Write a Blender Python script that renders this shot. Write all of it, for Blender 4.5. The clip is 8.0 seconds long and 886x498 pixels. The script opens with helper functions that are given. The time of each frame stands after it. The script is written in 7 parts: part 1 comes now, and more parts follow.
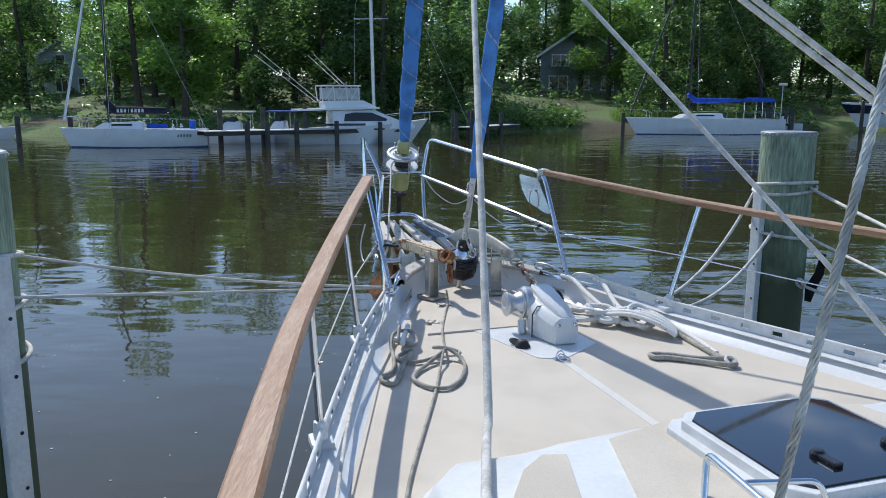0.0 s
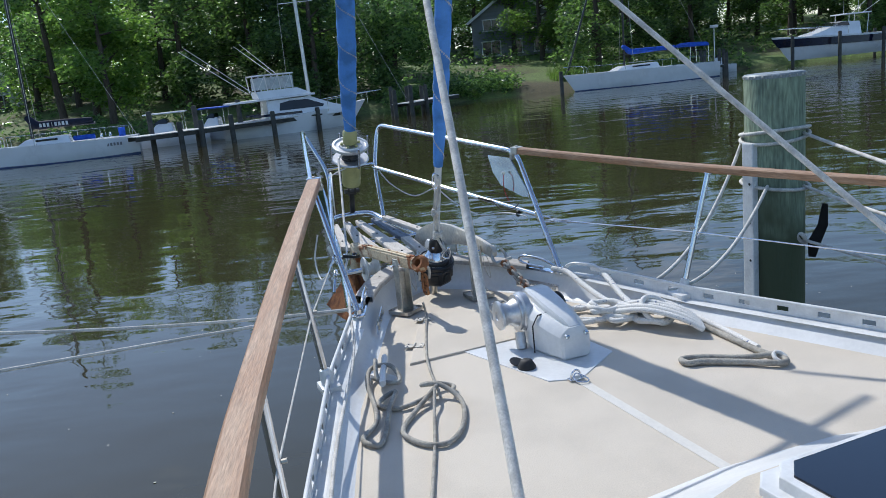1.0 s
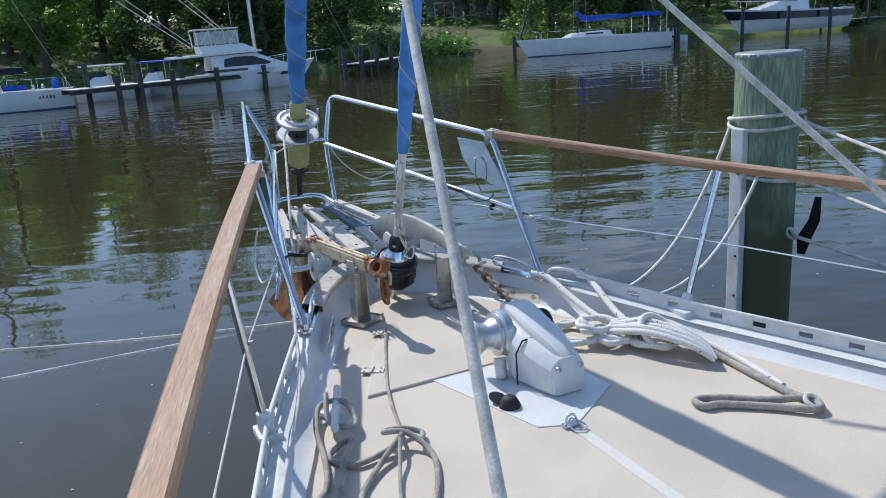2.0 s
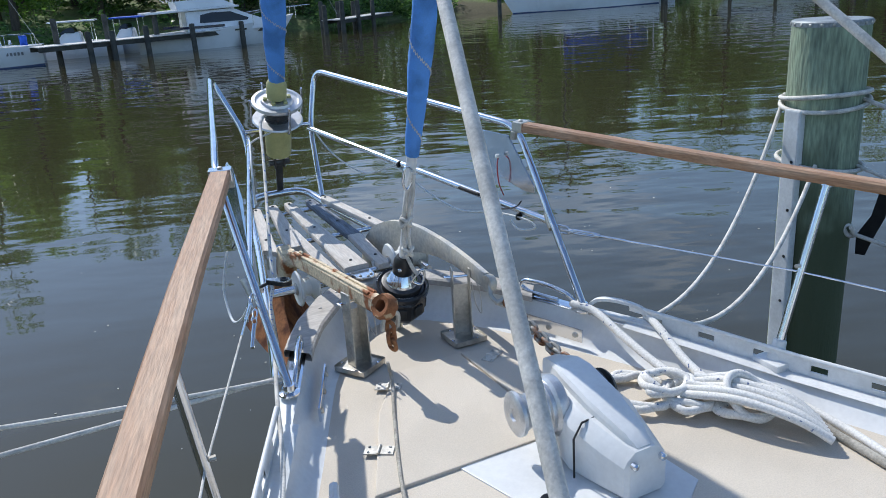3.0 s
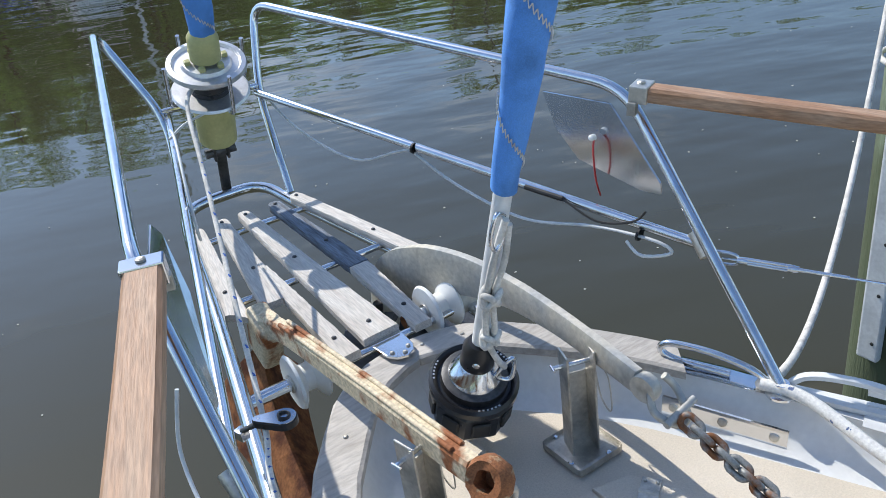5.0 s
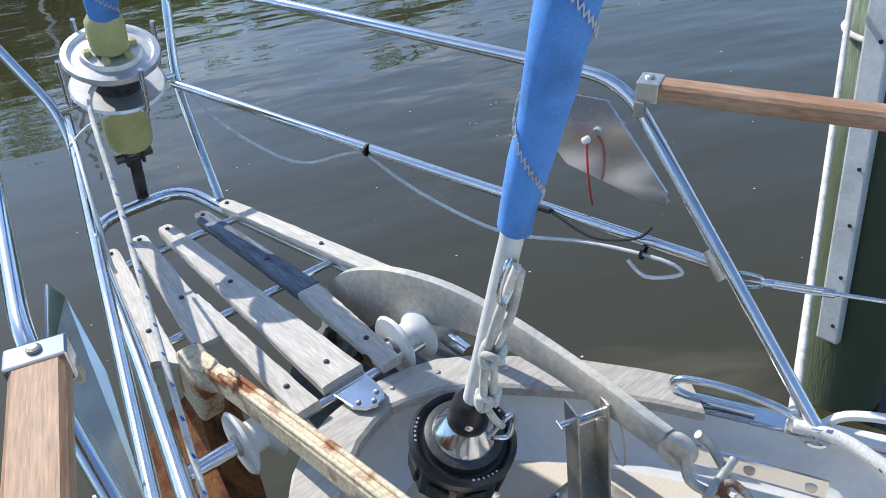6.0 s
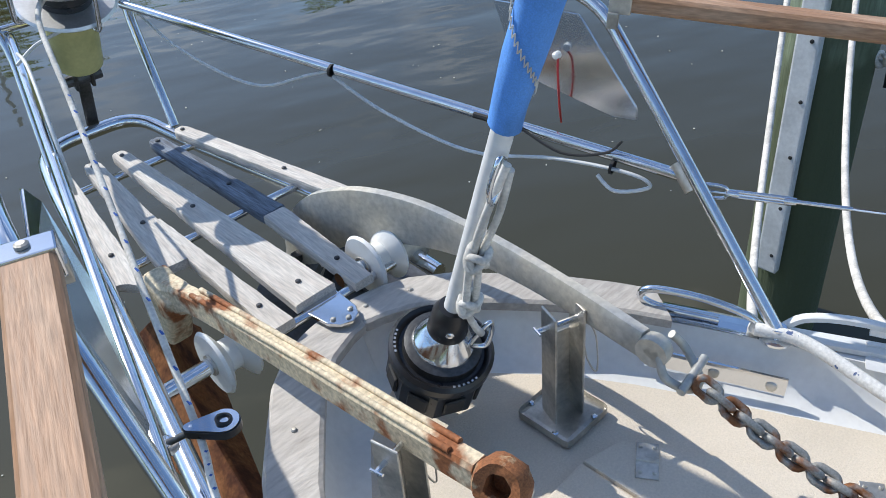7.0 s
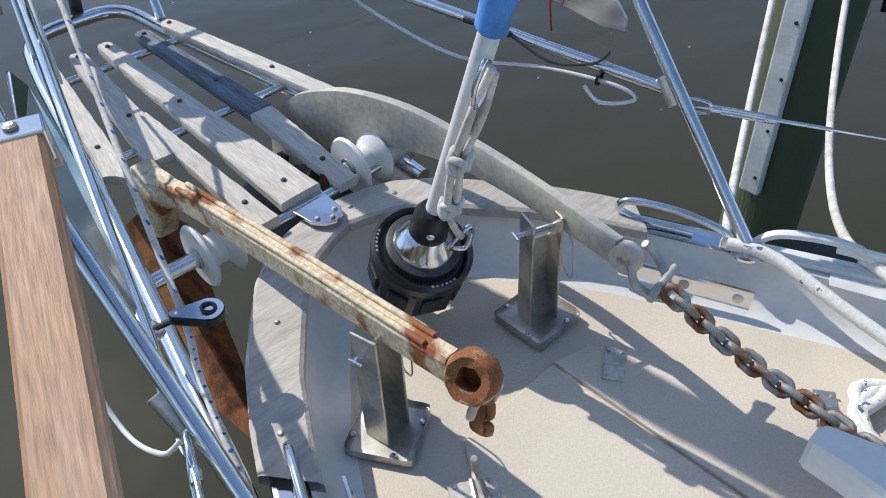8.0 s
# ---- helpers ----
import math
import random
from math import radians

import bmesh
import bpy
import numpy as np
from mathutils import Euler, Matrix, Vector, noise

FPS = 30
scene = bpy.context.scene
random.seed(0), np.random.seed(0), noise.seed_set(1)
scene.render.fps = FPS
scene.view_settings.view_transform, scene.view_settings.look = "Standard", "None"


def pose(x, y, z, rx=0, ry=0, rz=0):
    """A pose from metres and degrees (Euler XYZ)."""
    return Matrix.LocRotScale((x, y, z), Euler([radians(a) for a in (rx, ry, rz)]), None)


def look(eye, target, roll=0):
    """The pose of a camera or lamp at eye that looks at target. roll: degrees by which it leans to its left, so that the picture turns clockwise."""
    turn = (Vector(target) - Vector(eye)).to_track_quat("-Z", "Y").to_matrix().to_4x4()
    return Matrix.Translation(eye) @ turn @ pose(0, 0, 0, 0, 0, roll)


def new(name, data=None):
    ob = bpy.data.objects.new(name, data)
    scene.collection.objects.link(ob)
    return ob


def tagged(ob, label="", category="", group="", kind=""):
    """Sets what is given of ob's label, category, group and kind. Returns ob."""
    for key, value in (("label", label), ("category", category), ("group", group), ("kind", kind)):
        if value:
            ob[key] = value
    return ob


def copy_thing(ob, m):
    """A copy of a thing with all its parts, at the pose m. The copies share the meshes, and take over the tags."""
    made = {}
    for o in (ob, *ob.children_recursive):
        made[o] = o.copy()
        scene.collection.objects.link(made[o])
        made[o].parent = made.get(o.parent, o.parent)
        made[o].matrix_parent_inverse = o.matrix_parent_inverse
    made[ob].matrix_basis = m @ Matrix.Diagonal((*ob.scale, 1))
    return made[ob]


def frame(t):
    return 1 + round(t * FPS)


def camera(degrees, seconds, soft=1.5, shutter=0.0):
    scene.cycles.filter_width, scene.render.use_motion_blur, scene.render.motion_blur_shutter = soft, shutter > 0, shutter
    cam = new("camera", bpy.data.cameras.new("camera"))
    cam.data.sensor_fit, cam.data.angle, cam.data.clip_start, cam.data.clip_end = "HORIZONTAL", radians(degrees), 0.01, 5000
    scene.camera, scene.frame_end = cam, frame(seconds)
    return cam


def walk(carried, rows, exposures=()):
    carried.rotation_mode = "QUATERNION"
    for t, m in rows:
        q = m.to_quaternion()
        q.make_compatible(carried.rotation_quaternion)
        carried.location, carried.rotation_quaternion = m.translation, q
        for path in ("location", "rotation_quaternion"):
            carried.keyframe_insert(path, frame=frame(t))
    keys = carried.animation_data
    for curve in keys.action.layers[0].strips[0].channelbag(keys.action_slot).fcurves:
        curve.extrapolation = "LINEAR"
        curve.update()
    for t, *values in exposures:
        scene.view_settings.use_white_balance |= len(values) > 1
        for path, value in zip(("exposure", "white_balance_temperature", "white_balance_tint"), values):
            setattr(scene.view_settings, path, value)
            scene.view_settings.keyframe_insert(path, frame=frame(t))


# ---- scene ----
cam = camera(58.3, 8.0, soft=0.9)
PATH = [
    (0, (0.407, -0.183, 1.172), (0.198, 1.77, 0.797), 0.2),
    (0.5, (0.274, 0.123, 1.179), (0.08, 2.079, 0.806), -3.8),
    (1, (0.262, 0.512, 1.183), (0.167, 2.46, 0.742), -5.9),
    (1.5, (0.23, 0.776, 1.219), (0.202, 2.712, 0.718), -4.3),
    (1.7, (0.206, 0.899, 1.207), (0.205, 2.833, 0.698), -4.1),
    (2.8, (0.112, 1.723, 1.26), (0.179, 3.616, 0.617), -3.4),
    (3, (0.08, 1.869, 1.256), (0.147, 3.76, 0.612), -3.7),
    (3.5, (-0.015, 2.211, 1.269), (0.071, 4.066, 0.526), -5.1),
    (4, (-0.033, 2.587, 1.282), (0.027, 4.421, 0.486), -6.6),
    (4.2, (-0.055, 2.693, 1.282), (-0.007, 4.518, 0.463), -6.6),
    (5.3, (-0.189, 3.335, 1.268), (0.05, 5.074, 0.309), -8.8),
    (5.5, (-0.187, 3.419, 1.26), (0.044, 5.146, 0.28), -9.1),
    (6, (-0.21, 3.524, 1.255), (0.161, 5.206, 0.238), -7.5),
    (6.5, (-0.271, 3.514, 1.227), (0.206, 5.135, 0.159), -6.1),
    (7, (-0.299, 3.507, 1.205), (0.19, 5.079, 0.07), -5.6),
    (7.5, (-0.299, 3.497, 1.202), (0.178, 4.992, -0.038), -4.2),
    (8, (-0.302, 3.47, 1.209), (0.161, 4.909, -0.101), -3.0),
]
walk(cam, [(t, look(eye, target, roll)) for t, eye, target, roll in PATH], [(t, s, k, 9) for t, s, k in ((0, 0.08, 6150), (1.5, 0.06, 6150), (3.0, 0.20, 6200), (4.0, 0.22, 6250), (5.5, 0.50, 6450), (6.0, 0.52, 6450), (6.5, 0.48, 6450), (7.0, 0.38, 6450), (7.5, 0.28, 6500), (8.0, 0.22, 6550))])

# ---- light ----
WATER_Z = -1.7
AXIS = 23.9                                    # the boat's bow points 24 degrees to the left of +y
BOAT = Matrix.Translation((0.02, 4.55, 0.0)) @ Matrix.Rotation(radians(AXIS), 4, "Z")
to_sun = (BOAT.to_3x3() @ Vector((-0.17, 0.96, 1.0))).normalized()
sun = new("sun", bpy.data.lights.new("sun", "SUN"))
sun.data.energy, sun.data.angle, sun.data.color = 3.6, radians(0.53), (1.0, 0.96, 0.90)
sun.matrix_world = look(to_sun * 40, (0, 0, 0))
world = bpy.data.worlds.new("sky")
scene.world = world
world.use_nodes = True
sky = world.node_tree.nodes.new("ShaderNodeTexSky")
sky.sky_type, sky.sun_disc = "NISHITA", False
sky.sun_elevation = math.asin(to_sun.z)
sky.sun_rotation = math.atan2(to_sun.x, to_sun.y)
sky.air_density, sky.dust_density, sky.ozone_density = 1.0, 0.45, 4.0
# scattered fair-weather cloud
WN, WL = world.node_tree.nodes, world.node_tree.links
wtc, wmp, wno, wra, wmx = (WN.new(k) for k in ("ShaderNodeTexCoord", "ShaderNodeMapping", "ShaderNodeTexNoise", "ShaderNodeValToRGB", "ShaderNodeMix"))
wmp.inputs["Scale"].default_value = (1.0, 1.0, 2.6)
wno.inputs["Scale"].default_value, wno.inputs["Detail"].default_value, wno.inputs["Roughness"].default_value = 2.3, 7, 0.56
wra.color_ramp.elements[0].position, wra.color_ramp.elements[1].position = 0.58, 0.76
wmx.data_type = "RGBA"
wmx.inputs["B"].default_value = (9.0, 9.3, 9.8, 1)
WL.new(wtc.outputs["Generated"], wmp.inputs[0]), WL.new(wmp.outputs[0], wno.inputs["Vector"])
WL.new(wno.outputs["Fac"], wra.inputs[0]), WL.new(wra.outputs[0], wmx.inputs["Factor"])
WL.new(sky.outputs[0], wmx.inputs["A"]), WL.new(wmx.outputs["Result"], WN["Background"].inputs[0])
world.node_tree.nodes["Background"].inputs[1].default_value = 0.15


# ---- materials ----
def mat(name, color, rough=0.5, metal=0.0, var=0.15, scale=8.0, bump=0.0, bump_scale=60.0, stretch=(1, 1, 1),
        color2=None, mix=(0.45, 0.6), rand=0.0, detail_scale=None, detail=0.0, spec=0.5, coat=0.0, rough_var=0.1):
    """Two-scale procedural surface: stains (scale), a second colour where the noise passes mix, fine grain and bump."""
    m = bpy.data.materials.new(name)
    m.use_nodes = True
    nt = m.node_tree
    N, L = nt.nodes, nt.links
    p = N["Principled BSDF"]
    p.inputs["Metallic"].default_value = metal
    p.inputs["Specular IOR Level"].default_value = spec
    p.inputs["Coat Weight"].default_value = coat
    tc = N.new("ShaderNodeTexCoord")
    mp = N.new("ShaderNodeMapping")
    mp.inputs["Scale"].default_value = stretch
    L.new(tc.outputs["Object"], mp.inputs[0])
    n1 = N.new("ShaderNodeTexNoise")
    n1.inputs["Scale"].default_value, n1.inputs["Detail"].default_value = scale, 6
    L.new(mp.outputs[0], n1.inputs["Vector"])
    c1 = (*color, 1)
    c2 = (*(color2 if color2 else [c * (1 - var) for c in color]), 1)
    ramp = N.new("ShaderNodeValToRGB")
    ramp.color_ramp.elements[0].position, ramp.color_ramp.elements[1].position = mix
    ramp.color_ramp.elements[0].color, ramp.color_ramp.elements[1].color = c1, c2
    L.new(n1.outputs["Fac"], ramp.inputs[0])
    out = ramp.outputs[0]
    n2 = N.new("ShaderNodeTexNoise")
    n2.inputs["Scale"].default_value, n2.inputs["Detail"].default_value = detail_scale or scale * 9, 4
    L.new(mp.outputs[0], n2.inputs["Vector"])
    if detail:
        mr = N.new("ShaderNodeMapRange")
        mr.inputs[1].default_value, mr.inputs[2].default_value = 0.3, 0.7
        mr.inputs[3].default_value, mr.inputs[4].default_value = 1 - detail, 1 + detail
        L.new(n2.outputs["Fac"], mr.inputs[0])
        mul = N.new("ShaderNodeVectorMath")
        mul.operation = "MULTIPLY"
        L.new(out, mul.inputs[0]), L.new(mr.outputs[0], mul.inputs[1])
        out = mul.outputs[0]
    if rand:
        oi = N.new("ShaderNodeObjectInfo")
        mr2 = N.new("ShaderNodeMapRange")
        mr2.inputs[3].default_value, mr2.inputs[4].default_value = 1 - rand, 1 + rand
        L.new(oi.outputs["Random"], mr2.inputs[0])
        mul2 = N.new("ShaderNodeVectorMath")
        mul2.operation = "MULTIPLY"
        L.new(out, mul2.inputs[0]), L.new(mr2.outputs[0], mul2.inputs[1])
        out = mul2.outputs[0]
    L.new(out, p.inputs["Base Color"])
    rr = N.new("ShaderNodeMapRange")
    rr.inputs[3].default_value, rr.inputs[4].default_value = max(0.02, rough - rough_var), min(1, rough + rough_var)
    L.new(n1.outputs["Fac"], rr.inputs[0]), L.new(rr.outputs[0], p.inputs["Roughness"])
    if bump:
        n3 = N.new("ShaderNodeTexNoise")
        n3.inputs["Scale"].default_value, n3.inputs["Detail"].default_value = bump_scale, 5
        L.new(mp.outputs[0], n3.inputs["Vector"])
        b = N.new("ShaderNodeBump")
        b.inputs["Strength"].default_value, b.inputs["Distance"].default_value = 1.0, bump
        L.new(n3.outputs["Fac"], b.inputs["Height"]), L.new(b.outputs[0], p.inputs["Normal"])
    return m


STEEL = mat("stainless_steel", (0.72, 0.74, 0.77), 0.14, 1.0, 0.12, 14, rough_var=0.06)
DARK_STEEL = mat("dark_forged_steel", (0.10, 0.10, 0.10), 0.45, 0.8, 0.3, 16, detail=0.2, bump=0.0006)
STEEL_DULL = mat("brushed_steel", (0.60, 0.575, 0.52), 0.48, 1.0, 0.35, 11, detail=0.12, bump=0.0004, bump_scale=140)
ALLOY = mat("anodised_alloy", (0.66, 0.66, 0.66), 0.42, 0.85, 0.18, 16, detail=0.06, bump=0.0003)
ALLOY_WHITE = mat("painted_alloy", (0.72, 0.72, 0.70), 0.38, 0.0, 0.12, 9, detail=0.05, bump=0.0003)
GEL = mat("white_gelcoat", (0.73, 0.73, 0.71), 0.32, 0, 0.10, 3.5, detail=0.04, detail_scale=60, bump=0.0006, bump_scale=9, coat=0.15)
NONSKID = mat("cream_nonskid", (0.63, 0.555, 0.45), 0.72, 0, 0.10, 2.4, detail=0.07, detail_scale=220, bump=0.0012, bump_scale=330)
TEAK = mat("varnished_teak", (0.34, 0.185, 0.098), 0.6, 0, 0.35, 5, bump=0.0009, bump_scale=30, stretch=(7, 0.6, 7), detail=0.26, detail_scale=34,
           color2=(0.43, 0.285, 0.185), mix=(0.42, 0.68))
TEAK_GREY = mat("weathered_teak", (0.60, 0.56, 0.50), 0.8, 0, 0.3, 6, bump=0.0016, bump_scale=30, stretch=(11, 1, 11), detail=0.24, detail_scale=24,
                color2=(0.50, 0.44, 0.38), mix=(0.42, 0.75), rand=0.08)
TEAK_CAP = mat("grey_teak_capping", (0.48, 0.445, 0.40), 0.8, 0, 0.3, 6, bump=0.0016, bump_scale=30, stretch=(1.5, 6, 6), detail=0.16, detail_scale=16, color2=(0.39, 0.355, 0.315), mix=(0.40, 0.75), rand=0.10)
# teak with a bluish cast shadow put into its colour
TEAK_SHADED = mat("shaded_teak", (0.15, 0.185, 0.235), 0.6, 0, 0.3, 6, bump=0.003, bump_scale=30, stretch=(11, 1, 11), detail=0.5, detail_scale=20, color2=(0.07, 0.085, 0.11), mix=(0.40, 0.66))
CANVAS = mat("blue_canvas", (0.105, 0.30, 0.73), 0.85, 0, 0.3, 9, bump=0.0016, bump_scale=55, detail=0.12, detail_scale=420)
ROPE = mat("white_rope", (0.66, 0.63, 0.57), 0.85, 0, 0.25, 18, bump=0.0007, bump_scale=300, detail=0.16, detail_scale=160)
ROPE_DOCK = mat("flecked_dock_line", (0.72, 0.70, 0.65), 0.85, 0, 0.25, 55, bump=0.0012, bump_scale=210, detail=0.14, detail_scale=160, color2=(0.10, 0.14, 0.26), mix=(0.665, 0.685))
ROPE_OLD = mat("grey_old_rope", (0.42, 0.39, 0.33), 0.9, 0, 0.3, 18, bump=0.002, bump_scale=230, detail=0.2, detail_scale=150)
BLACK = mat("black_plastic", (0.018, 0.018, 0.02), 0.3, 0, 0.3, 20, bump=0.0002)
RUBBER = mat("black_rubber", (0.02, 0.02, 0.02), 0.65, 0, 0.3, 20)
YELLOW = mat("yellowed_plastic", (0.50, 0.47, 0.20), 0.45, 0, 0.15, 12, detail=0.06)
WHITE_NYLON = mat("white_nylon", (0.78, 0.78, 0.75), 0.4, 0, 0.08, 20)
RUST = mat("rust", (0.36, 0.15, 0.055), 0.85, 0, 0.3, 12, bump=0.0025, bump_scale=70, color2=(0.13, 0.045, 0.02), mix=(0.46, 0.62), detail=0.3)
RUSTY = mat("rusty_galvanised", (0.62, 0.52, 0.36), 0.75, 0.1, 0.3, 13, bump=0.0014, bump_scale=70, color2=(0.28, 0.10, 0.035), mix=(0.50, 0.60), detail=0.28)
GALV = mat("galvanised_steel", (0.42, 0.42, 0.40), 0.55, 0.55, 0.3, 8, bump=0.001, bump_scale=60, color2=(0.56, 0.52, 0.44), mix=(0.4, 0.65), detail=0.15)
SMOKED = mat("smoked_acrylic", (0.008, 0.010, 0.016), 0.06, 0, 0.2, 3, rough_var=0.03, coat=0.6)
PILE = mat("weathered_pile", (0.30, 0.37, 0.25), 0.9, 0, 0.4, 3.0, bump=0.006, bump_scale=16, stretch=(5, 5, 0.7), color2=(0.17, 0.21, 0.15), mix=(0.38, 0.66), detail=0.35, detail_scale=16)
PVC = mat("white_pvc", (0.68, 0.69, 0.68), 0.5, 0, 0.15, 6, detail=0.08)

# ---- mesh helpers ----
base_of = {}


turn_of = {}


def thing(name, label, category, base=(0, 0, 0), frame_m=BOAT, group="", kind=""):
    ob = new(name)
    ob.empty_display_size = 0.1
    ob.matrix_world = frame_m @ Matrix.Translation(base)
    base_of[ob] = Vector(base)
    return tagged(ob, label, category, group, kind)


def part(name, bm, material, parent=None, label="", smooth=None, frame_m=BOAT, grain=None):
    """Links bm as one mesh object under a thing or a part; bm is in the thing's frame."""
    me = bpy.data.meshes.new(name)
    if parent is not None:
        bmesh.ops.translate(bm, vec=-base_of[parent], verts=bm.verts)
    turn = Vector(grain).to_track_quat("Y", "Z").to_matrix().to_4x4() if grain is not None else Matrix()
    bmesh.ops.transform(bm, matrix=turn.inverted(), verts=bm.verts)
    bmesh.ops.recalc_face_normals(bm, faces=bm.faces)
    if smooth is not None:
        ang = radians(smooth)
        for f in bm.faces:
            f.smooth = True
        for e in bm.edges:
            if len(e.link_faces) == 2 and e.calc_face_angle(0) > ang:
                e.smooth = False
    bm.to_mesh(me)
    bm.free()
    for m in material if isinstance(material, (list, tuple)) else [material]:
        me.materials.append(m)
    ob = new(name, me)
    if parent is not None:
        ob.parent = parent
        ob.matrix_local = turn_of.get(parent, Matrix()).inverted() @ turn
        turn_of[ob] = turn
        base_of[ob] = base_of[parent]
    else:
        ob.matrix_world = frame_m
        base_of[ob] = Vector((0, 0, 0))
    if label:
        ob["label"] = label
    return ob


def spline(pts, n=8, closed=False):
    """Catmull-Rom through the points."""
    P = [Vector(p) for p in pts]
    if len(P) < 3:
        return P
    out, k = [], len(P)
    for i in range(k if closed else k - 1):
        a, b, c, d = (P[(i + j) % k] if closed else P[min(max(i + j, 0), k - 1)] for j in (-1, 0, 1, 2))
        for s in range(n):
            t = s / n
            out.append(0.5 * (2 * b + (c - a) * t + (2 * a - 5 * b + 4 * c - d) * t * t + (3 * b - a - 3 * c + d) * t ** 3))
    if not closed:
        out.append(P[-1])
    return out


def tube(bm, pts, r, seg=10, closed=False, flat=1.0, radii=None, up=None):
    """A round (or flattened) bar along the points."""
    P = [Vector(p) for p in pts]
    n = len(P)
    rings, nrm = [], None
    for i in range(n):
        a = P[i - 1] if (i or closed) else P[0]
        b = P[(i + 1) % n] if (i < n - 1 or closed) else P[-1]
        d = (b - a)
        d = d.normalized() if d.length > 1e-9 else Vector((0, 0, 1))
        if nrm is None or up is not None:
            ref = Vector(up) if up is not None else (Vector((0, 0, 1)) if abs(d.z) < 0.9 else Vector((1, 0, 0)))
            nrm = (ref - d * ref.dot(d)).normalized()
        else:
            nrm = (nrm - d * nrm.dot(d)).normalized()
        side = d.cross(nrm)
        rad = radii[i] if radii else r
        rings.append([bm.verts.new(P[i] + nrm * (math.sin(2 * math.pi * k / seg) * rad * flat) + side * (math.cos(2 * math.pi * k / seg) * rad)) for k in range(seg)])
    for i in range(n if closed else n - 1):
        A, C = rings[i], rings[(i + 1) % n]
        for k in range(seg):
            bm.faces.new((A[k], A[(k + 1) % seg], C[(k + 1) % seg], C[k]))
    if not closed:
        bm.faces.new(list(reversed(rings[0]))), bm.faces.new(rings[-1])
    return bm


def T(pts, r, seg=10, n=0, closed=False, flat=1.0, up=None):
    return tube(bmesh.new(), spline(pts, n, closed) if n else pts, r, seg, closed, flat, up=up)


def bent(pts, r, seg=12, radius=0.06):
    """A pipe with rounded bends at the inner points."""
    P = [Vector(p) for p in pts]
    out = [P[0]]
    for i in range(1, len(P) - 1):
        a, b, c = P[i - 1], P[i], P[i + 1]
        k = min(radius, (a - b).length * 0.45, (c - b).length * 0.45)
        s, e = b + (a - b).normalized() * k, b + (c - b).normalized() * k
        for j in range(7):
            t = j / 6
            out.append(s * (1 - t) ** 2 + b * 2 * t * (1 - t) + e * t * t)
    out.append(P[-1])
    return tube(bmesh.new(), out, r, seg)


def box(bm, c, size, rot=None, bevel=0.0, seg=2):
    """A bevelled block; rot is a Matrix (3x3 or 4x4)."""
    m = Matrix.Translation(c) @ (rot.to_4x4() if rot else Matrix()) @ Matrix.Diagonal((*size, 1))
    r = bmesh.ops.create_cube(bm, size=1, matrix=m)
    if bevel:
        es = list({e for v in r["verts"] for e in v.link_edges})
        bmesh.ops.bevel(bm, geom=es, offset=bevel, segments=seg, profile=0.6, affect="EDGES")
    return bm


def slab(outline, z0, z1, bevel=0.0, seg=2):
    """An upright prism over a plan outline (x, y)."""
    bm = bmesh.new()
    top = [bm.verts.new((x, y, z1)) for x, y in outline]
    bot = [bm.verts.new((x, y, z0)) for x, y in outline]
    n = len(top)
    t = bm.faces.new(top)
    bm.faces.new(list(reversed(bot)))
    for i in range(n):
        bm.faces.new((bot[i], bot[(i + 1) % n], top[(i + 1) % n], top[i]))
    if bevel:
        bmesh.ops.bevel(bm, geom=list(t.edges), offset=bevel, segments=seg, profile=0.6, affect="EDGES")
    return bm


def lathe(profile, m=None, seg=32, bm=None):
    """Turns (radius, height) round z and places it by m."""
    bm = bm or bmesh.new()
    m = m or Matrix()
    rings = []
    for r, h in profile:
        rings.append([bm.verts.new(m @ Vector((r * math.cos(2 * math.pi * k / seg), r * math.sin(2 * math.pi * k / seg), h))) for k in range(seg)] if r > 1e-5 else [bm.verts.new(m @ Vector((0, 0, h)))])
    for a, b in zip(rings, rings[1:]):
        for k in range(seg):
            q = [a[k % len(a)], a[(k + 1) % len(a)], b[(k + 1) % len(b)], b[k % len(b)]]
            q = list(dict.fromkeys(q))
            if len(q) > 2:
                bm.faces.new(q)
    for ring, flip in ((rings[0], True), (rings[-1], False)):
        if len(ring) > 2:
            bm.faces.new(list(reversed(ring)) if flip else ring)
    return bm


def aim(p, d):
    """A pose at p whose z looks along d."""
    return Matrix.Translation(p) @ Vector(d).to_track_quat("Z", "Y").to_matrix().to_4x4()


def screw(bm, p, d=(0, 0, 1), r=0.006):
    lathe([(r, -0.002), (r, 0.002), (r * 0.6, 0.004), (0, 0.0042)], aim(p, d), 10, bm)


def lerp(table, y):
    """Piecewise-linear look-up in a falling table of (y, value)."""
    if y >= table[0][0]:
        return table[0][1]
    for (a, va), (b, vb) in zip(table, table[1:]):
        if y >= b:
            return va + (vb - va) * (a - y) / (a - b)
    return table[-1][1]


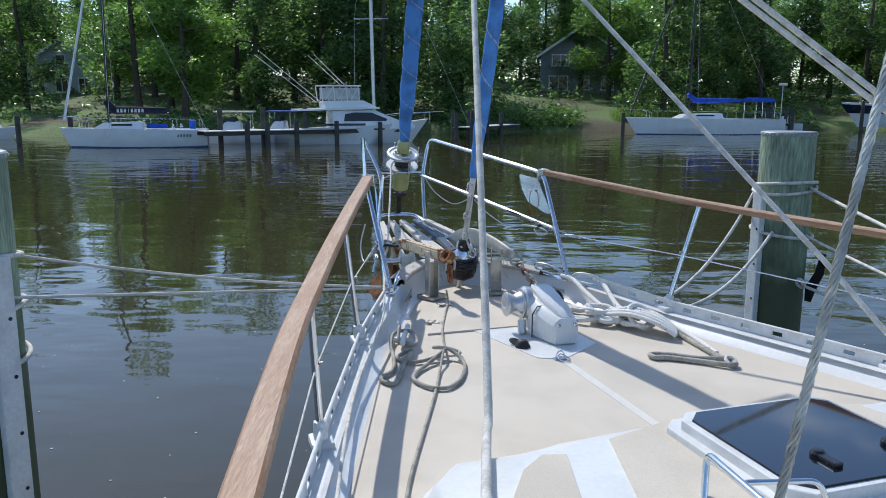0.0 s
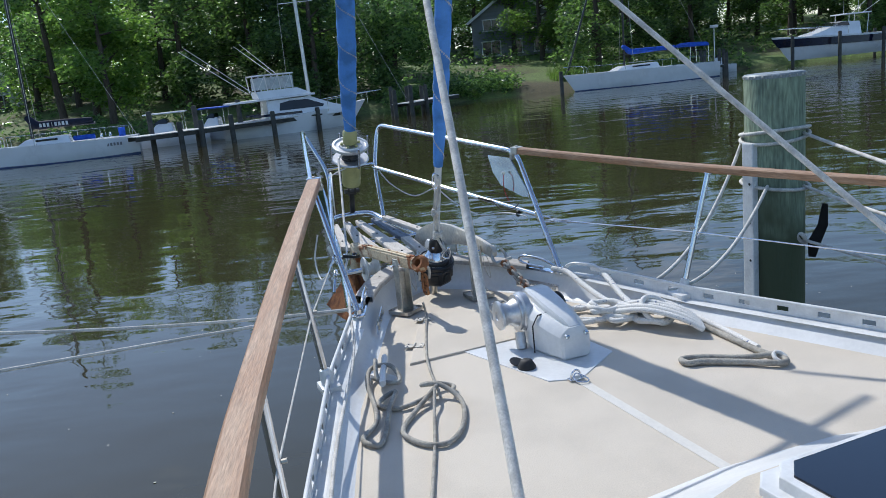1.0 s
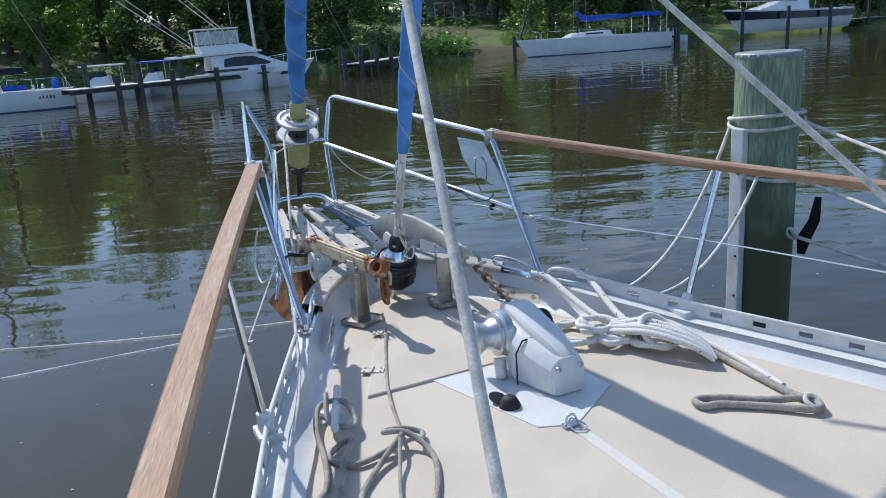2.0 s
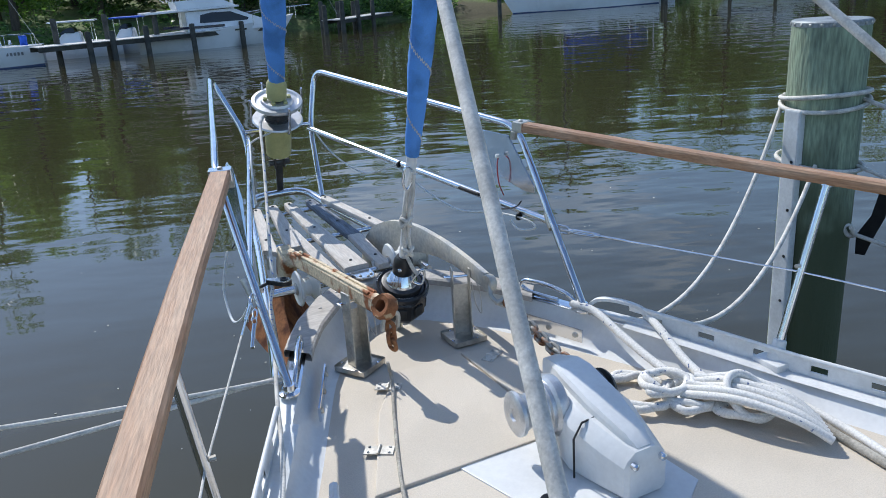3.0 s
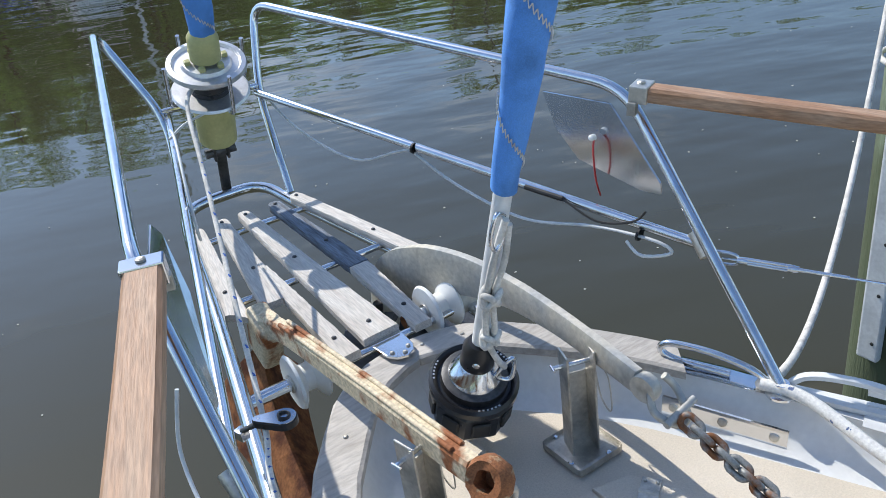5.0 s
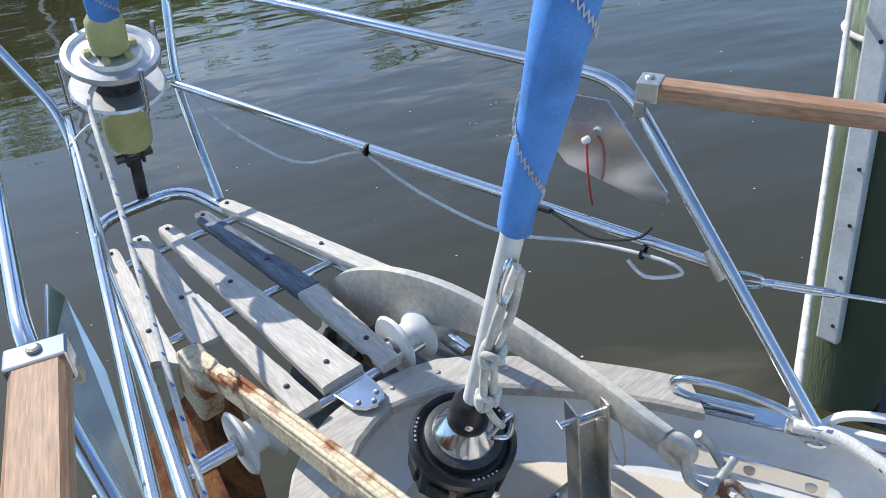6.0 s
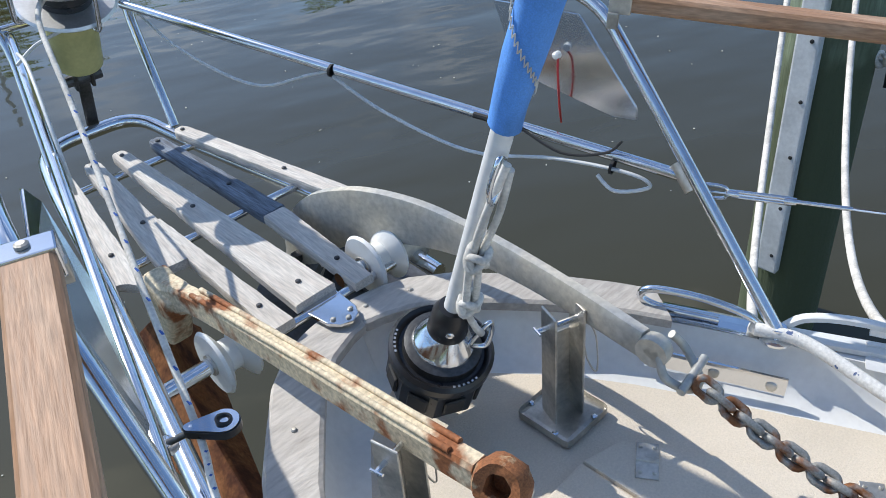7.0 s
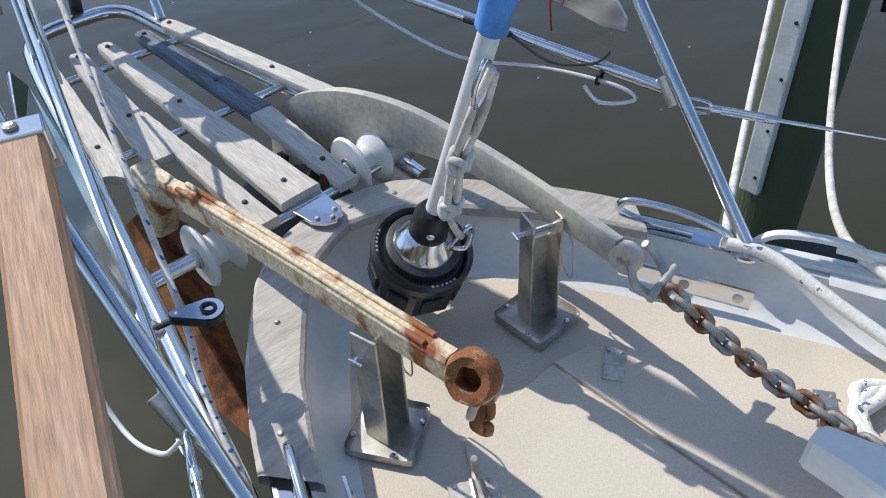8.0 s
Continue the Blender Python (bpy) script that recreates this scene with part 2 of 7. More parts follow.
# ---- the boat underfoot: plan in the boat's frame, x to starboard, y to the bow ----
BEAM = [(0.34, 0.0), (0.33, 0.085), (0.30, 0.16), (0.24, 0.235), (0.16, 0.30), (0.07, 0.37), (-0.07, 0.45), (-0.25, 0.53), (-0.5, 0.64), (-1.0, 0.87), (-1.9, 1.17), (-2.6, 1.39), (-4.0, 1.72), (-6.0, 1.95), (-8.0, 1.95)]
TOP = [(0.34, 0.118), (0.0, 0.112), (-0.3, 0.105), (-0.6, 0.085), (-1.0, 0.045), (-8.0, 0.045)]
STATIONS = [0.3395, 0.337, 0.333, 0.325, 0.315, 0.30, 0.27, 0.24, 0.20, 0.16, 0.115, 0.07, 0.0, -0.05, -0.13, -0.22, -0.34, -0.5, -0.7, -1.0, -1.4, -1.9, -2.6, -3.3, -4.0, -5.0, -6.0, -8.0]


def half(y):
    return lerp(BEAM, y)


def loft(bm, sections, cap=False):
    """Quads between rows of points."""
    rows = [[bm.verts.new(p) for p in s] for s in sections]
    for a, b in zip(rows, rows[1:]):
        for i in range(len(a) - 1):
            bm.faces.new((a[i], a[i + 1], b[i + 1], b[i]))
    if cap:
        bm.faces.new(rows[0]), bm.faces.new(list(reversed(rows[-1])))
    return bm


def rim(offset=0.0):
    """Points along the sheer from the port quarter round the bow to the starboard quarter, moved inwards by offset."""
    side = [(max(0.0, half(y) - 0.75 * offset), y - offset, y) for y in STATIONS]
    return [(Vector((-x, yy, 0)), y) for x, yy, y in reversed(side)] + [(Vector((x, yy, 0)), y) for x, yy, y in side]


def plate(offset, y_min, z0, z1):
    """A deck-wide sheet inside the sheer line."""
    bm = bmesh.new()
    side = [(max(0.001, half(y) - 0.75 * offset), y - offset) for y in STATIONS if y >= y_min]
    loft(bm, [[Vector((-x, y, z0)), Vector((-x, y, z1)), Vector((-x / 3, y, z1)), Vector((x / 3, y, z1)), Vector((x, y, z1)), Vector((x, y, z0))] for x, y in side])
    return bm


def screws(places, parent, material, r=0.006, d=(0, 0, 1), name="screw"):
    for p in places:
        bm = bmesh.new()
        screw(bm, p, d, r)
        part(name, bm, material, parent)
# ---- hull, bulwark, deck ----
def build_hull():
    hull = thing("hull", "glossy white fibreglass sailing yacht hull afloat at its berth", "hull", kind="structure")
    bm = bmesh.new()
    secs = []
    for p, y in rim():
        z = lerp(TOP, y)
        k = p.copy()
        low = Vector((k.x * 0.80, k.y - 0.55 * max(0.0, 1 - max(0, -y) / 3.0), WATER_Z - 0.35))
        rowp = [Vector((k.x, k.y, z))]
        for f in (0.12, 0.35, 0.7, 1.0):
            rowp.append(Vector((k.x + (low.x - k.x) * f ** 1.4, k.y + (low.y - k.y) * f, z + (low.z - z) * f)))
        secs.append(rowp)
    part("topsides", loft(bm, secs), GEL, hull, smooth=40)
    # bulwark: rounded top and an inner face that flares into the deck
    bm = bmesh.new()
    secs = []
    for (p, y), (q, _), (r, _), (s, _) in zip(rim(0.002), rim(0.055), rim(0.085), rim(0.14)):
        z = lerp(TOP, y)
        secs.append([Vector((p.x, p.y, z - 0.03)), Vector((p.x, p.y, z + 0.002)), Vector((p.x + (q.x - p.x) * 0.15, p.y + (q.y - p.y) * 0.15, z + 0.008)),
                     Vector((q.x, q.y, z + 0.008)), Vector((q.x, q.y, z)), Vector((r.x, r.y, 0.03)),
                     Vector((r.x * 0.6 + s.x * 0.4, r.y * 0.6 + s.y * 0.4, 0.009)), Vector((s.x, s.y, 0.002))])
    part("bulwark", loft(bm, secs), GEL, hull, smooth=35)
    return hull


hull = build_hull()
deck = thing("deck", "sun-bleached cream non-skid foredeck with white gelcoat margins", "deck", kind="structure")
part("deck_shell", plate(0.06, -8.1, -0.05, 0.0), GEL, deck)
part("nonskid_panel", plate(0.13, -8.1, -0.01, 0.004), NONSKID, deck, "cream non-skid deck panel")
# white ways left free of grit: the seam along the middle and the pad under the windlass
bm = bmesh.new()
box(bm, (0.008, -1.80, 0.0045), (0.038, 0.92, 0.003))
part("centre_seam", bm, mat("worn_gelcoat", (0.69, 0.65, 0.575), 0.5, 0, 0.06, 3, detail=0.05, detail_scale=90), deck, "smooth white gelcoat strip")
part("windlass_pad", slab([(-0.225, -0.82), (-0.092, -1.315), (0.02, -1.365), (0.27, -1.20), (0.25, -0.84)], 0.0, 0.008, 0.002), GEL, deck, "smooth white mounting pad")

def locker_lid(side):
    lid = thing("locker_lid", "cream non-skid anchor locker lid with steel hinges", "hatch lid", (side * 0.2, -0.55, 0.004), group="anchor locker lids")
    out = [(side * 0.004 + 0.10, -0.228), (side * 0.17 + 0.02, -0.25 if side > 0 else -0.235), (side * 0.30, -0.45), (side * 0.47, -0.83), (side * 0.004 + 0.10, -0.83)]
    part("panel", slab(out if side > 0 else out[::-1], -0.005, 0.014, 0.004), NONSKID, lid)
    for y, x in (((-0.317, 0.180), (-0.655, 0.360)) if side > 0 else ((-0.320, 0.212), (-0.645, 0.380))):
        h = bmesh.new()
        rot = Matrix.Rotation(side * radians(33), 3, "Z")
        box(h, (side * x, y, 0.016), (0.085, 0.042, 0.004), rot, 0.001, 1)
        tube(h, [Vector((side * x, y, 0.018)) + rot @ Vector((0, -0.021, 0)), Vector((side * x, y, 0.018)) + rot @ Vector((0, 0.021, 0))], 0.005, 8)
        for dx in (-0.03, 0.03):
            for dy in (-0.013, 0.013):
                screw(h, Vector((side * x, y, 0.018)) + rot @ Vector((dx, dy, 0)), r=0.004)
        part("hinge", h, STEEL_DULL, lid, "steel butt hinge")
    return lid


for sd in (-1, 1):
    locker_lid(sd)


# teak capping round the bow, in sawn lengths
cap = thing("bow_capping", "silver-grey weathered teak capping round the bow", "capping", (0, 0, 0.2))
outer, inner = rim(-0.012), rim(0.075)
idx = [i for i, (p, y) in enumerate(outer) if y >= -0.17]
cuts = [0, 4, 11, len(idx) // 2 + 1, len(idx) - 8, len(idx) - 1]
cuts = sorted(set(cuts))
for a, b in zip(cuts, cuts[1:]):
    bm = bmesh.new()
    secs = []
    for i in idx[a:b + 1]:
        (p, y), (q, _) = outer[i], inner[i]
        z = lerp(TOP, y) + 0.009
        secs.append([Vector((p.x, p.y, z)), Vector((p.x, p.y, z + 0.020)), Vector((p.x * 0.93 + q.x * 0.07, p.y * 0.93 + q.y * 0.07, z + 0.026)),
                     Vector((q.x * 0.93 + p.x * 0.07, q.y * 0.93 + p.y * 0.07, z + 0.026)), Vector((q.x, q.y, z + 0.020)), Vector((q.x, q.y, z)), Vector((p.x, p.y, z))])
    part("plank", loft(bm, secs), TEAK_CAP, cap, smooth=30)
    screws([Vector(((outer[i][0].x + inner[i][0].x) / 2, (outer[i][0].y + inner[i][0].y) / 2, lerp(TOP, outer[i][1]) + 0.035)) for i in idx[a + 1:b:3]], cap, STEEL_DULL)


# slotted alloy toe rail, each side
def toe_rail(side):
    tr = thing("toe_rail", "slotted white alloy toe rail along the deck edge", "toe rail", (side * 0.9, -1.0, 0.05), group="toe rails")
    y0, pitch, slot, end = -0.50, 0.160, 0.048, -7.6
    y = y0 - 0.106

    def at(y, off, z):
        h = 0.02
        d = Vector((side * half(y - h) - side * half(y + h), -2 * h, 0)).normalized()
        n = Vector((d.y, -d.x, 0)) * (1 if side > 0 else -1)
        return Vector((side * half(y), y, z)) + n * (off + 0.02)
    yy = [y0 - 0.13 * i for i in range(56)]
    for nm, lo, hi in (("lower_band", 0.0, 0.022), ("upper_band", 0.044, 0.060)):
        rows = [[at(q, o, lerp(TOP, q) + 0.008 + z) for o, z in ((0, lo), (0.008, lo), (0.008, hi), (0, hi), (0, lo))] for q in yy]
        part(nm, loft(bmesh.new(), rows), ALLOY_WHITE, tr)
    while y > end:
        pb = bmesh.new()
        rows = [[at(q, o, lerp(TOP, q) + 0.008 + z) for o, z in ((0.0005, 0.02), (0.0075, 0.02), (0.0075, 0.046), (0.0005, 0.046), (0.0005, 0.02))] for q in (y, y - (pitch - slot))]
        part("web", loft(pb, rows), ALLOY_WHITE, tr)
        y -= pitch
    pts = [at(yy, 0.004, lerp(TOP, yy) + 0.069) for yy in [y0 - 0.25 * i for i in range(29)]]
    part("rounded_top", tube(bmesh.new(), pts, 0.0075, 8), ALLOY_WHITE, tr, smooth=50)
    pts = [at(yy, 0.03, lerp(TOP, yy) + 0.012) for yy in [y0 - 0.25 * i for i in range(29)]]
    part("foot_flange", tube(bmesh.new(), pts, 0.03, 6, flat=0.12, up=(0, 0, 1)), ALLOY_WHITE, tr)
    return tr


for sd in (-1, 1):
    toe_rail(sd)

# ---- cabin trunk and hatch ----
trunk = thing("cabin_trunk", "low white coachroof front with a cream non-skid panel", "coachroof", (0, -3, 0), kind="structure")


def trunk_outline(g):
    pts = [(-1.10 + g * 0.35, -6.5), (-1.08 + g * 0.35, -3.0), (-1.04 + g * 0.3, -2.56), (-0.94 + g * 0.3, -2.37 - g * 0.35), (-0.72 + g * 0.25, -2.26 - g * 0.8), (-0.40 + g * 0.1, -2.17 - g), (0, -2.14 - g)]
    return pts + [(-x, y) for x, y in reversed(pts[:-1])]


bm = bmesh.new()
loft(bm, [[Vector((x, y, z)) for x, y in trunk_outline(g)] for g, z in ((-0.02, -0.005), (0.02, 0.012), (0.10, 0.05), (0.18, 0.10), (0.23, 0.126), (0.28, 0.138))])
v = [bm.verts.new((x, y, 0.138)) for x, y in trunk_outline(0.28)]
bm.faces.new(v)
bmesh.ops.remove_doubles(bm, verts=bm.verts, dist=0.0005)
part("coachroof_shell", bm, GEL, trunk, smooth=40)
part("nonskid_panel", slab([(-0.92, -6), (-0.92, -3.0), (-0.83, -2.76), (-0.712, -2.575), (-0.621, -2.50), (-0.549, -2.52), (-0.63, -2.77), (-0.70, -3.1), (-0.70, -6)], 0.12, 0.144, 0.002), NONSKID, trunk, "cream non-skid panel")
part("nonskid_panel", slab([(-0.60, -3.4), (-0.486, -2.81), (-0.375, -2.46), (-0.16, -2.40), (0.40, -2.40), (0.58, -2.46), (0.68, -2.90), (0.74, -3.4)], 0.12, 0.1435, 0.002), NONSKID, trunk, "cream non-skid panel")


def deck_hatch():
    h = thing("deck_hatch", "closed smoked acrylic deck hatch in a white alloy frame", "hatch", (0.125, -2.72, 0.14))
    sq = lambda g: [(-0.155 + g + dx, -2.46 - g + dy) for dx, dy in ((0.05, 0), (0.46 - 2 * g + 0.05, 0), (0.56 - 2 * g, -0.05), (0.56 - 2 * g, -0.51 + 2 * g), (0.51 - 2 * g, -0.56 + 2 * g), (0.05, -0.56 + 2 * g), (0, -0.51 + 2 * g), (0, -0.05))]
    part("coaming", slab(sq(-0.03), 0.135, 0.165, 0.006), GEL, h)
    part("frame", slab(sq(0), 0.165, 0.197, 0.006, 3), ALLOY_WHITE, h, "white alloy hatch frame")
    part("acrylic_lid", slab(sq(0.022), 0.19, 0.203, 0.003), SMOKED, h, "dark smoked acrylic")
    for x in (0.05, 0.30):
        bm = bmesh.new()
        box(bm, (x, -2.89, 0.209), (0.03, 0.075, 0.014), None, 0.005)
        lathe([(0.022, 0.203), (0.022, 0.212), (0.014, 0.222), (0, 0.223)], Matrix.Translation((x, -2.85, 0)), 16, bm)
        part("latch", bm, BLACK, h, "black hatch latch")
    return h


deck_hatch()
gr = thing("grab_rail", "polished stainless grab rail on the coachroof", "grab rail", (-0.47, -3.1, 0.14))
part("rail", bent([(-0.32, -2.86, 0.135), (-0.29, -2.82, 0.245), (-0.325, -3.09, 0.245), (-0.33, -3.47, 0.245), (-0.33, -3.51, 0.135)], 0.0095, 12, 0.03), STEEL, gr, smooth=50)
gr = thing("grab_rail", "polished stainless bar beside the hatch", "grab rail", (-0.33, -3.15, 0.14))
part("rail", bent([(-0.3, -2.99, 0.245), (-0.12, -3.035, 0.245), (-0.085, -3.07, 0.135)], 0.0075, 12, 0.03), STEEL, gr, smooth=50)


# ---- pulpit, rails, stanchions ----
PR = 0.0138
pulpit = thing("pulpit", "polished stainless tubular bow pulpit with open front", "pulpit", (0, 0.6, 0.2))
for sd, ax_, corner, front in ((-1, 0.545, (-0.566, 0.150, 0.700), (-0.272, 1.575, 0.866)), (1, 0.522, (0.583, 0.125, 0.700), (0.238, 1.50, 0.854))):
    part("top_rail", bent([(sd * ax_, -0.375, 0.14), corner, front, (sd * 0.163, 1.43, 0.575), (-0.225 if sd < 0 else 0.128, 1.245, 0.265)], PR, 14, 0.085), STEEL, pulpit, smooth=50)
    part("lower_rail", T([(sd * 0.564, -0.123, 0.378), (sd * 0.155, 1.425, 0.578)], PR * 0.92, 12), STEEL, pulpit, smooth=50)
    c = bmesh.new()
    tube(c, [(sd * 0.559, -0.145, 0.358), (sd * 0.568, -0.10, 0.402)], PR * 1.35, 12)
    part("clamp", c, STEEL_DULL, pulpit, smooth=40)
    b = bmesh.new()
    lathe([(0.032, 0.0), (0.032, 0.006), (0.017, 0.010), (0.017, 0.03)], Matrix.Translation((sd * ax_, -0.375, 0.12)), 18, b)
    part("foot", b, STEEL, pulpit, smooth=40)
part("cross_bar", T([(-0.17, 1.43, 0.60), (0.165, 1.43, 0.60)], 0.010, 10), STEEL, pulpit, smooth=50)


def light_plate(sd):
    lp = thing("light_board", "polished stainless navigation light plate bolted inside the pulpit", "light plate", (sd * 0.53, 0.1, 0.6), group="light boards")
    bm = bmesh.new()
    xs = lambda y: sd * (0.600 - 0.232 * y)
    if sd > 0:
        Q = [Vector((xs(y) - 0.012, y, z)) for y, z in ((0.335, 0.678), (0.140, 0.668), (0.012, 0.487), (0.010, 0.455), (0.065, 0.456), (0.238, 0.508), (0.300, 0.580))]
    else:
        Q = [Vector(q) for q in ((-0.560, 0.125, 0.668), (-0.501, 0.295, 0.699), (-0.485, 0.285, 0.670), (-0.487, 0.187, 0.583), (-0.533, -0.005, 0.463), (-0.548, -0.030, 0.466))]
    a = [bm.verts.new(q) for q in Q]
    n_ = (Q[1] - Q[0]).cross(Q[-2] - Q[0]).normalized() * 0.006
    b = [bm.verts.new(q - n_) for q in Q]
    bm.faces.new(a), bm.faces.new(b[::-1])
    for i in range(len(a)):
        bm.faces.new((a[i], a[(i + 1) % len(a)], b[(i + 1) % len(a)], b[i]))
    bmesh.ops.bevel(bm, geom=list(bm.edges), offset=0.003, segments=2, affect="EDGES")
    part("plate", bm, STEEL, lp)
    w = bmesh.new()
    tube(w, spline([(xs(0.2) - sd * 0.032, 0.17, 0.58), (xs(0.2) - sd * 0.045, 0.16, 0.55), (xs(0.2) - sd * 0.04, 0.16, 0.48), (xs(0.15) - sd * 0.02, 0.18, 0.42)], 6), 0.0025, 6)
    part("wire", w, mat("red_wire", (0.45, 0.03, 0.03), 0.4) if sd > 0 else BLACK, lp, "thin loose wire")
    w = bmesh.new()
    lathe([(0.008, 0), (0.008, 0.012), (0.004, 0.016), (0, 0.016)], aim((xs(0.2) - sd * 0.03, 0.17, 0.585), (-sd, 0, 0)), 10, w)
    part("grommet", w, WHITE_NYLON, lp)


for sd in (-1, 1):
    light_plate(sd)


def rail_line(sd):
    if sd < 0:
        return [(-0.565, 0.078, 0.700), (-0.66, -0.22, 0.680), (-0.788, -0.60, 0.646), (-0.91, -0.985, 0.617), (-1.06, -1.48, 0.588), (-1.205, -1.985, 0.565), (-1.34, -2.50, 0.556), (-1.52, -3.32, 0.552), (-1.78, -4.6, 0.57), (-1.98, -7.5, 0.62)]
    return [(0.545, 0.02, 0.716), (0.75, -0.42, 0.674), (0.99, -0.925, 0.629), (1.195, -1.80, 0.612), (1.42, -2.7, 0.605), (1.64, -3.7, 0.61), (1.88, -5.5, 0.63), (1.98, -7.5, 0.65)]


def cap_rail(sd):
    cr = thing("cap_rail", "worn varnished teak handrail on stainless stanchions", "handrail", (sd * 0.6, 0, 0.68), group="teak handrails")
    pts = spline(rail_line(sd), 8)
    secs = []
    W, H = (0.0325, 0.019) if sd < 0 else (0.025, 0.0165)
    for i, p in enumerate(pts):
        d = (pts[min(i + 1, len(pts) - 1)] - pts[max(i - 1, 0)]).normalized()
        s = d.cross(Vector((0, 0, 1))).normalized()
        u = s.cross(d)
        secs.append([p + s * (W * a) + u * (H * b) for a, b in ((1, -0.6), (1, 0.6), (0.8, 1), (-0.8, 1), (-1, 0.6), (-1, -0.6), (-0.8, -1), (0.8, -1), (1, -0.6))])
    bm = loft(bmesh.new(), secs)
    bmesh.ops.remove_doubles(bm, verts=bm.verts, dist=0.0002)
    bmesh.ops.holes_fill(bm, edges=[e for e in bm.edges if e.is_boundary], sides=0)
    part("plank", bm, TEAK, cr, smooth=35, grain=pts[4] - pts[32])
    d = (pts[1] - pts[0]).normalized()
    bm = bmesh.new()
    rot = Vector(d).to_track_quat("Y", "Z").to_matrix()
    box(bm, pts[0] - d * 0.012, (2 * W + 0.008, 0.042, 2 * H + 0.006), rot, 0.003)
    part("end_cap", bm, STEEL if sd < 0 else STEEL_DULL, cr, "stainless end fitting")
    screws([pts[0] - d * 0.012 + Vector((0, 0, H + 0.005))], cr, STEEL_DULL, 0.009)
    bm = bmesh.new()
    box(bm, pts[0] - d * 0.012 + Vector((-sd * 0.03, 0.0, -0.03)), (0.02, 0.02, 0.03), rot, 0.002)
    part("lug", bm, STEEL_DULL, cr)


def stanchion(sd, y):
    x0 = sd * (half(y) + 0.0)
    line = spline(rail_line(sd), 8)
    top = min(line, key=lambda p: abs(p.y - y))
    st = thing("stanchion", "stainless stanchion in a cast white base carrying the handrail", "stanchion", (x0, y, 0.05), group="stanchions")
    z0 = lerp(TOP, y) + 0.008
    foot = Vector((x0 - sd * 0.02, y, z0))
    part("tube", T([foot, Vector((top.x, y, top.z - 0.018))], 0.0125, 12), STEEL, st, smooth=50)
    d = (Vector((top.x, y, top.z)) - foot).normalized()
    bm = lathe([(0.024, 0.0), (0.024, 0.05), (0.020, 0.085), (0.0135, 0.088)], aim(foot, d), 18)
    box(bm, foot + Vector((0, 0, 0.012)), (0.075, 0.10, 0.03), None, 0.008)
    part("base", bm, ALLOY_WHITE, st, "white cast stanchion base", smooth=40)
    bm = bmesh.new()
    lathe([(0.018, -0.006), (0.018, 0.0), (0.013, 0.004)], aim(Vector((top.x, y, top.z - 0.019)), d), 14, bm)
    part("ferrule", bm, STEEL, st, smooth=40)
    bm = lathe([(0.006, 0.0), (0.007, 0.014), (0.0, 0.015)], aim(foot.lerp(Vector((top.x, y, top.z)), 0.55) - Vector((sd * 0.012, 0, 0)), (-sd, 0, 0)), 8)
    part("lifeline_eye", bm, STEEL_DULL, st)


for sd in (-1, 1):
    cap_rail(sd)
    for y in (-1.0 if sd < 0 else -0.94, -2.05, -3.25, -4.45, -5.65):
        stanchion(sd, y)
    ll = thing("lifeline", "thin white-coated wire lifeline with a turnbuckle", "lifeline", (sd * 0.55, -0.1, 0.36), group="lifelines")
    pts = [Vector((sd * 0.575, -0.17, 0.358))]
    tl = spline(rail_line(sd), 8)
    for y in (-1.0 if sd < 0 else -0.94, -2.05, -3.25, -4.45, -5.65, -7.0):
        top = min(tl, key=lambda p: abs(p.y - y))
        pts.append(Vector((sd * (half(y) - 0.02), y, 0.05)).lerp(Vector((top.x, y, top.z)), 0.52))
    part("wire", tube(bmesh.new(), pts, 0.003, 8), STEEL if sd > 0 else ROPE, ll)
    d = (pts[1] - pts[0]).normalized()
    bm = bmesh.new()
    for off in (-0.006, 0.006):
        tube(bm, [pts[0] + d * 0.05 + Vector((0, 0, off)), pts[0] + d * 0.15 + Vector((0, 0, off))], 0.004, 8)
    for a in (0.045, 0.15):
        lathe([(0.008, -0.01), (0.009, 0), (0.008, 0.012)], aim(pts[0] + d * a, d), 10, bm)
    tube(bm, [pts[0] + d * 0.15, pts[0] + d * 0.26], 0.0045, 8)
    tube(bm, spline([pts[0] - d * 0.02 + Vector((0, 0, 0.012)), pts[0] + d * 0.03 + Vector((0, 0, 0.012)), pts[0] + d * 0.03 - Vector((0, 0, 0.012)), pts[0] - d * 0.02 - Vector((0, 0, 0.012))], 5, True), 0.004, 8, True)
    part("turnbuckle", bm, STEEL, ll, "small open-body turnbuckle", smooth=50)
# ---- bow platform ----
plat = thing("bow_platform", "stainless tube bow platform with weathered teak slats", "bow platform", (0, 0.6, 0.2))
FR = 0.019
part("loop_tube", bent([(-0.56, -0.30, 0.135), (-0.517, -0.124, 0.150), (-0.335, 0.735, 0.222), (-0.262, 1.15, 0.262), (-0.205, 1.375, 0.283), (0.075, 1.375, 0.283), (0.125, 1.20, 0.238), (0.245, 0.66, 0.172), (0.235, 0.28, 0.14)], FR, 16, 0.12), STEEL, plat, smooth=50)
for y, a, b, z in ((1.145, -0.262, 0.150, 0.250), (0.775, -0.325, 0.215, 0.213), (0.365, -0.16, 0.20, 0.172)):
    part("cross_bar", T([(a, y, z - 0.012), (b, y, z - 0.012)], 0.011, 10), STEEL, plat, smooth=50)


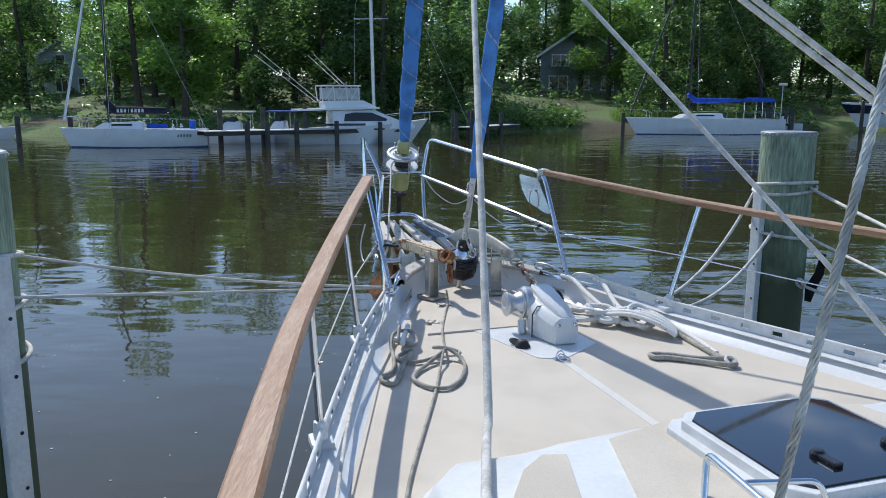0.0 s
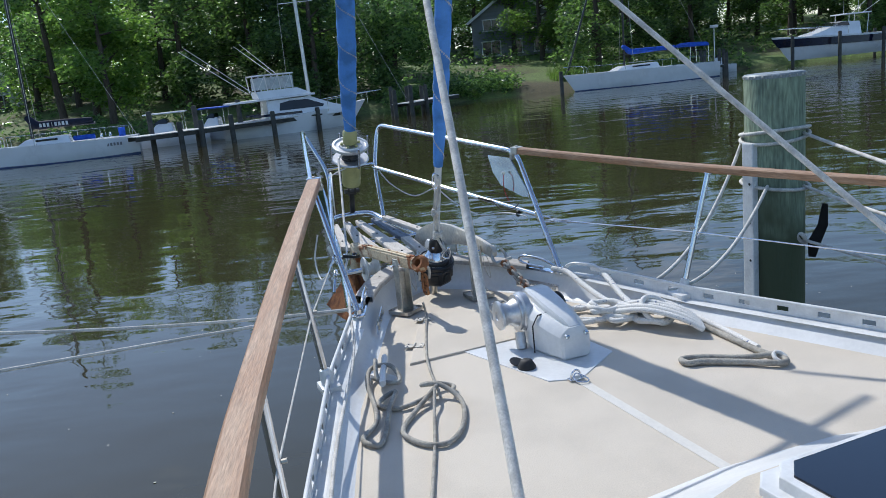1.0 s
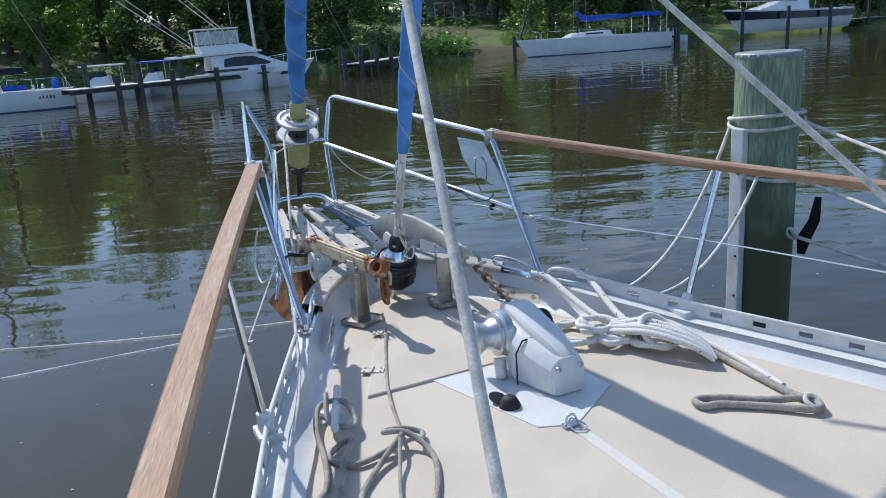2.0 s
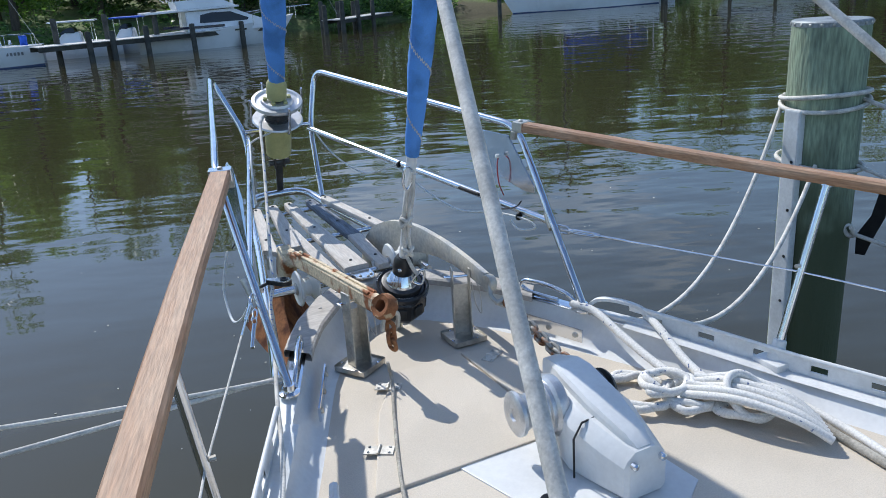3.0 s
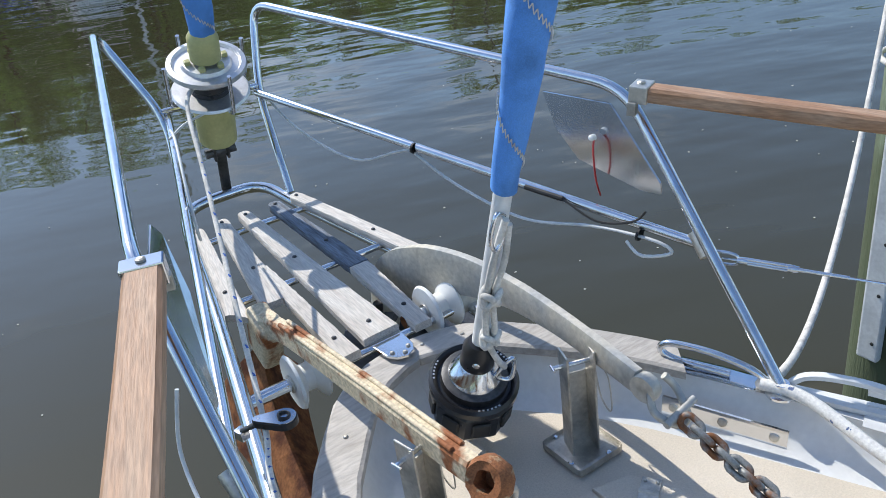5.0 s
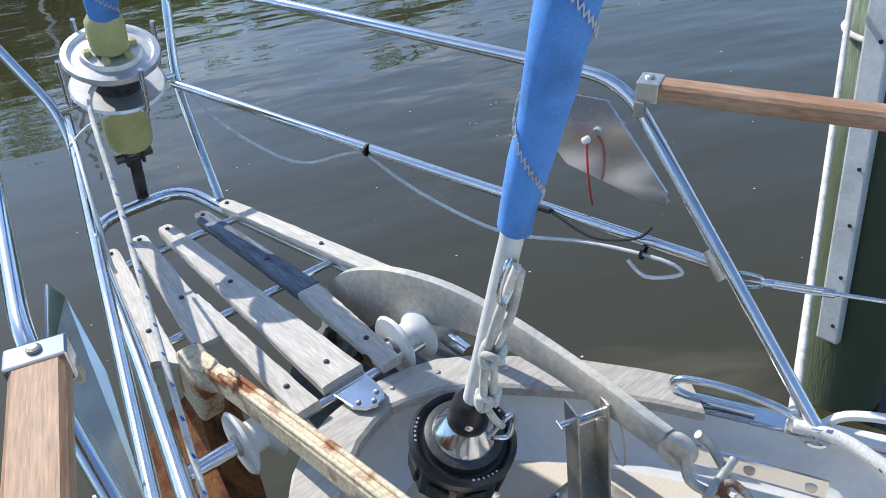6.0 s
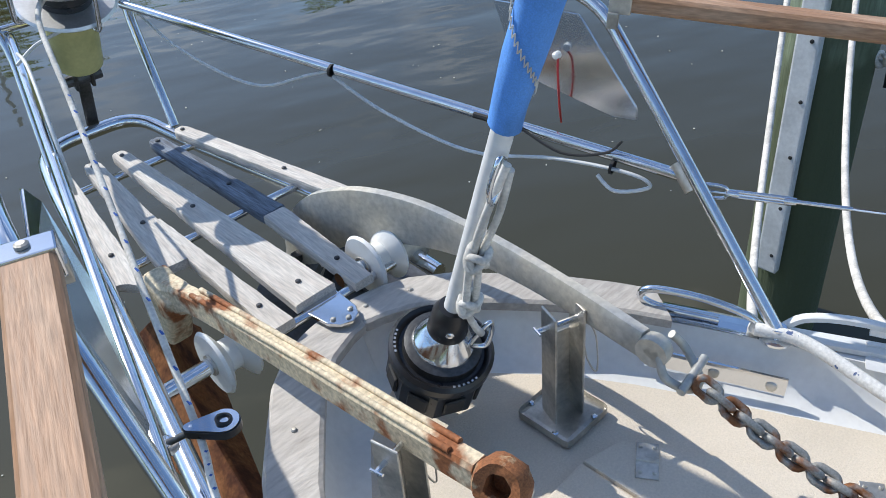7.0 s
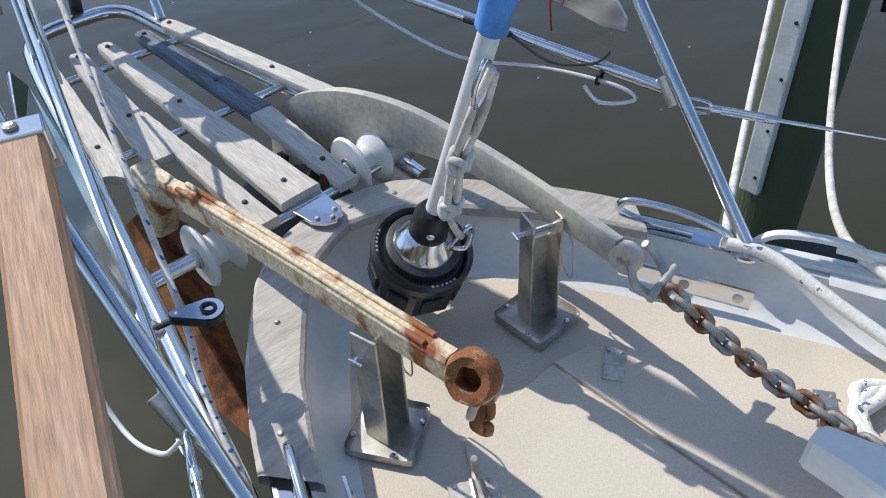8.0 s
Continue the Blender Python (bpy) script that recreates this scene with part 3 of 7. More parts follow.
def slat(front, rear, w0, w1, material, label, nose=True, end="sawn", fixings=(0.03, 0.45, 0.93)):
    """A weathered board from front to rear (mid points of its top), rounded at the nose, sawn or broken off at the rear."""
    a, b = Vector(front), Vector(rear)
    d = (b - a).normalized()
    s = d.cross(Vector((0, 0, 1))).normalized()
    bm = bmesh.new()
    rg = random.Random(int(abs(a.x) * 4000) + int(w1 * 9000))
    n, L_, th = 26, (b - a).length, 0.022
    stops = ([0.0, 0.006, 0.014] if nose else [0.0]) + [L_ * i / n for i in range(1, n + 1)]
    rows = []
    for t in stops:
        w = w0 + (w1 - w0) * t / L_
        if nose and t < 0.02:
            w *= (0.55, 0.82, 0.95)[min(2, stops.index(t))]
        wl, wr = w / 2 + rg.uniform(-0.0012, 0.0012), w / 2 + rg.uniform(-0.0012, 0.0012)
        p = a + d * t
        row = []
        for k, (u, z) in enumerate(((-1, -th), (-1, -0.004), (-0.93, 0), (-0.45, 0.0006), (0, 0), (0.45, 0.0006), (0.93, 0), (1, -0.004), (1, -th))):
            q = p + s * (u * (wl if u < 0 else wr)) + Vector((0, 0, z + (rg.uniform(-0.0006, 0.0006) if z > -0.003 else 0)))
            if end == "broken" and t >= L_ - 1e-6:
                q += d * (0.030 * (-u) + rg.uniform(-0.012, 0.012))
            row.append(q)
        rows.append(row + row[:1])
    loft(bm, rows)
    bmesh.ops.remove_doubles(bm, verts=bm.verts, dist=0.0001)
    bmesh.ops.holes_fill(bm, edges=[e for e in bm.edges if e.is_boundary], sides=0)
    ob = part("slat", bm, material, plat, label, smooth=35, grain=a - b)
    screws([a.lerp(b, t) + Vector((0, 0, 0.001)) for t in fixings], ob, DARK_STEEL, 0.0065)


def deck_z(y):
    return 0.152 + 0.098 * y


def board(x0, y0, x1, y1, *rest, **more):
    slat((x0, y0, deck_z(y0)), (x1, y1, deck_z(y1)), *rest, **more)


GREY = "cracked silver-grey teak slat"
board(-0.221, 1.205, -0.300, 0.685, 0.046, 0.068, TEAK_GREY, "silver-grey teak slat broken off at its rear", end="broken", fixings=(0.04, 0.76))
board(-0.138, 1.215, -0.186, 0.680, 0.044, 0.082, TEAK_GREY, "split end of a silver-grey teak slat", fixings=(0.04, 0.64))
board(-0.148, 0.86, -0.138, 0.350, 0.036, 0.056, TEAK_GREY, GREY, nose=False, fixings=(0.84,))
board(-0.061, 1.215, -0.034, 0.378, 0.044, 0.104, TEAK_GREY, "broad weathered teak centre slat", fixings=(0.03, 0.44, 0.93))
board(0.044, 1.210, 0.080, 0.693, 0.044, 0.066, TEAK_SHADED, "darkened blue-grey teak slat", fixings=(0.04, 0.66))
board(0.080, 0.689, 0.071, 0.342, 0.062, 0.050, TEAK_GREY, GREY, nose=False, fixings=(0.72,))
board(0.122, 1.215, 0.262, 0.590, 0.046, 0.052, TEAK_GREY, GREY, fixings=(0.03, 0.62))

stem = thing("stemhead_plate", "polished stainless stemhead tongue screwed to the capping", "plate", (0, 0.25, 0.23))
bm = slab([(-0.080, 0.43), (0.022, 0.43), (0.012, 0.300), (0.0, 0.278), (-0.024, 0.266), (-0.050, 0.276), (-0.066, 0.300)], 0.163, 0.170, 0.002)
part("plate", bm, STEEL, stem)
screws([(x, y, 0.171) for x, y in ((-0.050, 0.30), (-0.004, 0.30), (-0.024, 0.281))], stem, STEEL_DULL)


def bow_roller(sd, x, y, z):
    br = thing("bow_roller", "white nylon bow roller on a stainless axle", "bow roller", (x, y, z), group="bow rollers")
    m = aim((x, y, z), (1, 0, 0))
    part("sheave", lathe([(0.012, -0.040), (0.068, -0.040), (0.073, -0.033), (0.066, -0.027), (0.036, -0.012), (0.036, 0.012), (0.061, 0.027), (0.068, 0.033), (0.064, 0.04), (0.012, 0.04)], m, 28), WHITE_NYLON, br, smooth=40)
    part("axle", lathe([(0.018, -0.150 if sd < 0 else -0.11), (0.018, 0.09), (0.010, 0.092), (0, 0.092)], m, 16), STEEL, br, smooth=40)
    if sd > 0:
        part("spool", lathe([(0.018, 0.034), (0.050, 0.034), (0.047, 0.060), (0.047, 0.110), (0.053, 0.116), (0.018, 0.116)], m, 28), GALV, br, "worn grey roller spool", smooth=40)
    part("washer", lathe([(0.024, -0.046), (0.024, -0.041)], m, 16), STEEL_DULL, br)


bow_roller(-1, -0.235, 0.425, 0.128)
bow_roller(1, 0.155, 0.400, 0.168)


# ---- anchor posts ----
def anchor_post(x, y, h, turn):
    ap = thing("anchor_post", "stainless channel bracket with a screwed base plate", "bracket", (x, y, 0.018), group="anchor brackets")
    r = Matrix.Rotation(radians(turn), 3, "Z")
    c = Vector((x, y, 0))
    bm = bmesh.new()
    box(bm, c + Vector((0, 0, 0.02)), (0.13, 0.13, 0.006), r @ Matrix.Rotation(radians(20), 3, "Z"), 0.012, 2)
    part("base_plate", bm, STEEL_DULL, ap)
    for dx in (-0.030, 0.030):
        bm = bmesh.new()
        box(bm, c + r @ Vector((dx, 0, 0.02 + h / 2)), (0.005, 0.052, h), r, 0.0015, 1)
        part("cheek", bm, STEEL_DULL, ap)
    bm = bmesh.new()
    box(bm, c + r @ Vector((0, 0.024, 0.02 + h * 0.36)), (0.056, 0.004, h * 0.72), r, 0.001, 1)
    part("web", bm, STEEL_DULL, ap)
    bm = bmesh.new()
    tube(bm, [c + r @ Vector((-0.055, 0, h * 0.95)), c + r @ Vector((0.045, 0, h * 0.95))], 0.0055, 10)
    tube(bm, [c + r @ Vector((-0.055, -0.012, h * 0.95)), c + r @ Vector((-0.055, 0.012, h * 0.95))], 0.003, 8)
    part("pin", bm, STEEL, ap, "steel locking pin")
    screws([c + r @ Vector((dx, dy, 0.024)) for dx, dy in ((-0.045, -0.045), (0.045, -0.045), (-0.045, 0.045), (0.045, 0.045))], ap, STEEL, 0.007)
    w = T([c + r @ Vector((0.045, 0, h * 0.93)), c + r @ Vector((0.065, -0.01, h * 0.75)), c + r @ Vector((0.07, -0.01, h * 0.4)), c + r @ Vector((0.05, -0.005, h * 0.55)), c + r @ Vector((0.04, 0.0, h * 0.85))], 0.0018, 6, 6)
    part("lanyard", w, STEEL_DULL, ap)


anchor_post(-0.232, -0.122, 0.270, 12)
anchor_post(0.172, -0.125, 0.265, -20)


def bar(pts, w, h, bm=None):
    """Rectangular bar with soft edges along pts, upright."""
    bm = bm or bmesh.new()
    P = [Vector(p) for p in pts]
    secs = []
    for i, p in enumerate(P):
        d = (P[min(i + 1, len(P) - 1)] - P[max(i - 1, 0)]).normalized()
        s = d.cross(Vector((0, 0, 1))).normalized()
        u = s.cross(d)
        ww, hh = (w[i], h[i]) if isinstance(w, (list, tuple)) else (w, h)
        secs.append([p + s * (ww * a) + u * (hh * b) for a, b in ((1, -0.7), (1, 0.7), (0.7, 1), (-0.7, 1), (-1, 0.7), (-1, -0.7), (-0.7, -1), (0.7, -1), (1, -0.7))])
    loft(bm, secs)
    bmesh.ops.remove_doubles(bm, verts=bm.verts, dist=0.0002)
    bmesh.ops.holes_fill(bm, edges=[e for e in bm.edges if e.is_boundary], sides=0)
    return bm


# rusty plough anchor on the port roller
an = thing("plough_anchor", "rust-streaked galvanised plough anchor stowed on its roller", "anchor", (-0.2, 0.3, 0.2))
part("shank", bar(spline([(-0.246, 0.66, 0.165), (-0.238, 0.575, 0.205), (-0.228, 0.42, 0.226), (-0.214, 0.1, 0.250), (-0.204, -0.13, 0.268), (-0.198, -0.27, 0.282)], 5), [0.030] * 4 + [0.026, 0.022] + [0.018] * 20, [0.044] * 4 + [0.040, 0.036] + [0.030] * 20), RUSTY, an, smooth=30)
bm = bmesh.new()
for off in (-0.019, 0.019):
    tube(bm, [(-0.234 + off * 0.6, 0.50, 0.252), (-0.212 + off * 0.6, 0.1, 0.281), (-0.200 + off * 0.6, -0.22, 0.308)], 0.006, 8)
part("rib", bm, RUSTY, an, smooth=50)
EYE_RUST = mat("scaled_rust", (0.25, 0.095, 0.035), 0.9, 0, 0.3, 30, bump=0.005, bump_scale=45, color2=(0.46, 0.34, 0.2), mix=(0.53, 0.62), detail=0.3)
bm = bmesh.new()
m = aim((-0.194, -0.306, 0.288), (-0.8, -0.3, 0.5))
lathe([(0.021, -0.020), (0.036, -0.024), (0.044, -0.009), (0.044, 0.009), (0.036, 0.024), (0.021, 0.020), (0.021, -0.020)], m, 22, bm)
for v in bm.verts:
    v.co += Vector((noise.noise(v.co * 60), noise.noise(v.co * 60 + Vector((7, 0, 0))), noise.noise(v.co * 60 + Vector((0, 7, 0))))) * 0.004
part("eye", bm, EYE_RUST, an, "rust-scaled eye", smooth=40)
bm = bmesh.new()
box(bm, (-0.246, 0.655, 0.145), (0.062, 0.11, 0.17), Matrix.Rotation(radians(24), 3, "X"), 0.018, 3)
part("crown", bm, RUSTY, an, smooth=40)
for sd in (-1, 1):
    bm = bmesh.new()
    ridge = [Vector((-0.245, 0.74, 0.08)), Vector((-0.30, 0.55, -0.03)), Vector((-0.37, 0.12, -0.12))]
    wing = [Vector((-0.25 + sd * 0.155, 0.93, -0.17)), Vector((-0.30 + sd * 0.10, 0.60, -0.17)), Vector((-0.37 + sd * 0.012, 0.10, -0.125))]
    loft(bm, [[r, (r + w) / 2 + Vector((0, 0, 0.01)), w] for r, w in zip(spline(ridge, 5), spline(wing, 5))])
    bmesh.ops.solidify(bm, geom=bm.faces[:], thickness=0.010)
    part("fluke", bm, RUST, an, "rust-brown fluke", smooth=40)


def chain(pts, size, material, parent, count=None, wire=0.24):
    """Interlocked links along a curve."""
    P = spline(pts, 12)
    L = [0]
    for a, b in zip(P, P[1:]):
        L.append(L[-1] + (b - a).length)
    pitch = size * (1 - 2 * wire) * 1.02
    n = count or int(L[-1] / pitch)
    for k in range(n):
        s = min(pitch * (k + 0.5), L[-1] - 1e-4)
        i = max(j for j in range(len(L)) if L[j] <= s)
        i = min(i, len(P) - 2)
        p = P[i].lerp(P[i + 1], (s - L[i]) / max(1e-6, L[i + 1] - L[i]))
        d = (P[i + 1] - P[i]).normalized()
        q = d.to_track_quat("Y", "Z").to_matrix() @ Matrix.Rotation(radians(35 + 90 * (k % 2)), 3, "Y")
        w, l = size * 0.34, size / 2
        r = size * wire / 2 * 1.1
        ring = [p + q @ Vector((w * 0.78 * math.cos(a), (l - r - w * 0.6) * (1 if math.sin(a) > 0 else -1) * (1 if abs(math.sin(a)) > 0.05 else 0) + w * 0.78 * math.sin(a), 0)) for a in [2 * math.pi * (j + 0.5) / 14 for j in range(14)]]
        part("link", tube(bmesh.new(), ring, r, 7, True), material, parent, smooth=60)


sh = thing("rusty_shackle", "rust-eaten shackle hanging from the anchor eye", "shackle", (-0.213, -0.32, 0.22))
part("bow", T([(-0.21, -0.314, 0.213), (-0.208, -0.327, 0.258), (-0.183, -0.337, 0.28), (-0.16, -0.327, 0.258), (-0.16, -0.314, 0.213)], 0.008, 8, 6), GALV, sh, smooth=50)
chain([(-0.185, -0.317, 0.228), (-0.182, -0.312, 0.168), (-0.175, -0.302, 0.133)], 0.055, RUST, sh)

# galvanised claw anchor on the starboard roller
an = thing("claw_anchor", "galvanised claw anchor with a long curved shank", "anchor", (0.2, 0.3, 0.2))
SH = spline([(0.150, 0.735, -0.02), (0.150, 0.690, 0.085), (0.160, 0.60, 0.185), (0.185, 0.46, 0.245), (0.215, 0.32, 0.268), (0.232, 0.18, 0.272), (0.230, 0.03, 0.274), (0.212, -0.13, 0.278), (0.190, -0.285, 0.280)], 6)
DEPTH = ((0.75, 0.060), (0.70, 0.074), (0.60, 0.074), (0.46, 0.070), (0.32, 0.056), (0.18, 0.042), (0.0, 0.034), (-0.31, 0.028))
k = len(SH)
part("shank", bar(SH, [0.017 - 0.005 * i / k for i in range(k)], [lerp(DEPTH, p[1]) for p in SH]), GALV, an, smooth=30)
CLAW = mat("dark_galvanised", (0.12, 0.12, 0.125), 0.6, 0.3, 0.3, 9, detail=0.2, bump=0.001)
for sd in (-1, 0, 1):
    bm = bmesh.new()
    pts = spline([(0.185, 0.70, 0.06), (0.19 + sd * 0.10, 0.72, -0.05), (0.20 + sd * 0.17, 0.60, -0.13), (0.21 + sd * 0.19, 0.40, -0.15)], 5)
    n = len(pts)
    bar(pts, [0.095 * math.sin(math.pi * (0.28 + 0.70 * i / n)) for i in range(n)], [0.012] * n, bm)
    part("claw", bm, CLAW, an, "dark forged claw", smooth=40)
bm = lathe([(0.013, -0.012), (0.029, -0.0125), (0.0305, 0), (0.029, 0.0125), (0.013, 0.012), (0.013, -0.012)], aim((0.187, -0.305, 0.280), (1, 0.12, 0)), 20)
part("eye", bm, GALV, an, smooth=40)
sh = thing("bow_shackle", "galvanised shackle joining anchor and chain", "shackle", (0.21, -0.36, 0.23))
part("bow", T([(0.187, -0.315, 0.288), (0.177, -0.335, 0.243), (0.202, -0.37, 0.218), (0.232, -0.37, 0.223), (0.247, -0.33, 0.258), (0.232, -0.31, 0.288)], 0.008, 8, 6), GALV, sh, smooth=50)
part("pin", T([(0.172, -0.37, 0.233), (0.262, -0.36, 0.243)], 0.008, 10), GALV, sh, smooth=50)
ch = thing("anchor_chain", "rust-spotted galvanised chain from anchor to windlass", "chain", (0.2, -0.6, 0.1))
chain([(0.209, -0.385, 0.235), (0.225, -0.48, 0.185), (0.240, -0.57, 0.145), (0.252, -0.66, 0.12), (0.245, -0.76, 0.115), (0.205, -0.86, 0.15)], 0.052, mat("rusty_chain", (0.34, 0.33, 0.30), 0.65, 0.5, 0.3, 30, color2=(0.24, 0.10, 0.04), mix=(0.45, 0.6), detail=0.2), ch)


# ---- furlers ----
LEAN_V = Vector((0, -0.356, 1)).normalized()


def sail_roll(name, label, base, start, length, r0, parent_axis):
    """Canvas-covered furled sail with spiral wraps."""
    fs = thing(name, label, "furled sail", base + parent_axis * start)
    bm = bmesh.new()
    n, seg = int(length * 26), 26
    m = aim(base, parent_axis)
    rings = []
    for i in range(n + 1):
        h = start + length * i / n
        env = r0 * (0.66 + 0.34 * min(1, (h - start) / 0.35)) * (1 + 0.25 * min(1, (h - start) / 3.0))
        ring = []
        for k in range(seg):
            a = 2 * math.pi * k / seg
            sp = (a / (2 * math.pi) + h * 4.2) % 1.0
            lap = 0.10 * sp
            fold = 0.075 * noise.noise(Vector((math.cos(a) * 1.2, math.sin(a) * 1.2, h * 7))) + 0.03 * noise.noise(Vector((math.cos(a) * 3.5, math.sin(a) * 3.5, h * 22)))
            rr = env * (0.94 + lap + fold)
            ring.append(bm.verts.new(m @ Vector((rr * math.cos(a), rr * math.sin(a), h))))
        rings.append(ring)
    for a, b in zip(rings, rings[1:]):
        for k in range(seg):
            bm.faces.new((a[k], a[(k + 1) % seg], b[(k + 1) % seg], b[k]))
    bm.faces.new(rings[0][::-1]), bm.faces.new(rings[-1])
    part("canvas_roll", bm, CANVAS, fs, smooth=55)
    # zig-zag stitching that follows the wraps
    st = bmesh.new()
    steps = int(length * 4.2 * 60)
    for j in range(min(steps, 420)):
        h = start + 0.02 + j / 60 / 4.2
        if h > start + length - 0.05:
            break
        a = -2 * math.pi * (j / 60) + 0.3
        env = r0 * (0.66 + 0.34 * min(1, (h - start) / 0.35)) * (1 + 0.25 * min(1, (h - start) / 3.0)) * 1.055
        z = 0.006 * (1 if j % 2 else -1)
        p = m @ Vector((env * math.cos(a), env * math.sin(a), h + z))
        q = m @ Vector((env * math.cos(a - 0.10), env * math.sin(a - 0.10), h - z + 1 / 252))
        tube(st, [p, q], 0.0011, 4)
    tagged(part("stitching", st, ROPE, fs, "pale zig-zag stitching"), kind="stuff")
    return fs


IB = Vector((0.012, 0.103, 0.018))
fur = thing("staysail_furler", "black and chrome furling drum on the foredeck", "furler", (0, 0.06, 0.03))
FM = aim(IB, LEAN_V)
part("lower_cage", lathe([(0.045, 0.065), (0.088, 0.085), (0.096, 0.10), (0.096, 0.165), (0.085, 0.178), (0.05, 0.178)], FM, 8), BLACK, fur, "faceted black drum cage")
for k in range(8):
    bm = bmesh.new()
    a = 2 * math.pi * (k + 0.5) / 8
    p = FM @ Vector((0.091 * math.cos(a), 0.091 * math.sin(a), 0.132))
    box(bm, p, (0.008, 0.042, 0.042), FM.to_3x3() @ Matrix.Rotation(a, 3, "Z"), 0.003, 1)
    part("cage_window", bm, RUBBER, fur)
part("top_flange", lathe([(0.05, 0.175), (0.094, 0.176), (0.101, 0.184), (0.101, 0.200), (0.094, 0.207), (0.086, 0.203), (0.082, 0.196), (0.060, 0.198), (0.05, 0.20)], FM, 40), BLACK, fur, smooth=40)
bm = bmesh.new()
for k in range(60):
    a = 2 * math.pi * k / 60
    if k % 20 < 6:
        box(bm, FM @ Vector((0.0905 * math.cos(a), 0.0905 * math.sin(a), 0.2062)), (0.004, 0.0045, 0.001), FM.to_3x3() @ Matrix.Rotation(a, 3, "Z"))
tagged(part("marking", bm, ALLOY, fur, "pale bars of worn printing"), kind="stuff")
part("chrome_cone", lathe([(0.060, 0.195), (0.060, 0.222), (0.056, 0.228), (0.036, 0.262), (0.034, 0.264)], FM, 32), STEEL, fur, "bright chrome cone", smooth=40)
part("line_drum", lathe([(0.076, 0.196), (0.074, 0.214), (0.058, 0.220)], FM, 32), DARK_STEEL, fur, smooth=40)
part("collar", lathe([(0.036, 0.258), (0.038, 0.262), (0.035, 0.31), (0.026, 0.328), (0.018, 0.33)], FM, 28), BLACK, fur, "black tapered collar", smooth=40)
bm = bmesh.new()
screw(bm, FM @ Vector((-0.025, -0.026, 0.29)), FM.to_3x3() @ Vector((-1, -1, 0.1)), 0.008)
part("bolt", bm, STEEL, fur)
part("foil", lathe([(0.0175, 0.32), (0.0175, 5.5)], FM, 16), ALLOY_WHITE, fur, "white alloy foil", smooth=50)
part("toggle", lathe([(0.018, -0.06), (0.018, 0.07)], FM, 14), STEEL_DULL, fur, smooth=50)
sail_roll("furled_staysail", "bright blue canvas roll of a furled staysail", IB, 0.745, 5.0, 0.036, LEAN_V)
# lashing with two knots from tack ring to drum
ls = thing("tack_lashing", "knotted off-white line from sail tack to drum", "lashing", FM @ Vector((-0.03, -0.02, 0.6)))
part("line", T([FM @ Vector(p) for p in ((-0.012, -0.030, 0.70), (-0.022, -0.026, 0.60), (-0.024, -0.024, 0.50), (-0.02, -0.03, 0.42), (-0.008, -0.034, 0.36), (0.018, -0.045, 0.30), (0.034, -0.052, 0.275))], 0.007, 8, 6), ROPE, ls, smooth=60)
part("line", T([FM @ Vector(p) for p in ((-0.006, -0.034, 0.69), (-0.004, -0.036, 0.60), (-0.012, -0.032, 0.50), (-0.002, -0.036, 0.42), (0.004, -0.038, 0.36))], 0.0065, 8, 6), ROPE, ls, smooth=60)
for h, sx in ((0.505, -0.02), (0.375, -0.004)):
    pts = [FM @ Vector((sx + 0.017 * math.cos(a * 1.9), -0.032 + 0.015 * math.sin(a * 1.9), h + 0.017 * math.sin(a * 2.7))) for a in [i * 0.62 for i in range(15)]]
    part("knot", T(pts, 0.007, 8, 4), ROPE, ls, smooth=60)
part("tack_shackle", T([FM @ Vector(p) for p in ((-0.008, -0.02, 0.70), (-0.036, -0.03, 0.72), (-0.045, -0.035, 0.67), (-0.028, -0.035, 0.635), (-0.01, -0.03, 0.66))], 0.0045, 8, 6), STEEL, ls, smooth=50)
part("drum_shackle", T([FM @ Vector(p) for p in ((0.02, -0.045, 0.25), (0.05, -0.05, 0.29), (0.06, -0.055, 0.27), (0.05, -0.06, 0.235), (0.03, -0.05, 0.235))], 0.0055, 8, 6, True), STEEL, ls, smooth=50)

# headsail furler on the platform
JB = Vector((-0.038, 1.405, 0.298))
JV = Vector((-0.03, -0.44, 1)).normalized()
JM = aim(JB, JV)
fj = thing("headsail_furler", "grey alloy furling drum over a yellowed plastic housing", "furler", (-0.03, 1.3, 0.27))
bm = bmesh.new()
box(bm, JM @ Vector((0, 0, 0.05)), (0.034, 0.010, 0.20), JM.to_3x3(), 0.004)
part("tang", bm, DARK_STEEL, fj, "dark forged tang")
bm = bmesh.new()
tube(bm, [JM @ Vector((-0.05, 0, 0.165)), JM @ Vector((0.05, 0, 0.165))], 0.015, 12)
for sx in (-0.022, 0.022):
    box(bm, JM @ Vector((sx, 0, 0.175)), (0.011, 0.038, 0.075), JM.to_3x3(), 0.006)
part("toggle", bm, DARK_STEEL, fj)
part("housing", lathe([(0.048, 0.215), (0.060, 0.222), (0.064, 0.385), (0.055, 0.392)], JM, 28), YELLOW, fj, "yellowed plastic housing", smooth=40)
part("lower_flange", lathe([(0.055, 0.392), (0.112, 0.404), (0.119, 0.411), (0.114, 0.418), (0.062, 0.418)], JM, 44), ALLOY, fj, smooth=40)
part("line_core", lathe([(0.062, 0.416), (0.060, 0.432), (0.065, 0.438), (0.058, 0.457), (0.064, 0.465), (0.060, 0.493)], JM, 28), BLACK, fj, "dark line wound on the drum", smooth=30)
part("upper_flange", lathe([(0.062, 0.490), (0.110, 0.492), (0.119, 0.502), (0.116, 0.514), (0.102, 0.516), (0.096, 0.508), (0.076, 0.509), (0.070, 0.520), (0.050, 0.522)], JM, 44), ALLOY, fj, smooth=40)
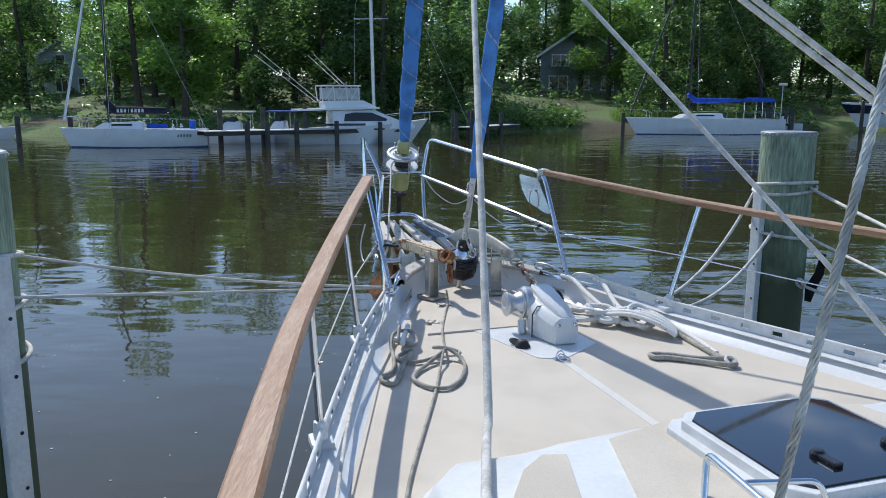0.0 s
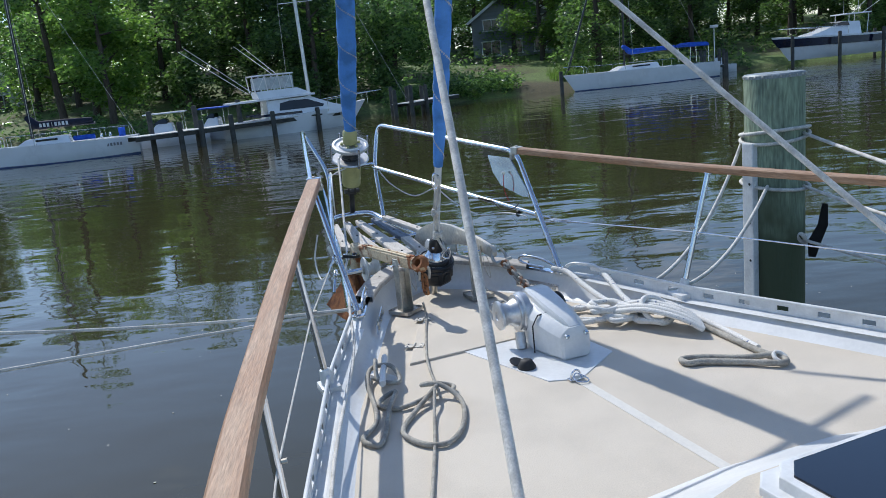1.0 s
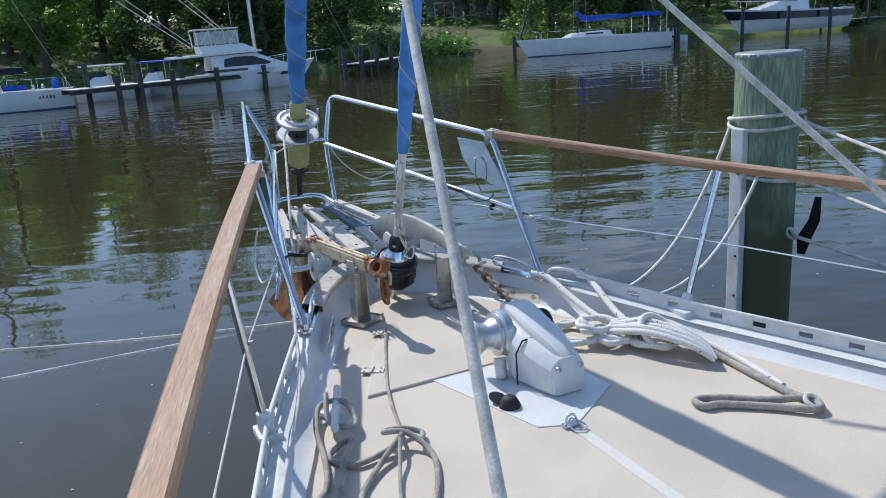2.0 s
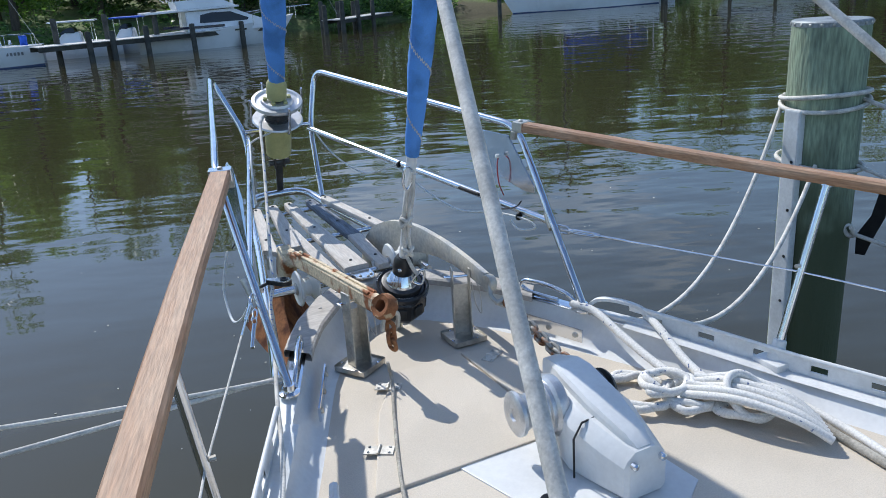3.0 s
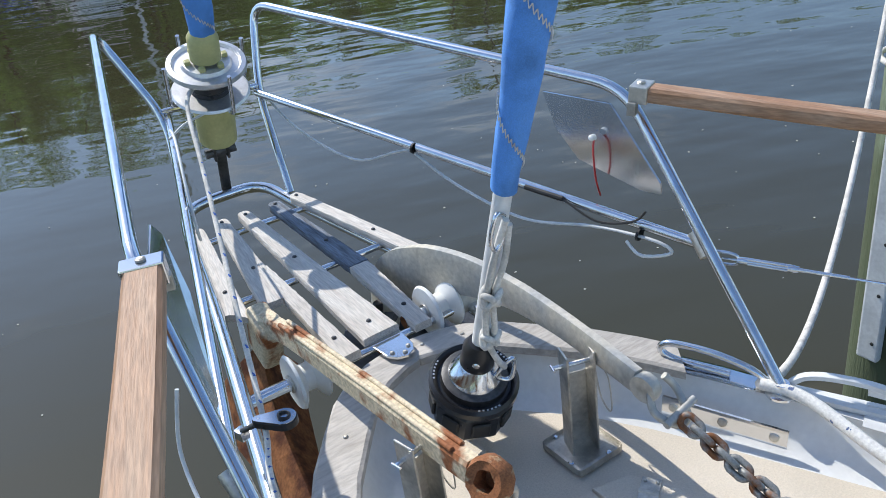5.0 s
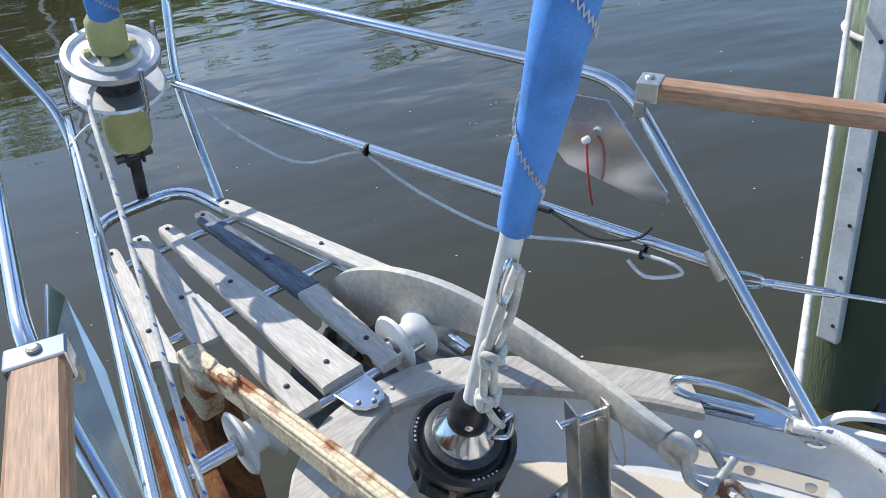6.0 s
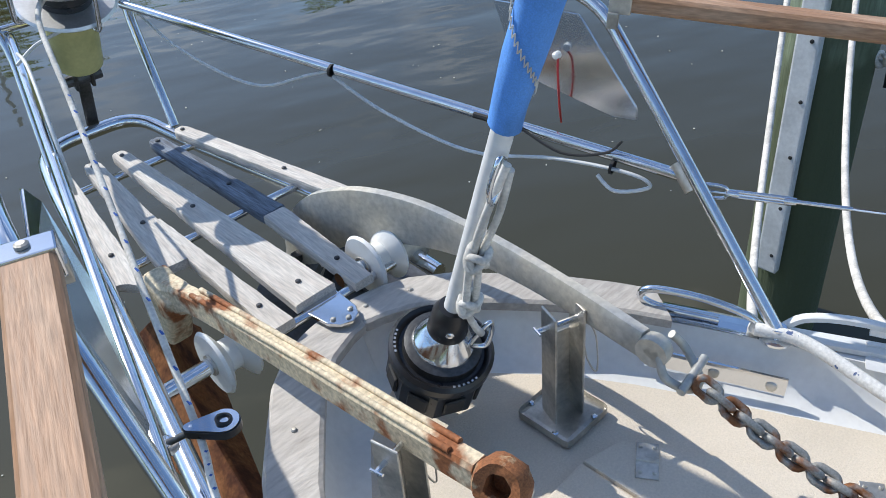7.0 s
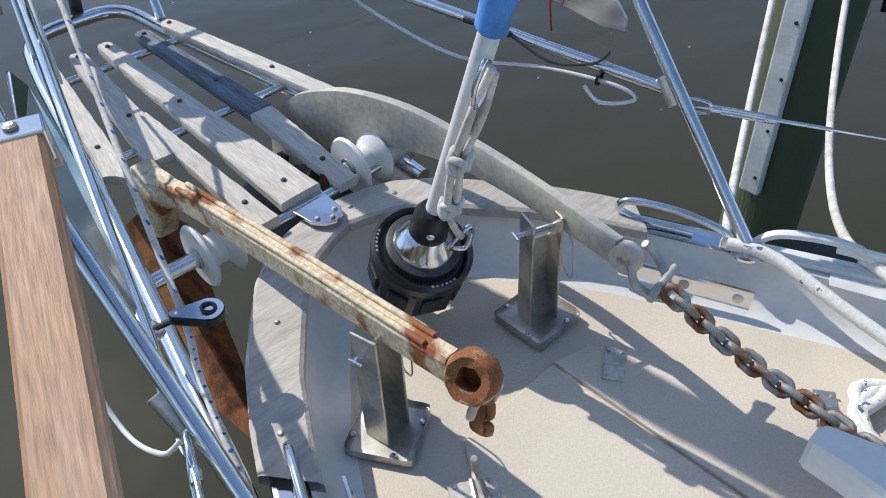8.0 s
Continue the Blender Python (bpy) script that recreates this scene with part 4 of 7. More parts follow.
part("torque_tube", lathe([(0.046, 0.53), (0.046, 0.60), (0.034, 0.62)], JM, 22), YELLOW, fj, smooth=40)
for a in (0.3, 1.9, 3.3, 4.9):
    c, s = math.cos(a), math.sin(a)
    part("guard_arm", bent([JM @ Vector((0.08 * c, 0.08 * s, 0.40)), JM @ Vector((0.131 * c, 0.131 * s, 0.40)), JM @ Vector((0.131 * c, 0.131 * s, 0.54))], 0.0065, 8, 0.02), STEEL, fj, smooth=50)
for k in range(6):
    a = k * 1.047
    bm = bmesh.new()
    box(bm, JM @ Vector((0.056 * math.cos(a), 0.056 * math.sin(a), 0.526)), (0.018, 0.018, 0.015), JM.to_3x3(), 0.003)
    part("lug", bm, YELLOW, fj)
part("foil", lathe([(0.022, 0.60), (0.022, 6.5)], JM, 16), ALLOY_WHITE, fj, smooth=50)
sail_roll("furled_headsail", "bright blue canvas roll of a furled headsail", JB, 0.58, 6.0, 0.052, JV)
# ---- windlass ----
wl = thing("windlass", "white painted electric anchor windlass with a bare alloy drum", "windlass", (0.06, -1.02, 0.008))
bm = bmesh.new()
secs = []
for y, w, z0, z1, xc in ((-1.182, 0.056, 0.012, 0.118, 0.118), (-1.172, 0.066, 0.008, 0.136, 0.118), (-1.10, 0.084, 0.008, 0.152, 0.117), (-1.0, 0.104, 0.008, 0.178, 0.116), (-0.90, 0.092, 0.02, 0.196, 0.122), (-0.83, 0.074, 0.05, 0.200, 0.130), (-0.79, 0.058, 0.07, 0.192, 0.134)):
    c, k2 = 0.036, 0.018
    prof = [(-1, w - 0.012, z0), (-1, w, z0 + 0.012), (-1, w, z1 - c), (-1, w - 0.010, z1 - k2), (-1, w - c, z1), (1, w - c, z1), (1, w - 0.010, z1 - k2), (1, w, z1 - c), (1, w, z0 + 0.012), (1, w - 0.012, z0)]
    secs.append([Vector((xc + sx * ww, y, z)) for sx, ww, z in prof + prof[:1]])
loft(bm, secs)
bmesh.ops.remove_doubles(bm, verts=bm.verts, dist=0.0004)
bmesh.ops.holes_fill(bm, edges=[e for e in bm.edges if e.is_boundary], sides=0)
part("housing", bm, GEL, wl, "white painted cast housing", smooth=28)
bm = bmesh.new()
secs = []
for y, w, z, xc in ((-1.165, 0.024, 0.140, 0.120), (-1.13, 0.036, 0.166, 0.120), (-1.0, 0.054, 0.205, 0.120), (-0.88, 0.054, 0.228, 0.126), (-0.82, 0.046, 0.226, 0.134), (-0.76, 0.034, 0.205, 0.146), (-0.70, 0.026, 0.180, 0.160), (-0.69, 0.016, 0.172, 0.162)):
    prof = [(-1, w * 1.05, z - 0.06), (-1, w, z - 0.010), (-1, w * 0.86, z), (1, w * 0.86, z), (1, w, z - 0.010), (1, w * 1.05, z - 0.06)]
    secs.append([Vector((xc + sx * ww, y, zz)) for sx, ww, zz in prof + prof[:1]])
loft(bm, secs)
bmesh.ops.remove_doubles(bm, verts=bm.verts, dist=0.0004)
bmesh.ops.holes_fill(bm, edges=[e for e in bm.edges if e.is_boundary], sides=0)
part("cover", bm, GEL, wl, "white ridged cover with a narrow snout", smooth=24)
part("gasket", T([(0.007, -1.03, 0.01), (0.006, -1.03, 0.125), (0.032, -1.03, 0.165), (0.112, -1.03, 0.172), (0.182, -1.03, 0.165), (0.21, -1.03, 0.12)], 0.003, 6), RUBBER, wl, "black gasket seam")
part("chain_wheel", lathe([(0.03, 0.0), (0.056, 0.004), (0.058, 0.012), (0.036, 0.020), (0.058, 0.028), (0.054, 0.036), (0.02, 0.038)], aim((0.190, -0.88, 0.140), (1, 0, 0)), 24), DARK_STEEL, wl, "dark chain wheel", smooth=30)
DM = aim((0.046, -0.885, 0.146), (-1, 0.08, 0))
part("gypsy", lathe([(0.040, -0.02), (0.082, -0.006), (0.086, 0.008), (0.086, 0.022), (0.076, 0.030), (0.078, 0.034), (0.078, 0.042)], DM, 36), ALLOY, wl, smooth=35)
part("warping_drum", lathe([(0.062, 0.04), (0.058, 0.052), (0.049, 0.070), (0.047, 0.086), (0.055, 0.104), (0.062, 0.110), (0.062, 0.120), (0.054, 0.125), (0.020, 0.125), (0.015, 0.120), (0, 0.120)], DM, 36), ALLOY, wl, "bare alloy warping drum", smooth=35)
for x in (0.074, 0.160):
    part("bolt", lathe([(0.010, 0), (0.010, 0.012), (0.005, 0.016), (0, 0.016)], aim((x, -1.180, 0.108), (0, -1, 0)), 10), STEEL, wl)
part("leg", T([(-0.01, -0.95, 0.008), (-0.005, -0.93, 0.075)], 0.022, 10), ALLOY, wl, smooth=50)
fs = thing("foot_switch", "black rubber foot switch on the deck pad", "foot switch", (-0.095, -1.15, 0.008))
part("button", lathe([(0.036, 0.008), (0.036, 0.014), (0.028, 0.030), (0.022, 0.040), (0.012, 0.044), (0, 0.044)], Matrix.Translation((-0.095, -1.15, 0)), 24), RUBBER, fs, smooth=40)
part("cover_flap", lathe([(0.032, -0.002), (0.032, 0.002), (0, 0.002)], aim((-0.11, -1.10, 0.02), (0.2, -0.3, 1)), 18), BLACK, fs)
pe = thing("pad_eye", "small stainless pad eye with a hooked ring", "pad eye", (0, -1.365, 0.008))
bm = bmesh.new()
box(bm, (0.0, -1.36, 0.011), (0.06, 0.03, 0.005), None, 0.002)
part("plate", bm, STEEL, pe)
part("eye", T([(-0.022, -1.36, 0.012), (-0.015, -1.36, 0.035), (0, -1.36, 0.044), (0.015, -1.36, 0.035), (0.022, -1.36, 0.012)], 0.004, 8, 5), STEEL, pe, smooth=50)
part("ring", T([(0, -1.36, 0.03), (0.02, -1.375, 0.022), (0.03, -1.4, 0.013), (0.01, -1.415, 0.012), (-0.015, -1.395, 0.013), (-0.015, -1.37, 0.02)], 0.003, 8, 5, True), STEEL, pe, smooth=50)

# ---- pilings ----
def lower_tint(m):
    """Darker olive on the lower part of the timber, with a ragged upper edge."""
    N, L = m.node_tree.nodes, m.node_tree.links
    p = N["Principled BSDF"]
    src = p.inputs["Base Color"].links[0].from_socket
    geo, sep, no = N.new("ShaderNodeNewGeometry"), N.new("ShaderNodeSeparateXYZ"), N.new("ShaderNodeTexNoise")
    no.inputs["Scale"].default_value = 5
    L.new(geo.outputs["Position"], sep.inputs[0]), L.new(geo.outputs["Position"], no.inputs["Vector"])
    ad = N.new("ShaderNodeMath")
    L.new(sep.outputs["Z"], ad.inputs[0]), L.new(no.outputs["Fac"], ad.inputs[1])
    mr = N.new("ShaderNodeMapRange")
    mr.inputs[1].default_value, mr.inputs[2].default_value = 0.25, 0.85
    L.new(ad.outputs[0], mr.inputs[0])
    mx = N.new("ShaderNodeMix")
    mx.data_type = "RGBA"
    mx.inputs["A"].default_value = (0.080, 0.098, 0.052, 1)
    L.new(mr.outputs[0], mx.inputs["Factor"]), L.new(src, mx.inputs["B"]), L.new(mx.outputs["Result"], p.inputs["Base Color"])


lower_tint(PILE)


def piling(name, x, y, r, top, label, board_at):
    p = thing(name, label, "piling", (x, y, WATER_Z), Matrix(), group="mooring pilings")
    bm = bmesh.new()
    rings, seg = [], 40
    for i in range(27):
        z = WATER_Z - 1.2 + (top - 0.012 - (WATER_Z - 1.2)) * i / 26
        ring = []
        for k in range(seg):
            a = 2 * math.pi * k / seg
            rr = r * (1 + 0.018 * noise.noise(Vector((math.cos(a) * 2, math.sin(a) * 2, z * 0.5 + x))) + 0.012 * noise.noise(Vector((math.cos(a) * 9, math.sin(a) * 9, z * 0.4))))
            ring.append(bm.verts.new((x + rr * math.cos(a), y + rr * math.sin(a), z)))
        rings.append(ring)
    for a, b in zip(rings, rings[1:]):
        for k in range(seg):
            bm.faces.new((a[k], a[(k + 1) % seg], b[(k + 1) % seg], b[k]))
    bm.faces.new(rings[-1])
    part("post", bm, PILE, p, smooth=45)
    part("cap", lathe([(r * 1.015, top - 0.03), (r * 1.02, top - 0.008), (r * 0.98, top), (0, top + 0.004)], Matrix.Translation((x, y, 0)), 40), mat(name + "_cap_lead", (0.30, 0.33, 0.34), 0.6, 0.3, 0.3, 9, detail=0.2), p, "grey metal cap nailed on the top", smooth=40)
    for k in range(22):
        a = 2 * math.pi * k / 22
        screws([(x + r * 1.02 * math.cos(a), y + r * 1.02 * math.sin(a), top - 0.018)], p, STEEL_DULL, 0.008, (math.cos(a), math.sin(a), 0), "nail")
    for a in board_at:
        a = radians(a)
        d = Vector((math.cos(a), math.sin(a), 0))
        bm = bmesh.new()
        z0, z1 = WATER_Z + 0.45, top - 0.45
        box(bm, Vector((x, y, (z0 + z1) / 2)) + d * (r + 0.022), (0.045, 0.105, z1 - z0), Matrix.Rotation(a, 3, "Z"), 0.010, 2)
        bd = part("rub_board", bm, PVC, p, "white plastic rub strip")
        s = Vector((-d.y, d.x, 0))
        screws([Vector((x, y, z0 + 0.1 + 0.27 * i)) + d * (r + 0.046) + s * 0.02 for i in range(int((z1 - z0) / 0.27))], bd, RUBBER, 0.009, d, "bolt")
    return p


PX, PY, PRAD, PTOP = 2.35, 6.09, 0.195, 0.93
piling("piling", PX, PY, PRAD, PTOP, "green-stained timber mooring piling with a white rub strip", (203,))
piling("piling", -2.10, 3.07, 0.203, 0.93, "dark green timber mooring piling with a white rub strip", (-22,))

# ---- water and ground ----
def water_material():
    m = bpy.data.materials.new("creek_water")
    m.use_nodes = True
    N, L = m.node_tree.nodes, m.node_tree.links
    p = N["Principled BSDF"]
    p.inputs["Base Color"].default_value = (0.044, 0.040, 0.020, 1)
    p.inputs["Roughness"].default_value = 0.03
    p.inputs["IOR"].default_value = 1.40
    tc = N.new("ShaderNodeTexCoord")
    heights = []
    for sc, st, amp, rot in ((0.50, (1.0, 2.0, 1), 0.040, 12), (1.7, (1.0, 2.0, 1), 0.0100, -20), (6.0, (1, 1.8, 1), 0.0006, 35)):
        mp = N.new("ShaderNodeMapping")
        mp.inputs["Scale"].default_value = st
        mp.inputs["Rotation"].default_value = (0, 0, radians(rot))
        L.new(tc.outputs["Object"], mp.inputs[0])
        n = N.new("ShaderNodeTexNoise")
        n.inputs["Scale"].default_value, n.inputs["Detail"].default_value, n.inputs["Roughness"].default_value = sc, 1.0, 0.35
        L.new(mp.outputs[0], n.inputs["Vector"])
        k = N.new("ShaderNodeMath")
        k.operation = "MULTIPLY"
        k.inputs[1].default_value = amp
        L.new(n.outputs["Fac"], k.inputs[0])
        heights.append(k.outputs[0])
    # calm and ruffled patches
    big = N.new("ShaderNodeTexNoise")
    big.inputs["Scale"].default_value, big.inputs["Detail"].default_value = 0.10, 2
    L.new(tc.outputs["Object"], big.inputs["Vector"])
    mr = N.new("ShaderNodeMapRange")
    mr.inputs[1].default_value, mr.inputs[2].default_value, mr.inputs[3].default_value, mr.inputs[4].default_value = 0.38, 0.62, 0.35, 1.15
    L.new(big.outputs["Fac"], mr.inputs[0])
    s1 = N.new("ShaderNodeMath")
    L.new(heights[0], s1.inputs[0]), L.new(heights[1], s1.inputs[1])
    s2 = N.new("ShaderNodeMath")
    L.new(s1.outputs[0], s2.inputs[0]), L.new(heights[2], s2.inputs[1])
    s3 = N.new("ShaderNodeMath")
    s3.operation = "MULTIPLY"
    L.new(s2.outputs[0], s3.inputs[0]), L.new(mr.outputs[0], s3.inputs[1])
    b = N.new("ShaderNodeBump")
    b.inputs["Strength"].default_value, b.inputs["Distance"].default_value = 1.0, 1.0
    L.new(s3.outputs[0], b.inputs["Height"]), L.new(b.outputs[0], p.inputs["Normal"])
    return m


def disc(r, z, rings=1):
    bm = bmesh.new()
    bm.faces.new([bm.verts.new((r * math.cos(2 * math.pi * k / 64), r * math.sin(2 * math.pi * k / 64), z)) for k in range(64)])
    return bm


water = tagged(part("water", disc(420, WATER_Z), water_material(), frame_m=Matrix()), "calm brown-green creek water with small ripples", "water", kind="structure")


def shore(x):
    """The far bank's distance along y."""
    return 66 + 0.05 * x + 3.0 * math.sin(x * 0.07 + 1.0) + 1.2 * math.sin(x * 0.23) - (7.0 * math.exp(-((x + 30) / 16) ** 2)) + 16 * (1 / (1 + math.exp(-(x - 24) / 5)))


def ground_z(x, y):
    d = y - shore(x)
    d = max(d, -60 - y, x - 150 - 0.2 * y, -130 - x)
    if d < -4:
        return WATER_Z - 1.5
    if d < 1.0:
        return WATER_Z - 1.5 + 2.0 * (d + 4) / 5
    return WATER_Z + 0.5 + min(5.0, 0.11 * (d - 1)) + 0.15 * noise.noise(Vector((x * 0.15, y * 0.15, 0)))


GRASS = mat("lawn_and_leaf_litter", (0.10, 0.15, 0.035), 0.95, 0, 0.3, 0.16, color2=(0.075, 0.065, 0.03), mix=(0.45, 0.62), detail=0.4, detail_scale=6, bump=0.03, bump_scale=8)
bm = bmesh.new()
xs = [-900, -500, -300, -200] + [-150 + 4 * i for i in range(81)] + [220, 320, 500, 900]
ys = [-900, -400, -200, -100, -66, -60, -40, 0, 30] + [46 + 1.5 * i for i in range(44)] + [120, 140, 180, 260, 400, 900]
vv = [[bm.verts.new((x, y, ground_z(x, y))) for x in xs] for y in ys]
for a, b in zip(vv, vv[1:]):
    for i in range(len(xs) - 1):
        bm.faces.new((a[i], a[i + 1], b[i + 1], b[i]))
tagged(part("ground", bm, GRASS, smooth=60, frame_m=Matrix()), "grassy wooded creek bank", "ground", kind="structure")
# ---- trees on the far bank ----
def leaf_material(name, c, c2):
    m = bpy.data.materials.new(name)
    m.use_nodes = True
    N, L = m.node_tree.nodes, m.node_tree.links
    p, out = N["Principled BSDF"], N["Material Output"]
    geo, oi = N.new("ShaderNodeNewGeometry"), N.new("ShaderNodeObjectInfo")
    ramp = N.new("ShaderNodeValToRGB")
    ramp.color_ramp.elements[0].color, ramp.color_ramp.elements[1].color = (*c, 1), (*c2, 1)
    L.new(geo.outputs["Random Per Island"], ramp.inputs[0])
    mr = N.new("ShaderNodeMapRange")
    mr.inputs[3].default_value, mr.inputs[4].default_value = 0.75, 1.3
    L.new(oi.outputs["Random"], mr.inputs[0])
    mul = N.new("ShaderNodeVectorMath")
    mul.operation = "MULTIPLY"
    L.new(ramp.outputs[0], mul.inputs[0]), L.new(mr.outputs[0], mul.inputs[1])
    L.new(mul.outputs[0], p.inputs["Base Color"])
    p.inputs["Roughness"].default_value = 0.36
    tr = N.new("ShaderNodeBsdfTranslucent")
    warm = N.new("ShaderNodeVectorMath")
    warm.operation = "MULTIPLY"
    warm.inputs[1].default_value = (2.2, 2.6, 1.45)
    L.new(mul.outputs[0], warm.inputs[0]), L.new(warm.outputs[0], tr.inputs[0])
    mx = N.new("ShaderNodeMixShader")
    mx.inputs[0].default_value = 0.5
    L.new(p.outputs[0], mx.inputs[1]), L.new(tr.outputs[0], mx.inputs[2]), L.new(mx.outputs[0], out.inputs[0])
    return m


LEAF = leaf_material("broad_leaves", (0.024, 0.050, 0.020), (0.135, 0.200, 0.078))
# lighter copy of the leaves, with a sunlit tone put into the colour
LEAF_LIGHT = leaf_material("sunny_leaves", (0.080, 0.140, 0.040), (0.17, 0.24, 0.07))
BARK = mat("bark", (0.085, 0.068, 0.052), 0.95, 0, 0.3, 3, bump=0.02, bump_scale=14, stretch=(3, 3, 0.6), detail=0.3)


def leaves(rng, lumps, per, size):
    """Clumps of small irregular leaves round each lump; gaps stay open between them."""
    verts, faces = [], []
    for c, r in lumps:
        for _ in range(per):
            d = Vector((rng.gauss(0, 1), rng.gauss(0, 1), rng.gauss(0, 0.8))).normalized()
            p = Vector(c) + d * r * (0.45 + 0.6 * rng.random() ** 0.6)
            a = Vector((rng.uniform(-1, 1), rng.uniform(-1, 1), rng.uniform(-0.5, 0.5))).normalized()
            b = a.cross(Vector((rng.uniform(-1, 1), rng.uniform(-1, 1), rng.uniform(-1, 1)))).normalized()
            s = size * rng.uniform(0.55, 1.3)
            k = len(verts)
            verts += [p - a * s, p + b * s * rng.uniform(0.25, 0.5), p + a * s * rng.uniform(0.7, 1.1), p - b * s * rng.uniform(0.25, 0.5)]
            faces.append((k, k + 1, k + 2, k + 3))
    me = bpy.data.meshes.new("leaves")
    me.from_pydata([tuple(v) for v in verts], [], faces)
    return me


def make_tree(seed, h, spread, leaf_mat, low, per=340):
    rng = random.Random(seed)
    tree = thing("tree", "tall leafy deciduous tree on the creek bank", "tree", (0, 0, 0), Matrix(), group="trees on the bank")
    bm = bmesh.new()
    lean = Vector((rng.uniform(-0.6, 0.6), rng.uniform(-0.6, 0.6), 0))
    trunk = [lean * (i / 6) ** 1.5 + Vector((rng.uniform(-0.1, 0.1), rng.uniform(-0.1, 0.1), h * 0.85 * i / 6 - (0.4 if i == 0 else 0))) for i in range(7)]
    tube(bm, trunk, 0.2, 9, radii=[0.34, 0.26, 0.22, 0.18, 0.13, 0.08, 0.03])
    lumps = []
    for k in range(11):
        z = h * (low + (0.92 - low) * (k + rng.random()) / 11)
        a = rng.uniform(0, 6.28)
        reach = spread * (0.5 + 0.5 * math.sin(math.pi * min(1, max(0.05, (z / h - low + 0.12) / (1.08 - low))))) * rng.uniform(0.55, 1.0)
        s = trunk[0].lerp(trunk[-1], min(0.95, z / h * 0.9))
        e = s + Vector((math.cos(a) * reach, math.sin(a) * reach, rng.uniform(0.2, 1.6)))
        tube(bm, [s, s.lerp(e, 0.5) + Vector((0, 0, rng.uniform(-0.2, 0.4))), e], 0.06, 6, radii=[0.09, 0.06, 0.02])
        lumps += [(e, rng.uniform(1.1, 1.9)), (s.lerp(e, 0.55) + Vector((0, 0, rng.uniform(-0.3, 0.9))), rng.uniform(1.0, 1.7))]
    lumps.append((Vector((lean.x, lean.y, h * 0.93)), 1.6))
    part("trunk", bm, BARK, tree, smooth=60)
    me = leaves(rng, lumps, per, 0.23)
    me.materials.append(leaf_mat)
    crown = new("crown", me)
    crown.parent = tree
    base_of[crown] = base_of[tree]
    crown["kind"] = "stuff"
    return tree



rng = random.Random(5)
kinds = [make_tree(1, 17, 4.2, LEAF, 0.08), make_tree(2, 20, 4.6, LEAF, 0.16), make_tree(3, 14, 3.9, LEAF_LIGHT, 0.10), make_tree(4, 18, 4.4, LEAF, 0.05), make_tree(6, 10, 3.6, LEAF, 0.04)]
spots = []
for row, (lo, hi, step) in enumerate(((5, 12, 4.3), (14, 24, 4.6), (27, 40, 5.0), (44, 62, 6.0), (66, 90, 6.5))):
    x = -105 + row * 1.7
    while x < 115:
        xx = x + rng.uniform(-1.4, 1.4)
        y = shore(xx) + rng.uniform(lo, hi)
        px = 784 + 1406 * math.tan(math.atan2(xx - 0.407, y + 0.183) - radians(-6.1))
        spots.append((xx, y, row, px))
        x += step * rng.uniform(0.8, 1.25)
used = set()
for xx, y, row, px in spots:
    d = y
    if 872 < px < 1066 and d < 97:
        continue                                # open view to the grey house
    if 985 < px < 1130 and row == 0:
        continue                                # the sunny lawn
    if 0 < px < 215 and d < 84 and rng.random() < 0.8:
        continue                                # lawn and white house seen between trunks
    if 1380 < px < 1500 and row == 0:
        continue
    k = rng.choices((0, 1, 2, 3, 4), (3, 2, 2, 3, 1.5))[0]
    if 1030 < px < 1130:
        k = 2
    m = Matrix.Translation((xx, y, ground_z(xx, y))) @ Matrix.Rotation(rng.uniform(0, 6.28), 4, "Z")
    sc = rng.uniform(0.85, 1.15)
    if k not in used:
        used.add(k)
        kinds[k].matrix_world = m
    else:
        copy_thing(kinds[k], m)
for k in range(5):
    if k not in used:
        kinds[k].matrix_world = Matrix.Translation((-70 - 6 * k, 90, ground_z(-70 - 6 * k, 90)))

# undergrowth along the water and under the trees
rng = random.Random(11)
lumps = []
for i in range(420):
    x = rng.uniform(-80, 85)
    px = 784 + 1406 * math.tan(math.atan2(x - 0.407, 70.0) - radians(-6.1))
    y = shore(x) + rng.uniform(0.4, 34)
    if 985 < px < 1110 and y < shore(x) + 14 or 20 < px < 205 and rng.random() < 0.55:
        continue
    r = rng.uniform(0.5, 1.5)
    lumps.append((Vector((x, y, ground_z(x, y) + r * 0.5)), r))
for i in range(150):
    x = rng.uniform(-6, 7.5) if i % 3 else rng.uniform(-60, 70)
    y = shore(x) + rng.uniform(-0.3, 5.0)
    if x > 4.5 and x < 9:
        continue
    r = rng.uniform(0.6, 1.3)
    lumps.append((Vector((x, y, ground_z(x, y) + r * 0.45)), r))
me = leaves(rng, lumps, 70, 0.22)
me.materials.append(LEAF)
tagged(new("undergrowth", me), "dense green shrubs along the creek bank", "shrubs", kind="stuff")
rng = random.Random(12)
verts, faces = [], []
for i in range(5200):
    x = rng.uniform(8, 20)
    y = 74 + rng.uniform(0, 5)
    z = WATER_Z
    hgt = rng.uniform(1.2, 2.4)
    a = rng.uniform(0, 6.28)
    dx, dy = 0.02 * math.cos(a), 0.02 * math.sin(a)
    lx, ly = rng.uniform(-0.25, 0.25), rng.uniform(-0.25, 0.25)
    k = len(verts)
    verts += [(x - dx, y - dy, z), (x + dx, y + dy, z), (x + lx, y + ly, z + hgt)]
    faces.append((k, k + 1, k + 2))
me = bpy.data.meshes.new("reeds")
me.from_pydata(verts, [], faces)
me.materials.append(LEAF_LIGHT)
tagged(new("reeds", me), "bright green marsh reeds at the water's edge", "reeds", kind="stuff")

